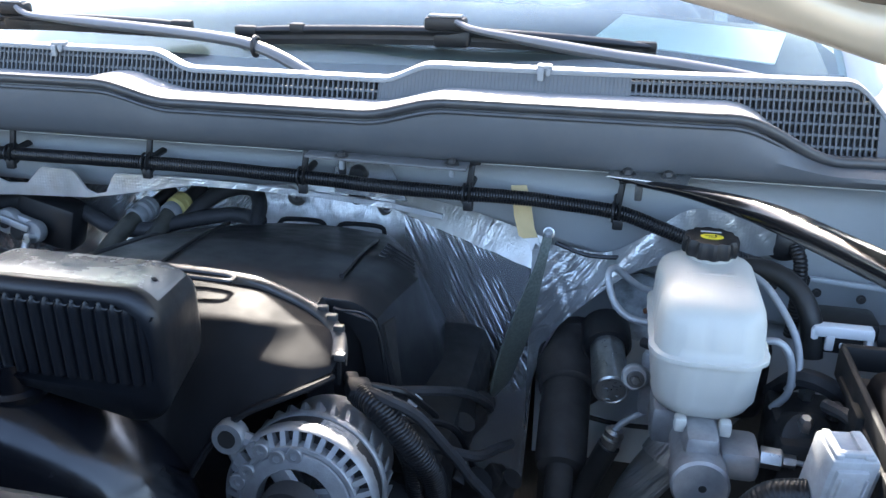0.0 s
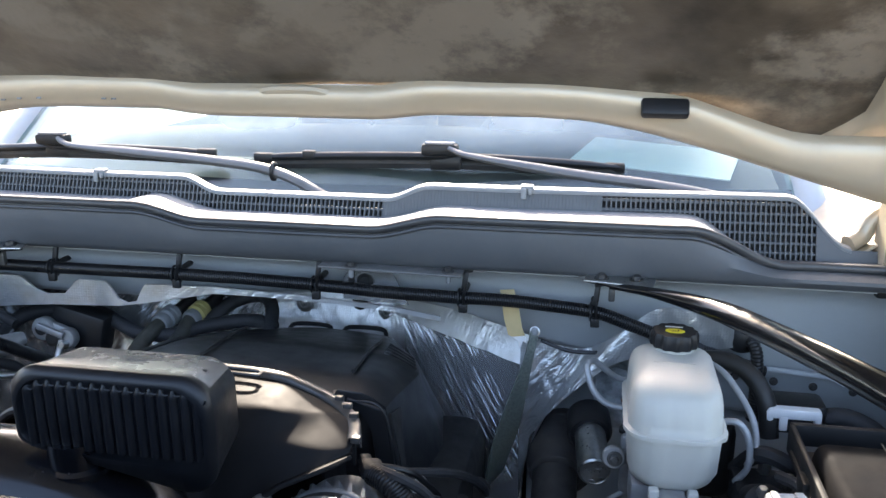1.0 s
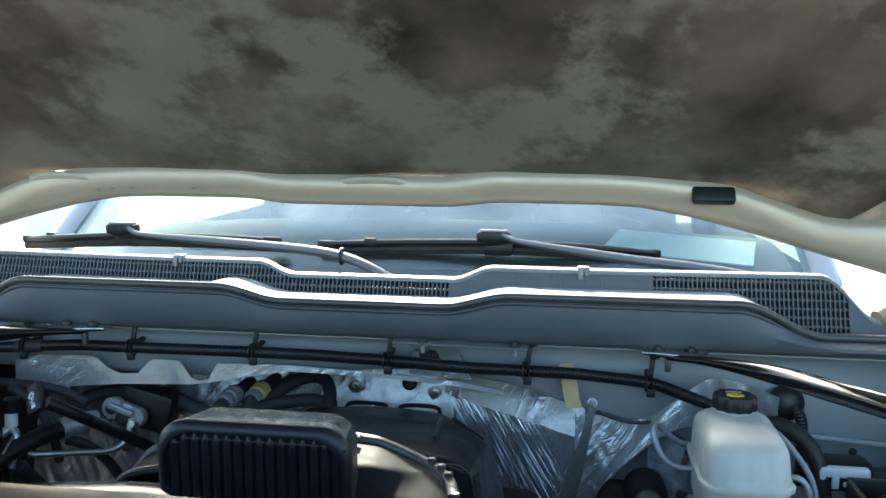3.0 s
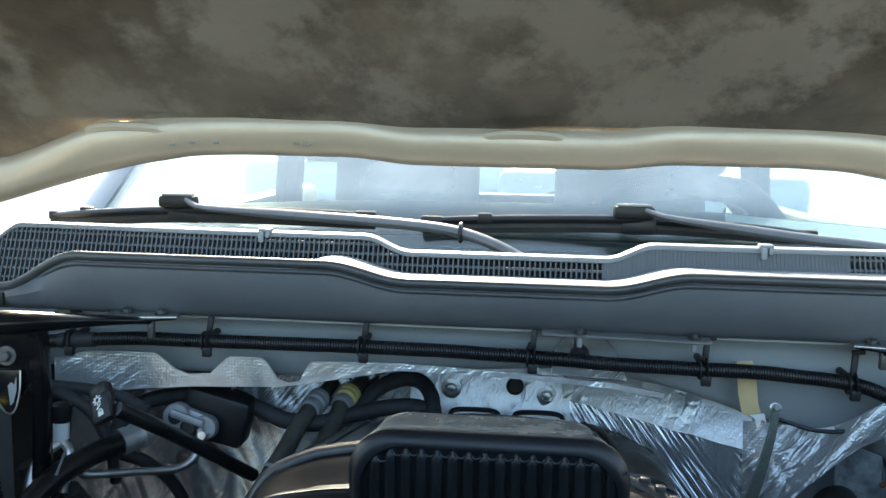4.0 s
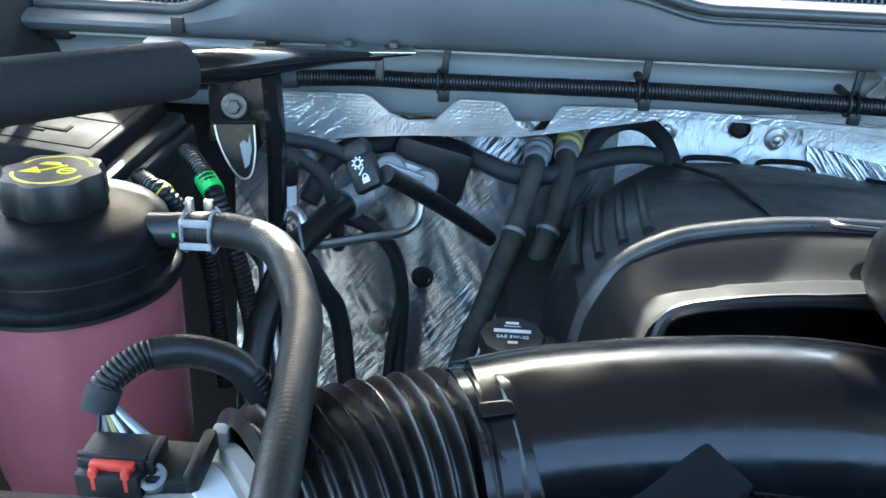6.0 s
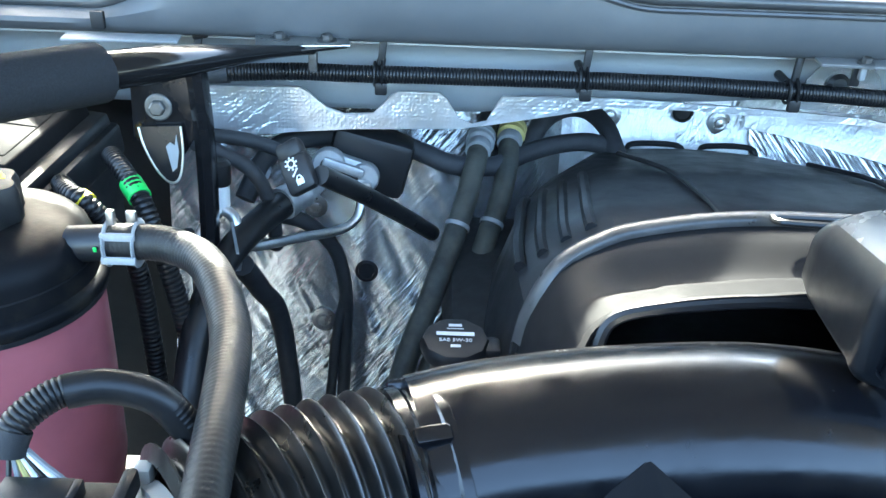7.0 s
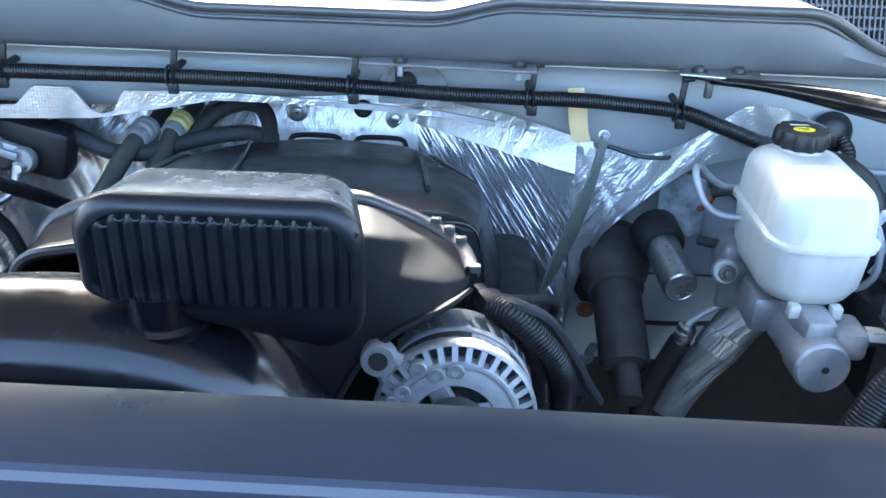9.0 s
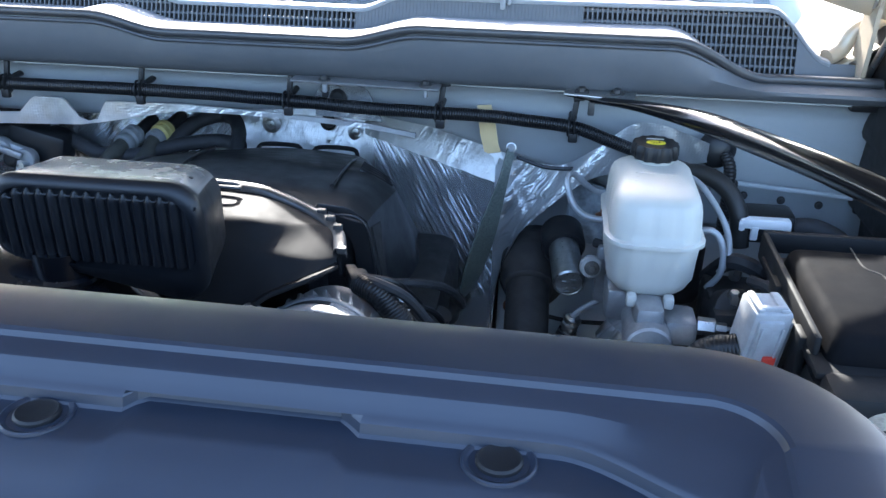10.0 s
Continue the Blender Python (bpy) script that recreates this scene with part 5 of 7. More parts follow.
part("block", rbox((0.665, 0.93, 0.96), (0.07, 0.11, 0.11), 0.006), M_DARK, pump)
part("motor", lathe([(0.026, 0), (0.028, 0.004), (0.028, 0.05), (0.022, 0.054)], (0.650, 0.935, 0.985), (0.2, -0.8, 0.5), 24), M_DARK, pump)
for p in ((0.668, 0.965, 1.02), (0.69, 0.93, 1.02), (0.655, 0.90, 1.018)):
    part("line_nut", lathe([(0.008, 0), (0.008, 0.014), (0.005, 0.018)], p, (0, -0.2, 1), 6), M_STEEL, pump)
for k, pts in enumerate(([(0.67, 0.90, 1.05), (0.69, 0.85, 1.06), (0.70, 0.80, 1.03), (0.69, 0.77, 0.98)], [(0.70, 0.97, 1.03), (0.715, 0.93, 1.05), (0.70, 0.88, 1.04), (0.68, 0.84, 1.0)], [(0.64, 1.0, 1.0), (0.66, 0.96, 1.045), (0.69, 0.95, 1.04), (0.72, 0.98, 1.0)])):
    whole("taped_wire", sweep(pts, 0.007 + 0.002 * k, 8, 0.008, wander=0.002), M_TAPE, "taped black wire bundle beside the fuse box", "wire", "taped wires")
wash = thing("washer_cap", (0.645, 0.40, 1.17), "grey oval washer fluid cap with a printed symbol", "cap")
part("flap", lathe([(0.030, 0), (0.033, 0.004), (0.033, 0.010), (0.028, 0.013)], (0.653, 0.405, 1.185), (0, 0, 1), 30), M_STICKER, wash)
part("neck", lathe([(0.025, 0), (0.025, 0.16)], (0.653, 0.405, 1.03), (0, 0, 1), 24), M_BLACK, wash)
print_bars("symbol", (0.653, 0.405, 1.198), (1, 0, 0), (0, 1, 0), [(-0.0205, 0, 0.003, 0.013), (-0.0165, 0.0055, 0.008, 0.0025), (-0.0165, 0, 0.008, 0.0025), (-0.0165, -0.0055, 0.008, 0.0025), (0.002, -0.0055, 0.020, 0.0025), (0.0, 0.0085, 0.013, 0.0025), (-0.0075, 0.002, 0.003, 0.012), (0.0085, 0.002, 0.003, 0.012), (-0.002, 0.0015, 0.003, 0.003), (0.003, 0.0015, 0.003, 0.003), (0.0195, -0.002, 0.009, 0.003), (0.0205, 0.004, 0.006, 0.003)], M_DARK, wash)


# ---- engine ----
block = thing("engine_block", (0, 0.9, 0.45), "grimy dark engine block deep in the bay", "engine")
part("block", rbox((0.0, 0.98, 0.70), (0.42, 0.62, 0.40), 0.03), M_DARK, block)
part("valve_cover", rbox((-0.26, 0.98, 0.90), (0.14, 0.56, 0.12), 0.03, 2), M_DARK, block)
part("valve_cover", rbox((0.22, 0.98, 0.88), (0.14, 0.50, 0.12), 0.03, 2), M_DARK, block)
part("accessory_plate", rbox((0.05, 0.74, 0.82), (0.5, 0.05, 0.26), 0.02), M_DARK, block)
for k, (x, y, z, r) in enumerate(((0.30, 0.93, 0.90, 0.025), (0.27, 1.0, 0.93, 0.02), (0.31, 0.86, 0.84, 0.03), (0.28, 1.10, 0.90, 0.022), (0.25, 0.85, 0.98, 0.016), (0.33, 1.02, 0.84, 0.02))):
    part("coil", merged(lathe([(r, 0), (r, 0.05), (r * 0.7, 0.06), (r * 0.7, 0.08)], (x - 0.02, y, z - 0.075), (0.5, -0.2, 0.8), 14), rbox((x, y - 0.01, z - 0.015), (0.03, 0.03, 0.025), 0.005, rot=(20, 30, 10 * k))), M_DARK if k % 2 else M_BLACK, block)
for k, pts in enumerate(([(0.22, 0.86, 1.03), (0.27, 0.92, 1.0), (0.30, 1.0, 0.95), (0.31, 1.08, 0.88)], [(0.23, 0.84, 1.04), (0.26, 0.83, 1.0), (0.32, 0.88, 0.95), (0.35, 0.98, 0.9)], [(0.20, 0.83, 1.05), (0.24, 0.80, 1.06), (0.28, 0.82, 1.02), (0.34, 0.87, 0.9)])):
    part("wire", sweep(pts, 0.006, 8, 0.008, wander=0.003), M_TAPE, block)

cover = thing("engine_cover", (0, 1.1, 0.95), "satin black plastic engine cover with moulded ribs", "engine cover")
# sections from the rear to the front: y, then (x, z) from the left skirt over the top to the right skirt
SECTIONS = [
    (1.352, [(-0.17, 0.93), (-0.135, 0.985), (-0.105, 1.006), (0.08, 1.006), (0.11, 0.985), (0.15, 0.92)]),
    (1.335, [(-0.185, 0.92), (-0.15, 0.99), (-0.115, 1.018), (0.09, 1.018), (0.125, 0.995), (0.17, 0.91)]),
    (1.22, [(-0.26, 0.90), (-0.215, 1.01), (-0.15, 1.05), (0.118, 1.05), (0.175, 1.022), (0.245, 0.89)]),
    (1.10, [(-0.30, 0.88), (-0.25, 1.035), (-0.165, 1.082), (0.138, 1.082), (0.205, 1.054), (0.258, 0.88)]),
    (0.98, [(-0.32, 0.86), (-0.265, 1.045), (-0.18, 1.100), (0.15, 1.098), (0.199, 1.073), (0.238, 0.88)]),
    (0.934, [(-0.32, 0.86), (-0.265, 1.045), (-0.183, 1.103), (0.15, 1.097), (0.196, 1.077), (0.228, 0.89)]),
    (0.929, [(-0.32, 0.86), (-0.265, 1.045), (-0.184, 1.103), (0.130, 1.099), (0.140, 1.085), (0.145, 0.90)]),
    (0.86, [(-0.32, 0.86), (-0.262, 1.04), (-0.19, 1.10), (0.125, 1.09), (0.135, 1.08), (0.14, 0.90)]),
]


def section_at(y):
    for (ya, a), (yb, b) in zip(SECTIONS, SECTIONS[1:]):
        if y >= yb:
            f = (y - ya) / (yb - ya)
            return [(p[0] + (q[0] - p[0]) * f, p[1] + (q[1] - p[1]) * f) for p, q in zip(a, b)]
    return SECTIONS[-1][1]


rows = []
for y in [1.352, 1.347] + xs(1.335, 0.934, 30) + xs(0.929, 0.86, 5):
    s = section_at(y)
    row = []
    for (x0, z0), (x1, z1) in zip(s, s[1:]):
        for f in xs(0, 1, 6)[:-1]:
            row.append(V((x0 + (x1 - x0) * f, y, z0 + (z1 - z0) * f + (0.006 * math.sin(math.pi * f) if (z0 + z1) > 1.95 else 0))))
    row.append(V((s[-1][0], y, s[-1][1])))
    rows.append(row)
part("shell", skin(rows, thick=0.004), M_SATIN, cover, angle=22)
for k in range(4):
    line = []
    for y in xs(1.14, 0.945, 8):
        (xa, za), (xb, zb) = section_at(y)[1:3]
        f = 0.02 + 0.25 * k
        line.append((xa + (xb - xa) * f, y, za + (zb - za) * f + 0.004))
    part("left_rib", sweep(line, lambda u: 0.0062 * (0.4 + 0.6 * sm(0, 0.1, u)), 8, 0.01), M_SATIN, cover)
for k in range(4):
    y = 1.115 + 0.03 * k
    s = section_at(y)
    part("right_rib", sweep([(s[3][0] + 0.012, y, s[3][1] - 0.002), (s[4][0] - 0.006, y, s[4][1] + 0.002)], 0.0055, 8, 0.01), M_SATIN, cover)
FRAME = [(0.147, 1.091), (0.197, 1.078), (0.2135, 0.972), (0.188, 0.980), (0.1805, 1.050), (0.168, 1.071), (0.150, 1.079)]
part("front_frame", prism(FRAME, lambda u, v, w: V((u, 0.929 - w, v)), 0.006, 0.0012), M_SATIN, cover, "raised frame at the cover's corner", angle=25)
part("frame_edge", sweep([(0.148, 0.9225, 1.090), (0.196, 0.9225, 1.077), (0.2125, 0.9225, 0.974)], 0.0014, 6, 0.004), M_SATIN, cover)
part("slot", prism([(0.942, 1.066), (0.985, 1.056), (0.985, 0.965), (0.942, 0.985)], lambda u, v, w: V((0.1955 + (1.077 - v) * 0.18 + w, u, v)), 0.004), M_DARK, cover, "dark open slot")
part("seam", sweep([(-0.12, 1.23, 1.056), (-0.095, 1.10, 1.090), (-0.085, 1.0, 1.104), (-0.08, 0.90, 1.110)], 0.003, 6, 0.02), M_SATIN, cover)
part("seam", sweep([(0.115, 1.225, 1.052), (0.13, 1.10, 1.086), (0.14, 0.98, 1.104)], 0.003, 6, 0.02), M_SATIN, cover)
for x in (-0.045, 0.055):
    part("rear_loop", sweep([(x - 0.04, 1.335, 1.016), (x - 0.03, 1.345, 1.025), (x + 0.03, 1.345, 1.025), (x + 0.04, 1.335, 1.014)], 0.004, 8, 0.006), M_BLACK, cover)

front = thing("intake_cover", (0, 0.8, 1.0), "domed satin black intake cover with a rolled rim", "intake cover")
BACK = [(-0.272, 0.850, 1.020), (-0.262, 0.858, 1.060), (-0.240, 0.868, 1.095), (-0.205, 0.879, 1.113), (-0.17, 0.886, 1.121), (-0.10, 0.892, 1.129), (-0.02, 0.892, 1.131), (0.067, 0.885, 1.130), (0.10, 0.886, 1.121), (0.135, 0.884, 1.107), (0.160, 0.870, 1.100), (0.180, 0.846, 1.094), (0.189, 0.816, 1.088)]
FRONT = [(-0.252, 0.752, 1.000), (-0.246, 0.754, 1.045), (-0.238, 0.757, 1.082), (-0.222, 0.765, 1.105), (-0.19, 0.762, 1.122), (-0.12, 0.760, 1.133), (-0.04, 0.755, 1.130), (0.015, 0.730, 1.045), (0.043, 0.715, 0.967), (0.067, 0.722, 1.002), (0.089, 0.735, 1.039), (0.117, 0.742, 1.067), (0.142, 0.752, 1.078), (0.166, 0.768, 1.084), (0.186, 0.803, 1.082)]
SHOULDER = [(0.0, 0.800, 1.133), (0.06, 0.800, 1.133), (0.09, 0.800, 1.133), (0.112, 0.806, 1.127), (0.130, 0.825, 1.117), (0.148, 0.846, 1.109), (0.168, 0.850, 1.103), (0.188, 0.818, 1.090)]
STEP = [(0.0, 0.768, 1.106), (0.06, 0.768, 1.105), (0.087, 0.770, 1.104), (0.115, 0.771, 1.103), (0.140, 0.776, 1.100), (0.163, 0.786, 1.095), (0.180, 0.800, 1.089), (0.187, 0.809, 1.086)]
ba, fr, sh, st = glide(BACK, 0.006), glide(FRONT, 0.006), glide(SHOULDER, 0.003), glide(STEP, 0.003)
first = next(i for i in range(81) if ba[round(i / 80 * (len(ba) - 1))].x > -0.01)
rows = []
for i in range(81):
    p, q = ba[round(i / 80 * (len(ba) - 1))], fr[round(i / 80 * (len(fr) - 1))]
    row = [p + V((0, 0.004, -0.03)), p + V((0, 0.003, -0.004))]
    u = max(0.0, (i - first) / (80 - first))
    stepped = sm(0.0, 0.18, u)
    a, b = sh[round(u * (len(sh) - 1))], st[round(u * (len(st) - 1))]
    turn = [p.lerp(a, v) for v in xs(0, 1, 12)][:-1] + [a.lerp(b, v) for v in xs(0, 1, 11)][:-1] + [b.lerp(q, v) for v in xs(0, 1, 13)]
    for _ in range(3):
        turn = turn[:1] + [(turn[k - 1] + turn[k] * 2 + turn[k + 1]) / 4 for k in range(1, len(turn) - 1)] + turn[-1:]
    for v, edge in zip(xs(0, 1, len(turn) - 1), turn):
        h, w = math.sin(v * math.pi / 2) ** 0.62, 1 - math.cos(v * math.pi / 2) ** 0.62
        c = p.lerp(q, h)
        lid = sm(0.045, -0.03, p.x) * sm(-0.25, -0.19, p.x)
        c = V((c.x, c.y, p.z + (q.z - p.z) * w + 0.004 * math.sin(math.pi * h) * (1 - lid) - lid * (0.014 * sm(0.08, 0.5, h) - 0.014 * sm(0.56, 0.68, h))))
        row.append(c.lerp(edge, stepped))
    rows.append(row + [q + V((0, 0.012, -0.006))])
part("dome", skin(rows, thick=0.003), M_DOME, front)
rim = []
for a, b, c in zip(ba[:1] + ba, ba, ba[1:] + ba[-1:]):
    t1 = (c - a).normalized()
    side = V((-t1.y, t1.x, 0)).normalized()
    rim.append([b + side * w + V((0, 0, h)) for w, h in ((0.008, -0.006), (0.0072, 0.0062), (0.0055, 0.0078), (0.002, 0.0084), (-0.002, 0.0080), (-0.006, 0.0066), (-0.0078, 0.0045), (-0.0082, 0.000))])
part("rear_rim", skin(rim, thick=0.0015), M_RIM, front, "flat stepped rim")
part("front_flange", sweep([V(p) + V((0, -0.002, -0.004)) for p in FRONT[7:]], 0.006, 8, 0.006, flat=0.6), M_DOME, front)
part("mouth_rim", sweep([(-0.228, 0.753, 1.070), (-0.226, 0.757, 1.092), (-0.217, 0.763, 1.110), (-0.19, 0.761, 1.122), (-0.12, 0.759, 1.132), (-0.04, 0.755, 1.135)], 0.0052, 8, 0.006), M_SATIN, front)
part("handle_slot", sweep([(-0.07, 0.868, 1.1445), (-0.06, 0.876, 1.1435), (0.045, 0.873, 1.1425), (0.058, 0.862, 1.142), (0.045, 0.852, 1.146), (-0.06, 0.855, 1.148), (-0.07, 0.868, 1.1445)], 0.003, 8, 0.006), M_SATIN, front)
for c in ((0.150, 0.880, 1.108), (0.164, 0.868, 1.105), (0.176, 0.853, 1.101), (0.190, 0.812, 1.092)):
    part("rim_tab", rbox(V(c) + V((0.002, 0.0, 0.003)), (0.011, 0.009, 0.008), 0.002), M_RIM, front)
part("clip", rbox((0.07, 0.70, 0.955), (0.012, 0.012, 0.012), 0.003), M_BLACK, front)

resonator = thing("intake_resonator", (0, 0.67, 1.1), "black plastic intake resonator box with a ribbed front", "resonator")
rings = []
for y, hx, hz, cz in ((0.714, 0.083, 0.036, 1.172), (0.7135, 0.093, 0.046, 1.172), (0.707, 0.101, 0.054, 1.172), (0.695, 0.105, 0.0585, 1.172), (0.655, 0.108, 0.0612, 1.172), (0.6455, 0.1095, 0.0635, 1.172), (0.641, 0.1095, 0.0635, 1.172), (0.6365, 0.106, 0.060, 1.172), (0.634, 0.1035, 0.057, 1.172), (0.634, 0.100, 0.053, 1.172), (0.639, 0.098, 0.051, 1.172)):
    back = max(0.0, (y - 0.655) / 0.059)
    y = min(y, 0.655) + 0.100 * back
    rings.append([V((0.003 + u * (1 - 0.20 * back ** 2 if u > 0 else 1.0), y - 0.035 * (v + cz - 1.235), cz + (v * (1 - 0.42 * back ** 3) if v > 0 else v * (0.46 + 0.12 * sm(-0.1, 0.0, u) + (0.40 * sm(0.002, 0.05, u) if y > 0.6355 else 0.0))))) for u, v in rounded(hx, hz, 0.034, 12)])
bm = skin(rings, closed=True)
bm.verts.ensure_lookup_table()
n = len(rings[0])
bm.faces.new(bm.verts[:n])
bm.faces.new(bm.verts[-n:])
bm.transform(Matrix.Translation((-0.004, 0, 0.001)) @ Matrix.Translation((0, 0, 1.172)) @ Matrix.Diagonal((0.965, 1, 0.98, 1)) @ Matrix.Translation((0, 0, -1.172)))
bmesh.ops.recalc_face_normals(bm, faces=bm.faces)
# upper faces split off to take a paler colour standing in for light
top_layer = bm.copy()
for some, keep in ((bm, False), (top_layer, True)):
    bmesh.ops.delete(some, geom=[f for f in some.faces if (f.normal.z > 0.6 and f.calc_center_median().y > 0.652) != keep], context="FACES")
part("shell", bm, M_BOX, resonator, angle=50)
for k in range(16):
    x = -0.0845 + 0.177 * k / 15
    top = 1.2225 - 0.006 * sm(0.074, 0.09, abs(x - 0.004))
    x -= 0.002
    part("rib", sweep([(x, 0.6395, top), (x, 0.6395, top - 0.004), (x, 0.6402, 1.185), (x, 0.6415, 1.150)], lambda u: 0.0046 * (0.35 + 0.65 * sm(0, 0.07, u)), 10, 0.003, flat=0.9, up=(0, 1, 0)), M_BOX, resonator)
    part("rib_arch", sweep([(x + 0.0059 + 0.0042 * math.cos(a), 0.6372 + 0.0005 * math.sin(a), top - 0.002 - 0.0035 * math.sin(a)) for a in (math.pi * q / 6 for q in range(7))], 0.0011, 6, 0.002), M_BOX, resonator)
part("dusty_top", top_layer, M_LITTOP_SLOT, resonator, "upper face coloured paler for the light on it")
part("neck", lathe([(0.032, -0.012), (0.038, -0.002), (0.038, 0.003), (0.033, 0.006), (0.037, 0.009), (0.037, 0.014), (0.032, 0.017), (0.035, 0.020), (0.035, 0.025), (0.030, 0.028), (0.030, 0.055)], (-0.053, 0.664, 1.100), (0.0, -0.05, 1), 36), M_DUCT, resonator, "short corrugated neck")
bolt("pin", (0.080, 0.68, 1.2245), (0.3, 0, 1), 0.0025, resonator, material=M_BLACK)

duct = thing("air_intake_duct", (-0.2, 0.66, 0.95), "glossy black moulded air intake duct", "intake duct")
part("pipe", sweep([(-0.345, 0.640, 1.054), (-0.30, 0.650, 1.060), (-0.22, 0.660, 1.066), (-0.13, 0.664, 1.068), (-0.055, 0.668, 1.050), (0.005, 0.675, 0.995), (0.035, 0.685, 0.93), (0.05, 0.69, 0.84)], lambda u: 0.074 - 0.012 * sm(0.55, 0.95, u), 56, 0.008, boxy=0.86), M_DUCT, duct)
bm = bmesh.new()
A, R, L, T, D, B = [bm.verts.new(c) for c in ((-0.226, 0.603, 1.124), (-0.200, 0.590, 1.106), (-0.305, 0.570, 1.070), (-0.216, 0.579, 1.100), (-0.226, 0.572, 1.02), (-0.25, 0.625, 1.03))]
for f in ((A, L, T), (A, T, R), (L, D, T), (T, D, R), (A, R, B), (A, B, L), (L, B, D), (R, D, B)):
    bm.faces.new(f)
bmesh.ops.recalc_face_normals(bm, faces=bm.faces[:])
bmesh.ops.bevel(bm, geom=bm.edges[:], offset=0.0014, segments=2, profile=0.6, affect="EDGES")
part("moulded_gusset", bm, M_DOME, duct, "angular moulded gusset on the front", angle=25)
part("mould_seam", sweep([(-0.199, 0.592, 1.098), (-0.13, 0.5945, 1.094), (-0.08, 0.596, 1.088), (-0.04, 0.5985, 1.072), (-0.008, 0.606, 1.036)], 0.0016, 8, 0.006), M_DUCT, duct, "thin mould seam")
part("outlet_collar", lathe([(0.040, 0), (0.046, 0.006), (0.044, 0.02), (0.034, 0.028)], (-0.052, 0.668, 1.066), (0.08, -0.05, 1), 32), M_DUCT, duct)
part("collar", lathe([(0.073, 0), (0.078, 0.003), (0.078, 0.010), (0.0755, 0.013), (0.0755, 0.024), (0.078, 0.027), (0.078, 0.033), (0.075, 0.036)], (-0.366, 0.628, 1.0515), (0.95, 0.28, 0.02), 40), M_DUCT, duct)
for a in (20, 75, 130, 185, 330):
    c = V((-0.350, 0.633, 1.052)) + V((0.28, -0.95, 0)) * 0.076 * math.cos(radians(a)) + V((0, 0, 1)) * 0.076 * math.sin(radians(a))
    part("clamp_tab", rbox(c, (0.022, 0.012, 0.010), 0.003, rot=(90 - a, 0, 16)), M_DUCT, duct)
ring = glide([(-0.362, 0.630, 1.052), (-0.41, 0.607, 1.055), (-0.445, 0.585, 1.058), (-0.478, 0.563, 1.060)], 0.0012)
rows = []
for k, c in enumerate(ring):
    d = (ring[min(k + 2, len(ring) - 1)] - ring[max(k - 2, 0)]).normalized()
    side = d.cross(V((0, 0, 1))).normalized()
    top = side.cross(d)
    r = 0.0685 + 0.0105 * (0.5 + 0.5 * math.cos(2 * math.pi * (k * 0.0012 + 0.004) / 0.0122)) ** 1.5
    rows.append([c + (side * math.cos(a) + top * math.sin(a)) * r for a in (2 * math.pi * q / 48 for q in range(48))])
part("bellows", skin(rows, closed=True), M_BELLOWS, duct, "ribbed rubber bellows", angle=60)

maf = thing("airflow_sensor", (-0.54, 0.51, 1.03), "pale plastic airflow sensor housing with a wired connector", "sensor")
part("housing", lathe([(0.060, 0), (0.066, 0.003), (0.066, 0.012), (0.059, 0.014), (0.059, 0.075), (0.063, 0.080), (0.063, 0.095), (0.056, 0.10), (0.056, 0.16)], (-0.470, 0.568, 1.052), (-0.8, -0.6, 0.0), 40), M_BEIGE, maf)
part("pale_band", lathe([(0.0592, 0), (0.0602, 0.001), (0.0602, 0.019), (0.0592, 0.02)], (-0.4836, 0.5578, 1.052), (-0.8, -0.6, 0.0), 40), M_WHITE, maf, "pale printed band")
plugged = part("connector", merged(rbox((-0.5435, 0.562, 1.115), (0.036, 0.024, 0.024), 0.002), rbox((-0.5435, 0.549, 1.112), (0.034, 0.012, 0.022), 0.002), rbox((-0.5435, 0.5735, 1.121), (0.036, 0.003, 0.010), 0.001), rbox((-0.5235, 0.563, 1.118), (0.005, 0.022, 0.018), 0.0015), rbox((-0.5435, 0.5545, 1.1255), (0.037, 0.004, 0.006), 0.001)), M_BLACK, maf, "black wired connector")
part("lock", merged(rbox((-0.542, 0.550, 1.1245), (0.024, 0.006, 0.005), 0.0015), rbox((-0.5505, 0.5455, 1.119), (0.005, 0.005, 0.014), 0.0015), rbox((-0.5335, 0.5455, 1.119), (0.005, 0.005, 0.014), 0.0015)), M_RED, plugged, "red lock tab")
part("sensor_cap", merged(rbox((-0.515, 0.565, 1.108), (0.024, 0.034, 0.020), 0.003), rbox((-0.502, 0.568, 1.116), (0.008, 0.040, 0.014), 0.003)), M_BLACK, maf)
part("vent_cap", lathe([(0.0075, 0), (0.0075, 0.006), (0.005, 0.0075), (0.0045, 0.004)], (-0.522, 0.553, 1.114), (0, -0.5, 0.85), 16), M_GREY, maf)
part("clip", rbox((-0.499, 0.594, 1.112), (0.010, 0.010, 0.012), 0.002), M_BEIGE, maf)
for k in range(7):
    part("wire", sweep([(-0.560 + 0.0008 * k, 0.584, 1.140), (-0.5605 + 0.0026 * k, 0.580, 1.132), (-0.560 + 0.005 * k, 0.5745, 1.123)], 0.0015, 6, 0.004), (M_LOOM, M_GREY, M_DULLYELLOW, M_WHITE, M_LOOM, M_WHITE, M_GREY)[k], maf)
arch = thing("sensor_conduit", (-0.566, 0.572, 1.14), "black corrugated conduit arched from the airflow sensor", "conduit")
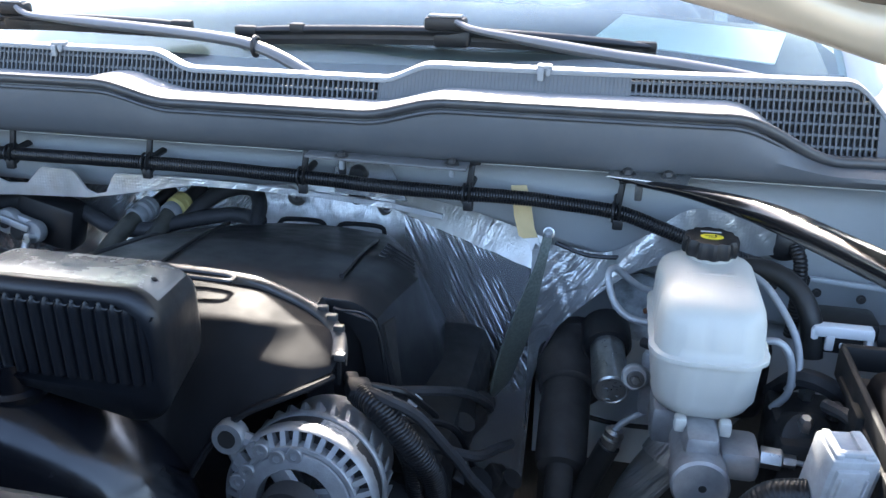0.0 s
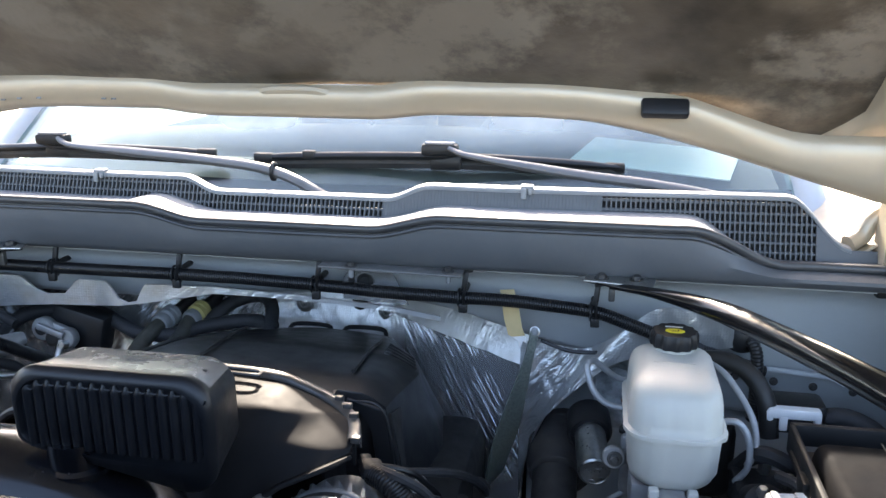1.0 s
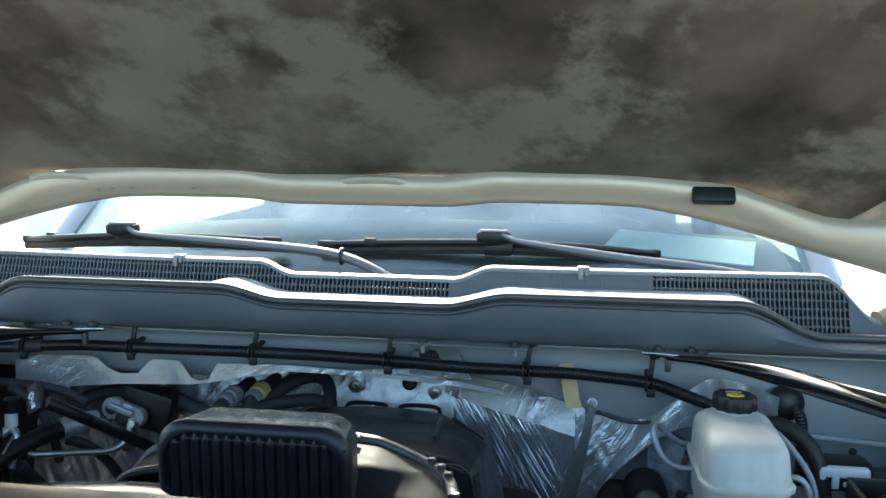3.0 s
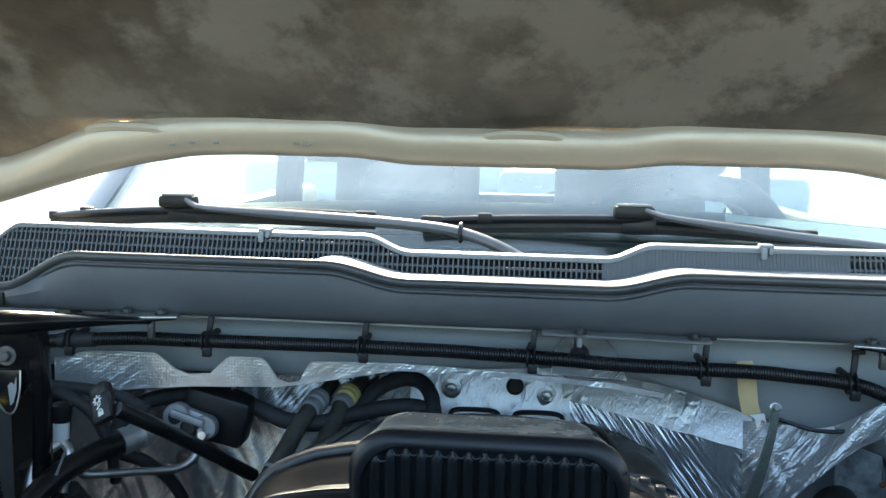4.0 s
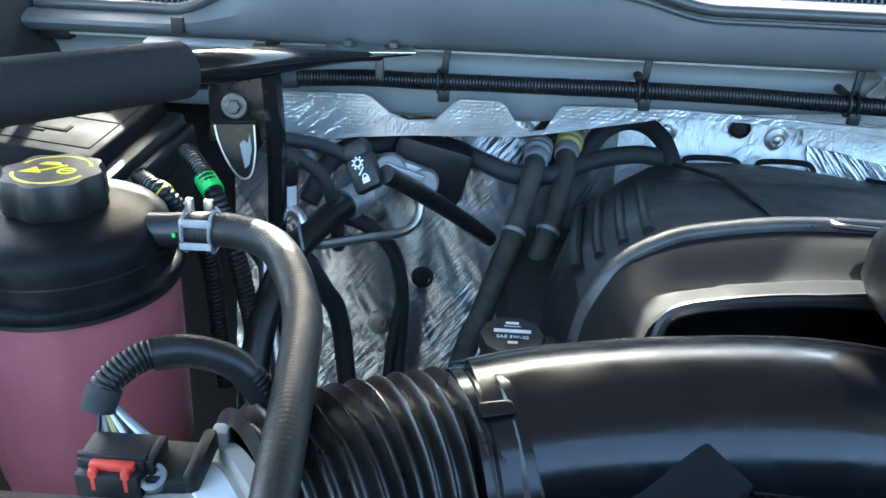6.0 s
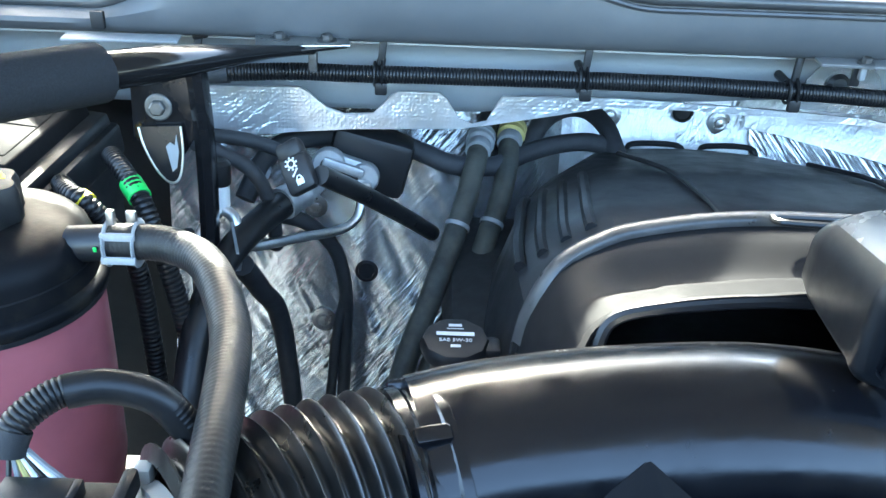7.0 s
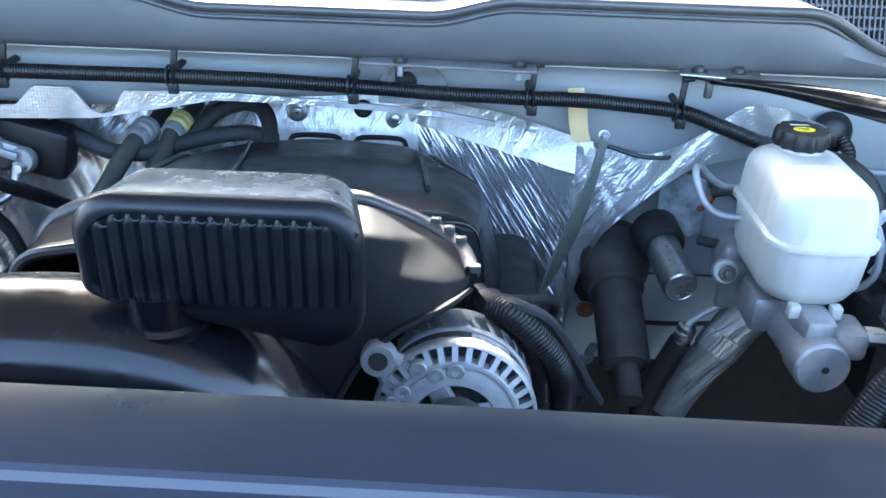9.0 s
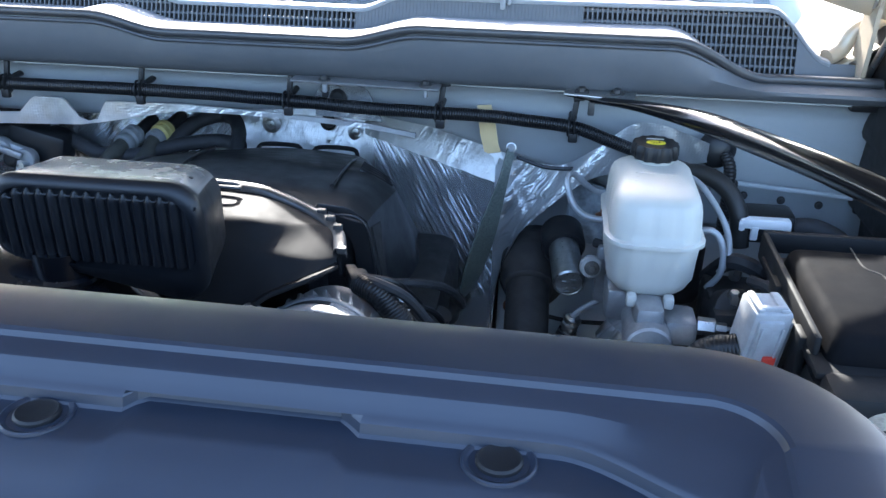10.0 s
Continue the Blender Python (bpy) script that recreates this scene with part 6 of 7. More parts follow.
part("conduit", sweep([(-0.560, 0.581, 1.139), (-0.556, 0.588, 1.150), (-0.540, 0.602, 1.158), (-0.517, 0.610, 1.158), (-0.493, 0.612, 1.149), (-0.476, 0.610, 1.128), (-0.469, 0.605, 1.098), (-0.472, 0.60, 1.03)], 0.0086, 16, pitch=0.0030, depth=0.0008), M_LOOM, arch)
part("tape_wrap", sweep([(-0.536, 0.6035, 1.1585), (-0.517, 0.610, 1.158), (-0.493, 0.612, 1.149), (-0.476, 0.610, 1.128)], 0.0094, 14, 0.006, wander=0.0012), M_LOOM, arch, "glossy black tape wrap")
part("tape_wrap", sweep([(-0.5605, 0.580, 1.136), (-0.560, 0.5815, 1.140), (-0.5575, 0.586, 1.147)], 0.0095, 12, 0.006), M_TAPE, arch)

oil = thing("oil_cap", (-0.323, 0.883, 0.97), "black oil filler cap with white lettering", "oil cap")
part("cap", lathe([(0.022, -0.05), (0.022, 0.0), (0.031, 0.002), (0.032, 0.010), (0.029, 0.016), (0.026, 0.0165)], (-0.323, 0.883, 0.995), (0, -0.06, 1), 10), M_BLACK, oil)
part("lobe", rbox((-0.290, 0.880, 1.003), (0.016, 0.024, 0.010), 0.004), M_BLACK, oil)
ou, ov = V((1, 0, 0)), V((0, 0.998, 0.06))
on = ou.cross(ov)
oc = V((-0.323, 0.883, 0.995)) + on * 0.0172
print_bars("logo", oc, ou, ov, [(0, 0.004, 0.034, 0.0055), (0, 0.0165, 0.012, 0.004), (0, 0.0115, 0.015, 0.0012), (0.0, -0.0135, 0.009, 0.004)], M_PRINT, oil)
words("SAE 5W-30", oc + ov * -0.0055, ou, ov, 0.0062, M_PRINT, oil)

alt = thing("alternator", (0.18, 0.76, 0.95), "cast aluminium alternator with cooling slots and mounting ears", "alternator")
AC, AX = V((0.178, 0.712, 0.990)), V((0.0, -1.0, 0.16)).normalized()
AU, AV = V((1, 0, 0)), AX.cross(V((1, 0, 0)))
if AV.z < 0:
    AV = -AV


def on_alt(r, deg, h):
    return AC + (AU * math.cos(radians(deg)) + AV * math.sin(radians(deg))) * r + AX * h


part("rear_body", lathe([(0.055, -0.12), (0.064, -0.115), (0.066, -0.072), (0.066, -0.050)], AC, AX, 48), M_ALU, alt)
part("rear_rim", lathe([(0.068, -0.052), (0.0735, -0.051), (0.0745, -0.049), (0.0745, -0.044), (0.073, -0.042), (0.068, -0.042)], AC, AX, 64), M_ALU, alt)
part("stator_band", lathe([(0.0715, -0.050), (0.0715, -0.012)], AC, AX, 64), M_DARK, alt, "dark steel stator band")
part("front_ring", lathe([(0.0712, -0.022), (0.0752, -0.021), (0.0760, -0.014), (0.0748, -0.008), (0.0725, -0.0055), (0.0712, -0.009), (0.0712, -0.03)], AC, AX, 64), M_ALU, alt)
part("inner_ring", lathe([(0.0605, -0.025), (0.0605, -0.0015), (0.0590, 0.0005), (0.0560, 0.0012), (0.0552, 0.0), (0.0535, 0.0), (0.0527, 0.0016), (0.045, 0.004), (0.039, 0.005), (0.0375, 0.003), (0.0375, -0.012)], AC, AX, 56), M_ALU, alt)
part("rotor", lathe([(0.071, -0.03), (0.062, -0.022), (0.02, -0.012)], AC, AX, 40), M_WINDING, alt, "dark brass windings")
for k in range(33):
    a = 360 / 33 * k + 5
    bm = bmesh.new()
    lo = [bm.verts.new(on_alt(r, a + e, h)) for r, e, h in ((0.0595, -2.7, -0.022), (0.0595, 2.7, -0.022), (0.0735, 2.1, -0.026), (0.0735, -2.1, -0.026))]
    hi = [bm.verts.new(on_alt(r, a + e, h)) for r, e, h in ((0.0595, -2.7, -0.0005), (0.0595, 2.7, -0.0005), (0.0735, 2.1, -0.0065), (0.0735, -2.1, -0.0065))]
    bm.faces.new(hi)
    for q in range(4):
        bm.faces.new((lo[q], lo[(q + 1) % 4], hi[(q + 1) % 4], hi[q]))
    part("spoke", bm, M_ALU, alt)
for a in (18, 118, 218, 300):
    part("hub_arm", sweep([on_alt(0.020, a, -0.004), on_alt(0.040, a, 0.0005)], 0.011, 8, 0.006, flat=0.5, up=AX), M_ALU, alt)
for k in range(30):
    a = 12 * k + 4
    bm = bmesh.new()
    foot = [bm.verts.new(on_alt(r, a + e, h)) for r, e, h in ((0.066, -1.6, -0.072), (0.066, 1.6, -0.072), (0.068, 1.6, -0.050), (0.068, -1.6, -0.050))]
    crest = [bm.verts.new(on_alt(r, a + e, h)) for r, e, h in ((0.0755, 2.6, -0.068), (0.0755, 5.2, -0.068), (0.0745, 2.0, -0.050), (0.0745, -1.6, -0.050))]
    bm.faces.new(crest)
    for q in range(4):
        bm.faces.new((foot[q], foot[(q + 1) % 4], crest[(q + 1) % 4], crest[q]))
    bmesh.ops.recalc_face_normals(bm, faces=bm.faces[:])
    part("fin", bm, M_ALU, alt)
for a in (142, 270):
    c = on_alt(0.090, a, -0.012)
    part("ear", merged(lathe([(0.0155, -0.008), (0.0165, -0.006), (0.0165, 0.006), (0.015, 0.009), (0.009, 0.009), (0.009, -0.004)], c, AX, 24), sweep([on_alt(0.066, a + 14, -0.014), on_alt(0.082, a + 5, -0.013)], 0.008, 8, 0.008), sweep([on_alt(0.062, a - 12, -0.014), on_alt(0.082, a - 4, -0.013)], 0.008, 8, 0.008)), M_ALU, alt, "mounting ear with a hole")
    part("hole", lathe([(0.0088, 0), (0.0088, 0.0006)], c + AX * 0.0092, AX, 20), M_DARK, alt)
bracket = [(0.038, -9), (0.060, -13), (0.082, -8), (0.089, -2), (0.089, 4), (0.082, 8), (0.060, 14), (0.038, 18)]
part("slim_ear", prism(bracket, lambda u, v, w: on_alt(u, v, 0.010 - w), 0.012, 0.002), M_ALU, alt, "slim mounting ear", angle=30)
for r, size in ((0.066, 0.0048), (0.082, 0.0034)):
    part("hole", lathe([(size, 0), (size, 0.0006)], on_alt(r, 1, 0.0102), AX, 16), M_DARK, alt)
for r, a in ((0.062, 124), (0.050, 112), (0.051, 92), (0.056, 150), (0.060, 164), (0.052, 320)):
    part("boss", lathe([(0.0085, -0.004), (0.0080, 0.004), (0.0072, 0.005), (0.0036, 0.005), (0.0034, 0.001), (0.0004, 0.001)], on_alt(r, a, -0.001), AX, 18), M_ALU, alt, angle=30)
part("pulley", lathe([(0.026, 0.006), (0.031, 0.010), (0.028, 0.014), (0.031, 0.018), (0.028, 0.022), (0.031, 0.026), (0.028, 0.03), (0.014, 0.031), (0.012, 0.036)], AC, AX, 36), M_DARK, alt, "dark belt pulley")
part("label", skin([[on_alt(0.0720, a, h) for h in (-0.0400, -0.0240)] for a in xs(48, 80, 12)], thick=0.0004), M_LABEL, alt, "printed white label")
for a0, a1, h0, h1 in ((73, 77, -0.037, -0.028), (62, 70, -0.0295, -0.0270), (61, 70, -0.0355, -0.0330), (51, 57, -0.0375, -0.027)):
    part("label_print", skin([[on_alt(0.0726, a, h) for h in (h0, h1)] for a in xs(a0, a1, 4)], thick=0.0003), M_GREY, alt)

bundle = thing("alternator_wiring", (0.25, 0.8, 0.95), "thick black corrugated wiring conduits beside the alternator", "wiring")
part("conduit", sweep([(0.210, 0.815, 1.052), (0.232, 0.80, 1.050), (0.257, 0.792, 1.030), (0.279, 0.795, 0.998), (0.291, 0.81, 0.955), (0.296, 0.83, 0.86)], 0.0135, 16, pitch=0.0036, depth=0.0008), M_LOOM, bundle)
part("conduit", sweep([(0.215, 0.84, 1.035), (0.24, 0.815, 1.025), (0.259, 0.81, 1.0), (0.268, 0.815, 0.96), (0.272, 0.83, 0.87)], 0.012, 14, pitch=0.0036, depth=0.0008), M_LOOM, bundle)
part("tag", merged(rbox((0.247, 0.880, 1.002), (0.012, 0.030, 0.001), 0, rot=(60, 25, -20)), rbox((0.255, 0.877, 0.994), (0.020, 0.010, 0.001), 0, rot=(50, 35, -20))), M_WHITE, bundle, "white printed tag")
part("plug", merged(rbox((0.208, 0.818, 1.056), (0.026, 0.024, 0.018), 0.005, rot=(10, 10, 30)), rbox((0.199, 0.826, 1.060), (0.014, 0.018, 0.013), 0.003, rot=(10, 10, 30))), M_BLACK, bundle)
for k, pts in enumerate(([(0.25, 0.83, 1.02), (0.28, 0.86, 1.0), (0.30, 0.90, 0.96), (0.31, 0.93, 0.90)], [(0.19, 0.83, 1.05), (0.215, 0.845, 1.045), (0.25, 0.86, 1.03), (0.27, 0.90, 0.98)])):
    part("wire", sweep(pts, 0.004, 8, 0.006, wander=0.004), M_LOOM, bundle)

# ---- passenger's side ----
tank = thing("coolant_tank", (-0.688, 0.83, 0.85), "round coolant tank, black above and pink with coolant below", "coolant tank")
TC = (-0.700, 0.832, 0.0)
part("upper_shell", lathe([(0.080, 1.080), (0.092, 1.080), (0.0932, 1.083), (0.0932, 1.088), (0.0915, 1.0905), (0.0875, 1.092), (0.0868, 1.100), (0.0862, 1.116), (0.0835, 1.125), (0.0775, 1.1315), (0.068, 1.1355), (0.05, 1.138), (0.043, 1.139)], TC, n=56), M_TANKTOP, tank)
part("seam_band", lathe([(0.0885, 1.0735), (0.0912, 1.0745), (0.0912, 1.0785), (0.0885, 1.080)], TC, n=56), M_SATIN, tank)
part("lower_shell", lathe([(0.060, 0.86), (0.078, 0.87), (0.084, 0.90), (0.087, 1.0), (0.088, 1.073)], TC, n=48), M_PINK, tank, "translucent pink lower half")
part("mould_line", lathe([(0.0868, 1.106), (0.0868, 1.1075)], TC, n=48), M_SATIN, tank)
part("filler_neck", lathe([(0.036, 1.134), (0.036, 1.143), (0.032, 1.145)], TC, n=32), M_SATIN, tank)
bm = bmesh.new()
lobes = [(0.0395 + 0.0025 * math.cos(8 * 2 * math.pi * k / 64), 2 * math.pi * k / 64) for k in range(64)]
lay = [[bm.verts.new((TC[0] + r * q * math.cos(a), TC[1] + r * q * math.sin(a), z)) for r, a in lobes] for q, z in ((0.97, 1.140), (1.0, 1.142), (0.99, 1.163), (0.93, 1.169), (0.6, 1.170))]
for a, b in zip(lay, lay[1:]):
    for i in range(64):
        bm.faces.new((a[i], a[(i + 1) % 64], b[(i + 1) % 64], b[i]))
bm.faces.new(lay[-1])
bm.faces.new(lay[0][::-1])
tcap = part("cap", bm, M_BLACK, tank, "black lobed pressure cap")
arcs = [sweep([(TC[0] + 0.029 * math.cos(radians(d)), TC[1] + 0.029 * math.sin(radians(d)), 1.1695) for d in range(a, b, 10)], 0.0017, 4, 0.004, flat=0.3) for a, b in ((20, 170), (200, 350))]
part("cap_ring_print", merged(*arcs), M_YELLOW, tcap, "yellow warning print")
on_cap = lambda u, v, w: V((TC[0] + u, TC[1] + v, 1.1701 + w))
disc = sweep([on_cap(0.013 + 0.0065 * math.cos(a), -0.003 + 0.0055 * math.sin(a), 0) for a in (2 * math.pi * k / 16 for k in range(17))], 0.0014, 6, 0.003, flat=0.4)
part("cap_symbols", merged(prism([(-0.022, -0.010), (-0.004, -0.010), (-0.013, 0.002)], on_cap, 0.0005), prism([(-0.014, 0.007), (0.006, 0.007), (0.001, 0.013), (-0.010, 0.013)], on_cap, 0.0005), disc, rbox(on_cap(0.013, -0.003, 0.0003), (0.008, 0.0018, 0.0006), 0), rbox(on_cap(0.001, 0.001, 0.0003), (0.0022, 0.022, 0.0006), 0, rot=(0, 0, -50))), M_YELLOW, tcap)
part("outlet", sweep([(-0.625, 0.83, 1.122), (-0.585, 0.828, 1.126)], 0.0145, 14, 0.01), M_SATIN, tank)

chose = thing("coolant_hose", (-0.5, 0.7, 1.1), "worn grey rubber coolant hose with a pale spring clamp", "hose")
part("hose", sweep([(-0.603, 0.829, 1.124), (-0.575, 0.826, 1.128), (-0.545, 0.818, 1.130), (-0.515, 0.795, 1.131), (-0.492, 0.752, 1.131), (-0.474, 0.70, 1.130), (-0.462, 0.63, 1.139), (-0.453, 0.56, 1.146), (-0.447, 0.49, 1.138), (-0.445, 0.42, 1.09), (-0.445, 0.38, 1.02)], lambda u: 0.0140 - 0.0025 * sm(0.2, 0.7, u), 18, pitch=0.0042, depth=0.00025), M_HOSE, chose)
clamp = part("spring_clamp", merged(*[sweep([V((-0.582 + dx, 0.826, 1.127)) + V((0, math.cos(a), math.sin(a))) * 0.0165 for a in (2 * math.pi * k / 16 for k in range(17))], 0.0030, 6, 0.005, flat=0.4, up=(1, 0, 0)) for dx in (-0.011, 0.011)], rbox((-0.582, 0.809, 1.120), (0.026, 0.003, 0.006), 0.001), rbox((-0.582, 0.813, 1.138), (0.026, 0.004, 0.006), 0.001)), M_CONNECTOR, chose, "pale coated spring clamp")
part("clamp_ear", merged(rbox((-0.588, 0.822, 1.150), (0.006, 0.006, 0.012), 0.001), rbox((-0.574, 0.826, 1.149), (0.008, 0.004, 0.010), 0.001)), M_STEEL, clamp)
for x in (-0.560, -0.600):
    part("paint_mark", rbox((x, 0.8125, 1.127), (0.003, 0.002, 0.004), 0.001), M_GREEN, chose, "green paint dot")

red = thing("terminal_cover", (-0.87, 1.03, 1.05), "red plastic terminal cover beside the fuse box", "terminal cover")
part("cover", merged(rbox((-0.935, 1.07, 1.122), (0.12, 0.14, 0.055), 0.012, 2), rbox((-0.945, 0.985, 1.10), (0.05, 0.03, 0.04), 0.008)), M_RED, red)
fuse = thing("fuse_box", (-0.78, 1.0, 1.0), "black plastic fuse box with a stepped grey lid", "fuse box")
FZ = pose(-0.808, 1.004, 1.107, 4, 4, -5)


def on_fuse(bm):
    bm.transform(FZ)
    return bm


part("body", on_fuse(rbox((0.027, 0, -0.06), (0.195, 0.190, 0.10), 0.005)), M_BLACK, fuse)
part("skirt", on_fuse(rbox((0.028, 0, 0.005), (0.206, 0.200, 0.035), 0.006, taper=0.97)), M_BLACK, fuse)
part("lid_step", on_fuse(rbox((0.027, 0, 0.027), (0.190, 0.182, 0.016), 0.003, taper=0.97)), M_BLACK, fuse)
part("lid", on_fuse(rbox((0.023, 0.002, 0.042), (0.166, 0.158, 0.020), 0.003, taper=0.95)), M_LID, fuse, "dusty satin lid")
for u, v, w, h in ((0.040, -0.056, 0.104, 0.0014), (0.040, 0.060, 0.104, 0.0014), (0.040, 0.004, 0.104, 0.0014), (-0.012, 0.002, 0.0014, 0.116), (0.092, 0.002, 0.0014, 0.116)):
    part("lid_line", on_fuse(rbox((u, v, 0.0522), (w, h, 0.0010), 0)), M_BATLID, fuse)
for u, v in ((0.04, -0.028), (0.045, 0.034)):
    part("lid_symbol", on_fuse(merged(rbox((u, v, 0.0525), (0.030, 0.004, 0.0012), 0), rbox((u + 0.014, v + 0.004, 0.0525), (0.004, 0.012, 0.0012), 0), rbox((u - 0.01, v - 0.006, 0.0525), (0.012, 0.003, 0.0012), 0))), M_BATLID, fuse)

brk = thing("fender_bracket", (-0.595, 0.98, 1.1), "black steel bracket with a flanged bolt and a looped tail", "bracket")
part("plate", prism([(-0.622, 1.150), (-0.618, 1.213), (-0.57, 1.216), (-0.565, 1.212), (-0.566, 1.152), (-0.58, 1.13)], lambda u, v, w: V((u, 0.990 - w, v)), 0.006, 0.001), M_BRACE, brk)
part("arm", sweep([(-0.562, 0.995, 1.218), (-0.560, 0.995, 1.15), (-0.565, 1.0, 1.05), (-0.58, 1.0, 0.9)], 0.016, 8, 0.02, flat=0.6), M_BRACE, brk)
tail = [(-0.614, 1.163), (-0.610, 1.146), (-0.601, 1.127), (-0.591, 1.115), (-0.583, 1.114), (-0.578, 1.122), (-0.575, 1.142), (-0.576, 1.165)]
part("tail", prism([(u, v) for u, v in tail], lambda u, v, w: V((u, 0.982 - w - 0.18 * (1.165 - v), v)), 0.003), M_BRACE, brk)
part("tail_rim", sweep([(u, 0.978 - 0.18 * (1.165 - v), v) for u, v in tail], 0.0011, 6, 0.004), M_STEEL, brk, "bare worn steel edge")
part("worn_patch", prism([(-0.588, 1.138), (-0.590, 1.147), (-0.586, 1.151), (-0.582, 1.148), (-0.580, 1.158), (-0.5785, 1.142), (-0.581, 1.128), (-0.585, 1.124)], lambda u, v, w: V((u, 0.9775 - w - 0.18 * (1.165 - v), v)), 0.0008), M_GREY, brk, "grey worn patch")
bolt("flanged_bolt", (-0.595, 0.983, 1.181), (0, -1, 0.1), 0.0072, brk, material=M_DULLSTEEL)

for name, pts, r, tapes in (("wire_conduit", [(-0.655, 1.01, 1.122), (-0.636, 0.98, 1.122), (-0.611, 0.95, 1.106), (-0.598, 0.937, 1.078), (-0.587, 0.93, 1.045), (-0.577, 0.93, 0.97), (-0.575, 0.93, 0.86)], 0.0095, ((1, 2.6, M_GREEN, "green tape band"),)),
                            ("wire_conduit", [(-0.680, 0.95, 1.118), (-0.655, 0.91, 1.127), (-0.638, 0.90, 1.122), (-0.622, 0.91, 1.09), (-0.612, 0.925, 1.04), (-0.61, 0.93, 0.9)], 0.009, ((1, 1.4, M_YELLOW, "yellow tape band"),))):
    w = thing(name, pts[0], "black corrugated conduit with a coloured tape band", "conduit", "tape-marked conduits")
    part("conduit", sweep(pts, r, 12, pitch=0.005, depth=0.0016), M_LOOM, w)
    for a, b, m, lab in tapes:
        p = V(pts[a]).lerp(V(pts[a + 1]), 0.5)
        part("tape_band", sweep([p, p.lerp(V(pts[a + 1]), 0.5), V(pts[a + 1]) if a else p.lerp(V(pts[1]), 0.8)], r + 0.0012, 14, 0.004), m, w, lab)
for pts, r in (([(-0.60, 1.10, 1.10), (-0.57, 1.08, 1.10), (-0.535, 1.07, 1.085), (-0.52, 1.08, 1.04), (-0.52, 1.1, 0.98)], 0.008), ([(-0.66, 1.10, 1.11), (-0.61, 1.13, 1.10), (-0.55, 1.16, 1.08), (-0.50, 1.16, 1.06)], 0.008),
               ([(-0.52, 1.12, 1.01), (-0.49, 1.14, 0.99), (-0.462, 1.17, 0.94), (-0.452, 1.19, 0.87), (-0.455, 1.2, 0.78), (-0.46, 1.18, 0.66)], 0.009), ([(-0.452, 1.195, 0.87), (-0.465, 1.19, 0.80), (-0.475, 1.18, 0.70)], 0.007),
               ([(-0.54, 1.02, 1.0), (-0.535, 1.06, 0.95), (-0.52, 1.10, 0.88), (-0.51, 1.1, 0.75)], 0.012), ([(-0.60, 1.02, 1.03), (-0.58, 1.03, 0.98), (-0.57, 1.02, 0.9), (-0.56, 1.0, 0.75)], 0.014)):
    whole("taped_wire", sweep(pts, r, 10, 0.008, wander=0.002), M_TAPE, "taped black wire bundle by the passenger firewall", "wire", "taped wires")

ac = thing("expansion_valve", (-0.45, 1.2, 1.0), "aluminium expansion valve block with two pipe fittings", "valve")
part("block", merged(rbox((-0.450, 1.195, 1.037), (0.062, 0.016, 0.034), 0.008, 2, rot=(-8, 18, 0)), lathe([(0.019, 0), (0.020, 0.003), (0.020, 0.014), (0.018, 0.017)], (-0.470, 1.20, 1.043), (0, -1, 0.15), 24), lathe([(0.017, 0), (0.018, 0.003), (0.018, 0.014), (0.016, 0.017)], (-0.428, 1.20, 1.028), (0, -1, 0.15), 24)), M_ALU, ac)
part("port", lathe([(0.010, 0), (0.010, 0.004), (0.006, 0.006)], (-0.470, 1.184, 1.045), (0, -1, 0.15), 18), M_DARK, ac)
part("backing", rbox((-0.425, 1.235, 1.035), (0.10, 0.05, 0.075), 0.01, rot=(0, 14, 0)), M_BLACK, ac, "black rubber backing")
part("port", lathe([(0.014, 0), (0.014, 0.006), (0.009, 0.010)], (-0.449, 1.187, 1.030), (0, -1, 0.2), 18), M_DARK, ac)
part("web", rbox((-0.452, 1.180, 1.045), (0.05, 0.008, 0.012), 0.003, rot=(-8, 18, 0)), M_ALU, ac)
part("stud", lathe([(0.006, 0), (0.006, 0.02)], (-0.425, 1.185, 1.022), (0, -1, 0.2), 12), M_STEEL, ac)
whole("ac_tube", sweep([(-0.432, 1.18, 1.028), (-0.430, 1.165, 1.012), (-0.434, 1.15, 0.995), (-0.452, 1.13, 0.988), (-0.49, 1.09, 0.998), (-0.528, 1.04, 1.012), (-0.534, 1.032, 1.018)], 0.0055, 12, 0.005), M_TUBE, "bent bare aluminium air conditioning tube", "tube")
cap_ = thing("service_port", (-0.467, 0.97, 1.1), "black service port cap with printed white symbols", "service port")
PR = pose(-0.470, 0.972, 1.125, 58, -32, -6)
bm = rbox((0, 0, 0), (0.030, 0.036, 0.014), 0.005)
bm.transform(PR)
part("cap", bm, M_BLACK, cap_)
bm = rbox((0.0, 0.024, 0.0), (0.026, 0.018, 0.016), 0.005)
bm.transform(PR)
part("cap_lobe", bm, M_BLACK, cap_)
ring = [(0.0036 * math.cos(a) - 0.001, 0.010 + 0.0036 * math.sin(a), 0.0074) for a in (2 * math.pi * k / 16 for k in range(17))]
rays = [rbox((-0.001 + 0.0056 * math.cos(a), 0.010 + 0.0056 * math.sin(a), 0.0074), (0.0017, 0.0017, 0.0006), 0, rot=(0, 0, math.degrees(a))) for a in (2 * math.pi * k / 8 for k in range(8))]
slash = rbox((0.0, 0.001, 0.0074), (0.0014, 0.009, 0.0006), 0, rot=(0, 0, -50))
shackle = sweep([(0.002 + 0.0026 * math.cos(a), -0.0062 + 0.0034 * math.sin(a), 0.0074) for a in (math.pi * k / 8 for k in range(9))], 0.0007, 6, 0.002)
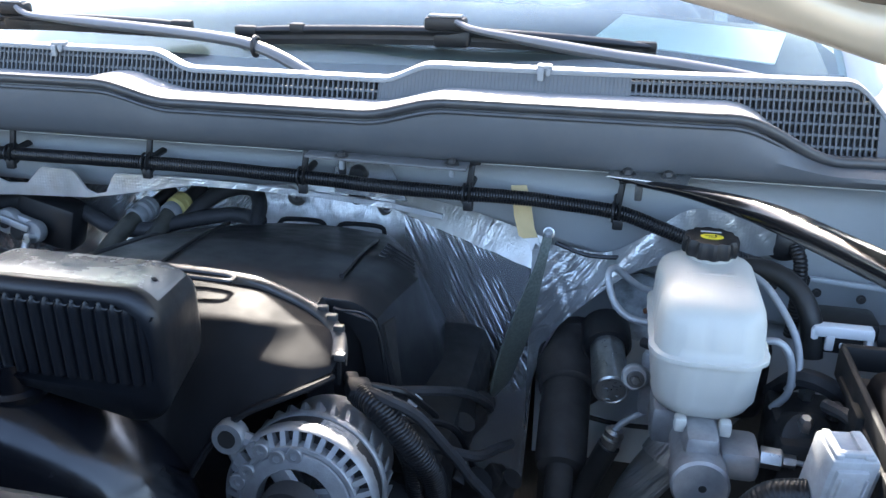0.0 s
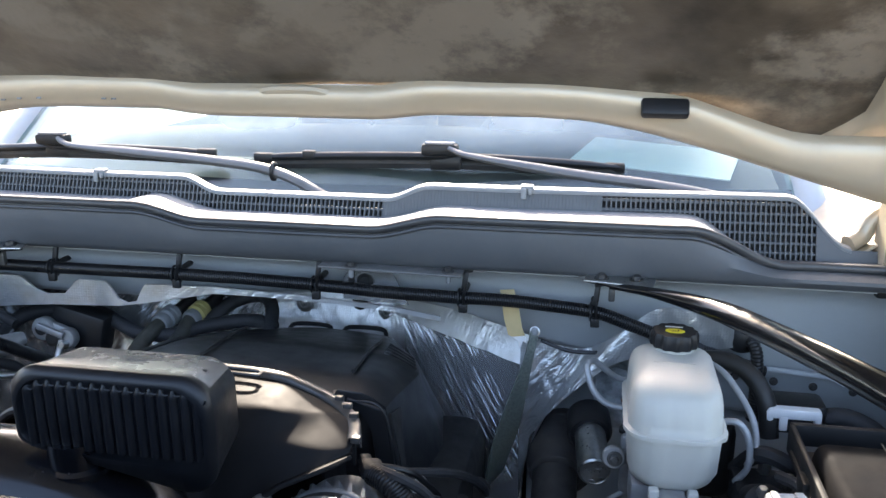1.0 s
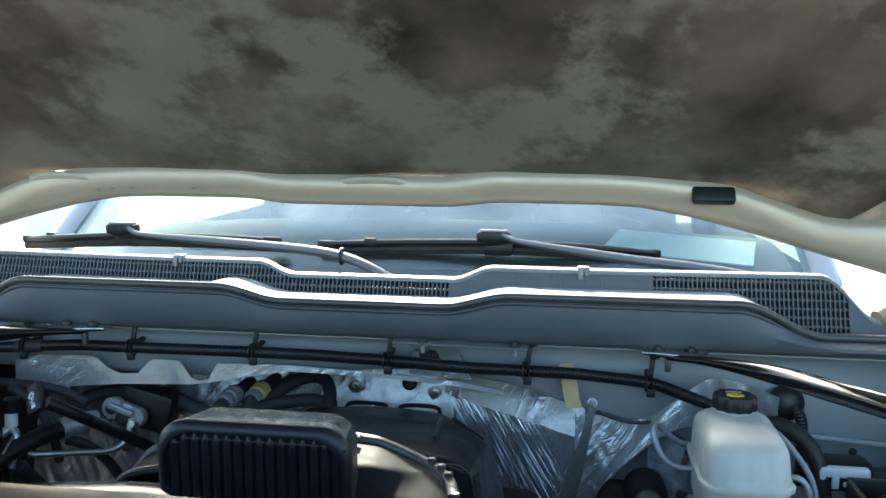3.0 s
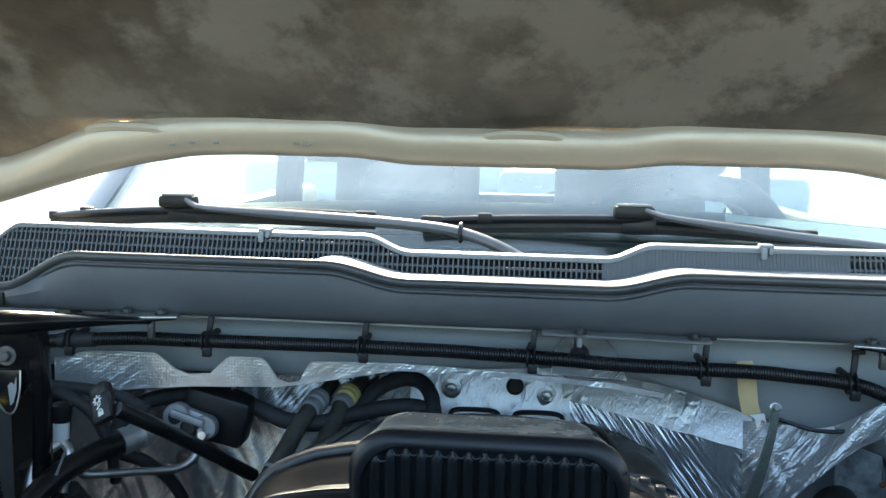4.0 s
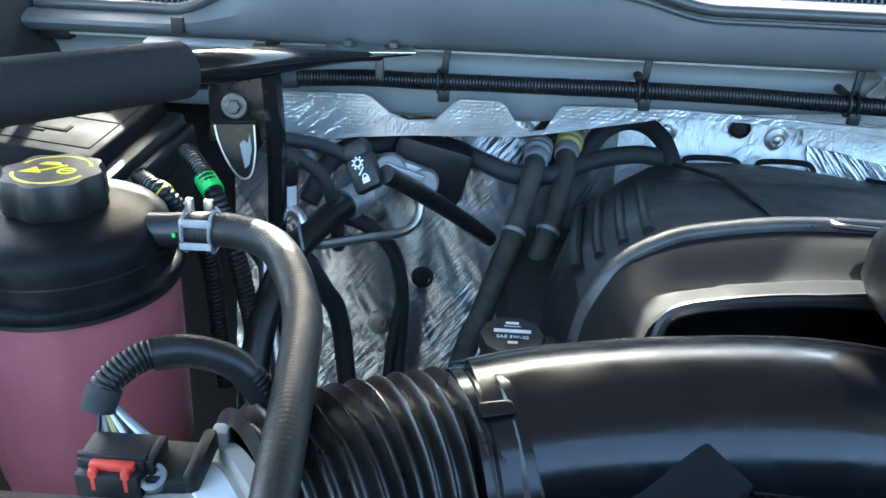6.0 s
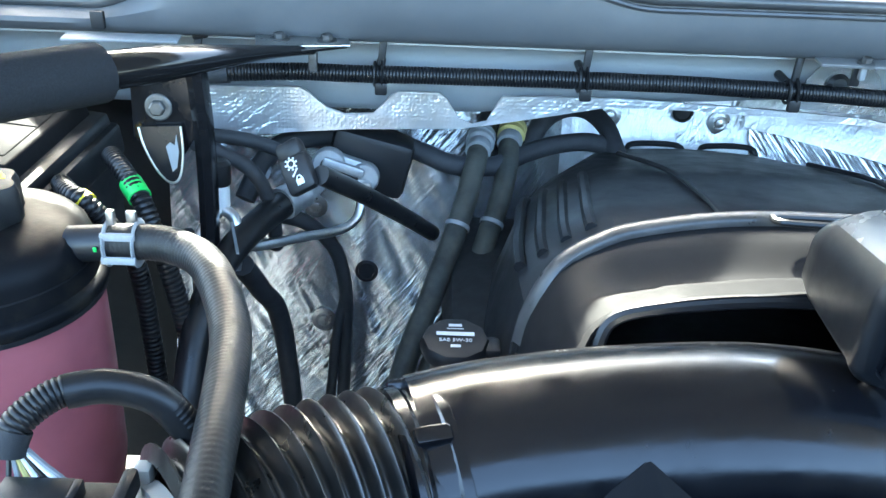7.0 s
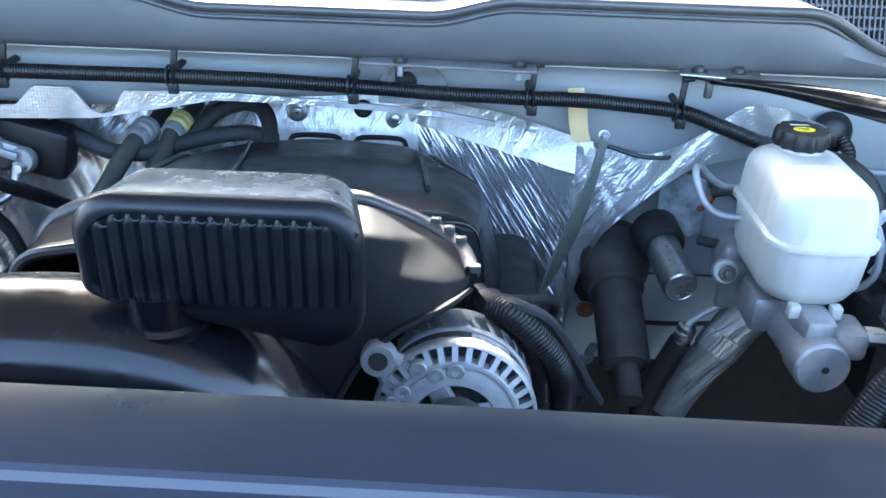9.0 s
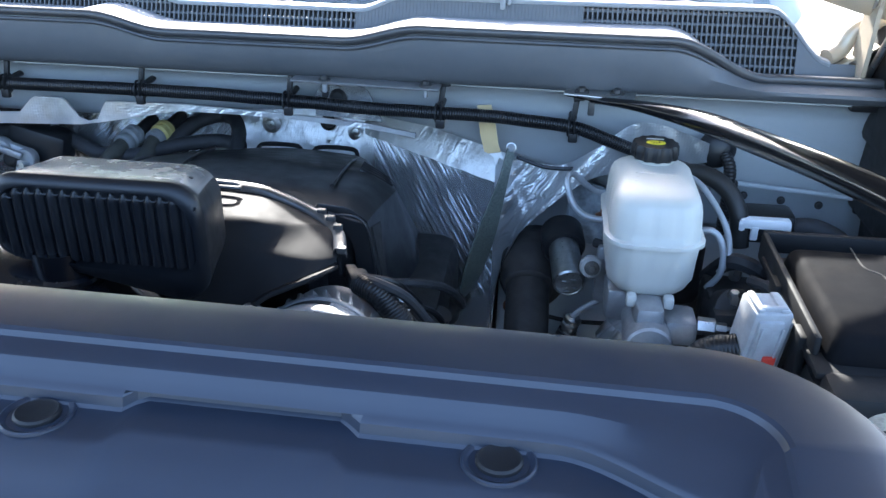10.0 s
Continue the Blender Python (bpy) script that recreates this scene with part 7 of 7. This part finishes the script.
bm = merged(sweep(ring, 0.0009, 6, 0.002), *rays, slash, rbox((0.002, -0.0088, 0.0074), (0.0075, 0.0055, 0.0006), 0), shackle)
bm.transform(PR)
part("symbols", bm, M_PRINT, cap_, "white sun and lock symbols")
part("rod", sweep([(-0.450, 0.965, 1.128), (-0.42, 1.01, 1.092), (-0.38, 1.08, 1.035), (-0.345, 1.15, 0.978)], 0.0095, 12, 0.01), M_LOOM, cap_, "straight black tether rod")
ahose = thing("ac_hose", (-0.5, 1.0, 1.0), "black printed rubber hose with a crimped aluminium end", "hose")
part("fitting", lathe([(0.010, -0.03), (0.013, -0.02), (0.016, 0), (0.0185, 0.004), (0.017, 0.010), (0.0185, 0.014), (0.017, 0.020), (0.0185, 0.024), (0.0185, 0.034)], (-0.490, 1.118, 1.042), (-0.55, -0.8, -0.12), 20), M_ALU, ahose)
part("hose", sweep([(-0.506, 1.095, 1.038), (-0.53, 1.04, 1.035), (-0.552, 0.98, 1.02), (-0.565, 0.92, 0.98), (-0.565, 0.87, 0.92), (-0.555, 0.83, 0.82)], 0.0148, 16, 0.01), M_LOOM, ahose)
part("print", rbox((-0.541, 0.998, 1.0425), (0.003, 0.05, 0.001), 0, rot=(12, 20, 22)), M_GREY, ahose)
liq = thing("ac_liquid_line", (-0.55, 1.0, 0.9), "forked aluminium pipe with a pale fitting and black cap", "pipe")
part("pipe", sweep([(-0.563, 1.038, 1.055), (-0.572, 1.02, 1.048), (-0.578, 1.0, 1.03), (-0.572, 0.97, 0.99), (-0.552, 0.92, 0.93), (-0.53, 0.86, 0.86), (-0.52, 0.82, 0.74)], 0.0068, 12, 0.006), M_TUBE, liq)
part("branch", sweep([(-0.562, 1.038, 1.055), (-0.548, 1.03, 1.05), (-0.543, 1.02, 1.03), (-0.546, 1.01, 1.0)], 0.006, 12, 0.005), M_TUBE, liq)
part("fitting", lathe([(0.010, 0), (0.010, 0.022), (0.008, 0.024)], (-0.563, 1.040, 1.058), (0.0, 0.1, 1), 16), M_WHITE, liq, "pale fitting")
part("cap", lathe([(0.011, 0), (0.0125, 0.002), (0.0125, 0.022), (0.009, 0.026)], (-0.563, 1.042, 1.080), (0.0, 0.1, 1), 16), M_BLACK, liq)

for k, (pts, lab) in enumerate((([(-0.283, 1.30, 1.050), (-0.289, 1.262, 1.044), (-0.296, 1.22, 1.030), (-0.315, 1.15, 0.99), (-0.345, 1.08, 0.93), (-0.375, 1.02, 0.86), (-0.39, 0.97, 0.76)], "grey collar"), ([(-0.240, 1.33, 1.052), (-0.247, 1.295, 1.044), (-0.252, 1.25, 1.022), (-0.272, 1.18, 0.98), (-0.305, 1.11, 0.92), (-0.345, 1.04, 0.85), (-0.37, 0.99, 0.76)], "dull yellow collar"))):
    h = thing("heater_hose", pts[1], f"worn black heater hose with a {lab}", "hose", "heater hoses")
    part("hose", sweep(pts[1:], 0.0135, 16, 0.01, wander=0.002), M_HEATER, h)
    d = (V(pts[1]) - V(pts[0])).normalized()
    part("collar", lathe([(0.015, 0), (0.0185, 0.003), (0.0185, 0.012), (0.016, 0.014), (0.0185, 0.016), (0.0185, 0.024), (0.015, 0.027)], V(pts[0]) + d * 0.006, d, 20), (M_GREY, M_DULLYELLOW)[k], h, lab)
    part("coupling", lathe([(0.0155, 0), (0.0165, 0.004), (0.0165, 0.014), (0.0155, 0.016)], V(pts[0]) + d * 0.034, d, 20), M_GREY, h, "translucent grey coupling")
    part("stub", lathe([(0.011, -0.05), (0.011, 0.01)], V(pts[0]), d, 16), M_DARK, h)
    part("paint_band", sweep([V(pts[3]) + V((0, 0, 0.0005)), V(pts[3]).lerp(V(pts[4]), 0.05)], 0.0152, 14, 0.002), M_GREY, h)

har = thing("firewall_harness", (-0.4, 1.25, 1.05), "black taped wiring harness behind the heater hoses", "wiring")
part("conduit", sweep([(-0.57, 1.18, 1.0), (-0.553, 1.21, 1.035), (-0.53, 1.235, 1.052), (-0.47, 1.25, 1.058), (-0.409, 1.254, 1.056), (-0.36, 1.245, 1.042), (-0.318, 1.235, 1.03), (-0.27, 1.25, 1.025), (-0.22, 1.29, 1.03), (-0.15, 1.32, 1.035), (-0.10, 1.305, 1.03)], 0.0125, 12, 0.008, wander=0.0015), M_TAPE, har)
part("loop", sweep([(-0.225, 1.30, 1.03), (-0.20, 1.34, 1.055), (-0.165, 1.37, 1.064), (-0.135, 1.365, 1.062), (-0.115, 1.335, 1.05), (-0.108, 1.305, 1.035), (-0.10, 1.28, 1.02)], 0.0125, 12, 0.008), M_TAPE, har)
part("strap", sweep([(-0.409, 1.254 + 0.014 * math.cos(a), 1.056 + 0.014 * math.sin(a)) for a in (2 * math.pi * k / 12 for k in range(13))], 0.004, 6, 0.004, flat=0.4, up=(1, 0, 0)), M_GREY, har, "pale strap")
part("strap", sweep([(-0.557 + 0.012 * math.cos(a), 1.205 + 0.008 * math.sin(a), 1.028 + 0.010 * math.sin(a)) for a in (2 * math.pi * k / 12 for k in range(13))], 0.004, 6, 0.004), M_GREY, har)

# ---- radiator cover across the front ----
rad = thing("radiator_cover", (0, 0.2, 1.18), "long dark grey plastic radiator cover with moulded pockets", "radiator cover")
# distance inside the outer edge, height, and how far the line jogs to the rear between the pins
PROFILE = [(0.004, 1.160, 0), (0.0, 1.200, 0), (0.0, 1.238, 0), (0.0015, 1.262, 0), (0.009, 1.2790, 0), (0.021, 1.2885, 0), (0.037, 1.2915, 0), (0.066, 1.2910, 0), (0.0685, 1.2898, 0), (0.0705, 1.2872, 0), (0.0735, 1.2862, 0), (0.0800, 1.2852, 0), (0.0825, 1.2840, 0), (0.0860, 1.2800, 0),
           (0.0885, 1.2772, 0), (0.0905, 1.2756, 0), (0.0925, 1.2746, 0.007), (0.0938, 1.2734, 0.009), (0.0950, 1.2682, 0.009), (0.0968, 1.2668, 0.009), (0.1190, 1.2680, 0.009), (0.1210, 1.2677, 0.009), (0.1235, 1.2668, 0.009), (0.140, 1.2580, 0.006), (0.165, 1.2450, 0)]


def dense(hx, hy, r):
    """A rounded rectangle with extra points along its two long sides."""
    q = rounded(hx, hy, r, 14)
    out = []
    for k, (u, v) in enumerate(q):
        out.append((u, v))
        if k in (29, 59):
            u2, v2 = q[(k + 1) % 60]
            out += [(u + (u2 - u) * f, v + (v2 - v) * f) for f in xs(0, 1, 180)[1:-1]]
    return out


def jog(x):
    a = abs(x)
    return sm(0.212, 0.222, a) * sm(0.332, 0.322, a)


def cover_ring(d, z, j):
    """One line round the cover, d metres inside its outer edge; the inner lines bend towards the front at the ends."""
    dx = d if d < 0.09 else 0.09 + (d - 0.09) * 0.3
    k = min(1.0, max(0.0, (d - 0.078) / 0.012))
    low = min(z, 1.240)
    out = []
    for u, v in dense(0.594 - dx, 0.196 - d, max(0.10 - d, 0.012)):
        y = 0.178 + v - 0.012 * u
        if v > 0:
            y += j * jog(u) - 0.012 * u * u - 0.034 * k * sm(0.425, 0.505, abs(u))
        out.append(V((u, y, low + (z - low) * sm(0.10, 0.16, 0.176 + v) + 0.0016 * (jog(u) if j > 0.007 and v > 0 else 0))))
    return out


rings = [cover_ring(*p) for p in PROFILE]
rings.append([V((u, 0.180 + v, 1.2400)) for u, v in dense(0.42, 0.008, 0.008)])
part("moulding", skin(rings, closed=True), M_COVER, rad, angle=17)
for x in (-0.400, -0.174, 0.174, 0.400):
    c, n = (x, 0.2655 - 0.012 * x * x, 1.2672), (0, 0.03, 1)
    part("pocket", lathe([(0.0180, 0.0), (0.0178, 0.0012), (0.0168, 0.0018), (0.0150, 0.0012), (0.0142, 0.0002)], c, n, 36), M_COVER, rad)
    part("push_pin", lathe([(0.0112, 0), (0.0112, 0.0020), (0.0100, 0.0030), (0.0085, 0.0022)], c, n, 28), M_BLACK, rad, "black push pin")

# ---- parked around ----
def parked_car(x, y, length, turn, tall, paint):
    c = thing("parked_car", (x, y, 0), "pale parked vehicle beyond the truck in the sun", "car", "parked cars")
    m = pose(x, y, 0, 0, 0, turn)
    for name, c0, size, bv, mt in (("body", (0, 0, 0.62), (1.8, length, 0.72), 0.16, paint), ("cabin", (0, 0.1, 0.62 + 0.36 + tall / 2), (1.55, length * 0.55, tall), 0.18, M_DARK), ("roof", (0, 0.1, 0.98 + tall), (1.4, length * 0.45, 0.06), 0.03, paint)):
        bm = rbox(c0, size, bv, 3, taper=0.88 if name == "cabin" else 1)
        bm.transform(m)
        part(name, bm, mt, c)
    for sx in (-0.85, 0.85):
        for sy in (-0.3, 0.3):
            bm = lathe([(0.20, 0), (0.34, 0.01), (0.34, 0.19), (0.2, 0.2)], (sx - 0.1, sy * length, 0.34), (1, 0, 0), 24)
            bm.transform(m)
            part("wheel", bm, M_DARK, c)


parked_car(-4.2, 3.5, 4.6, 12, 0.55, M_CAR)
parked_car(-7.5, 9.0, 4.8, 80, 0.75, M_WHITE)
parked_car(2.0, 14.0, 4.6, 85, 0.55, M_CAR)
parked_car(-2.6, 16.0, 4.8, 88, 0.7, M_WHITE)
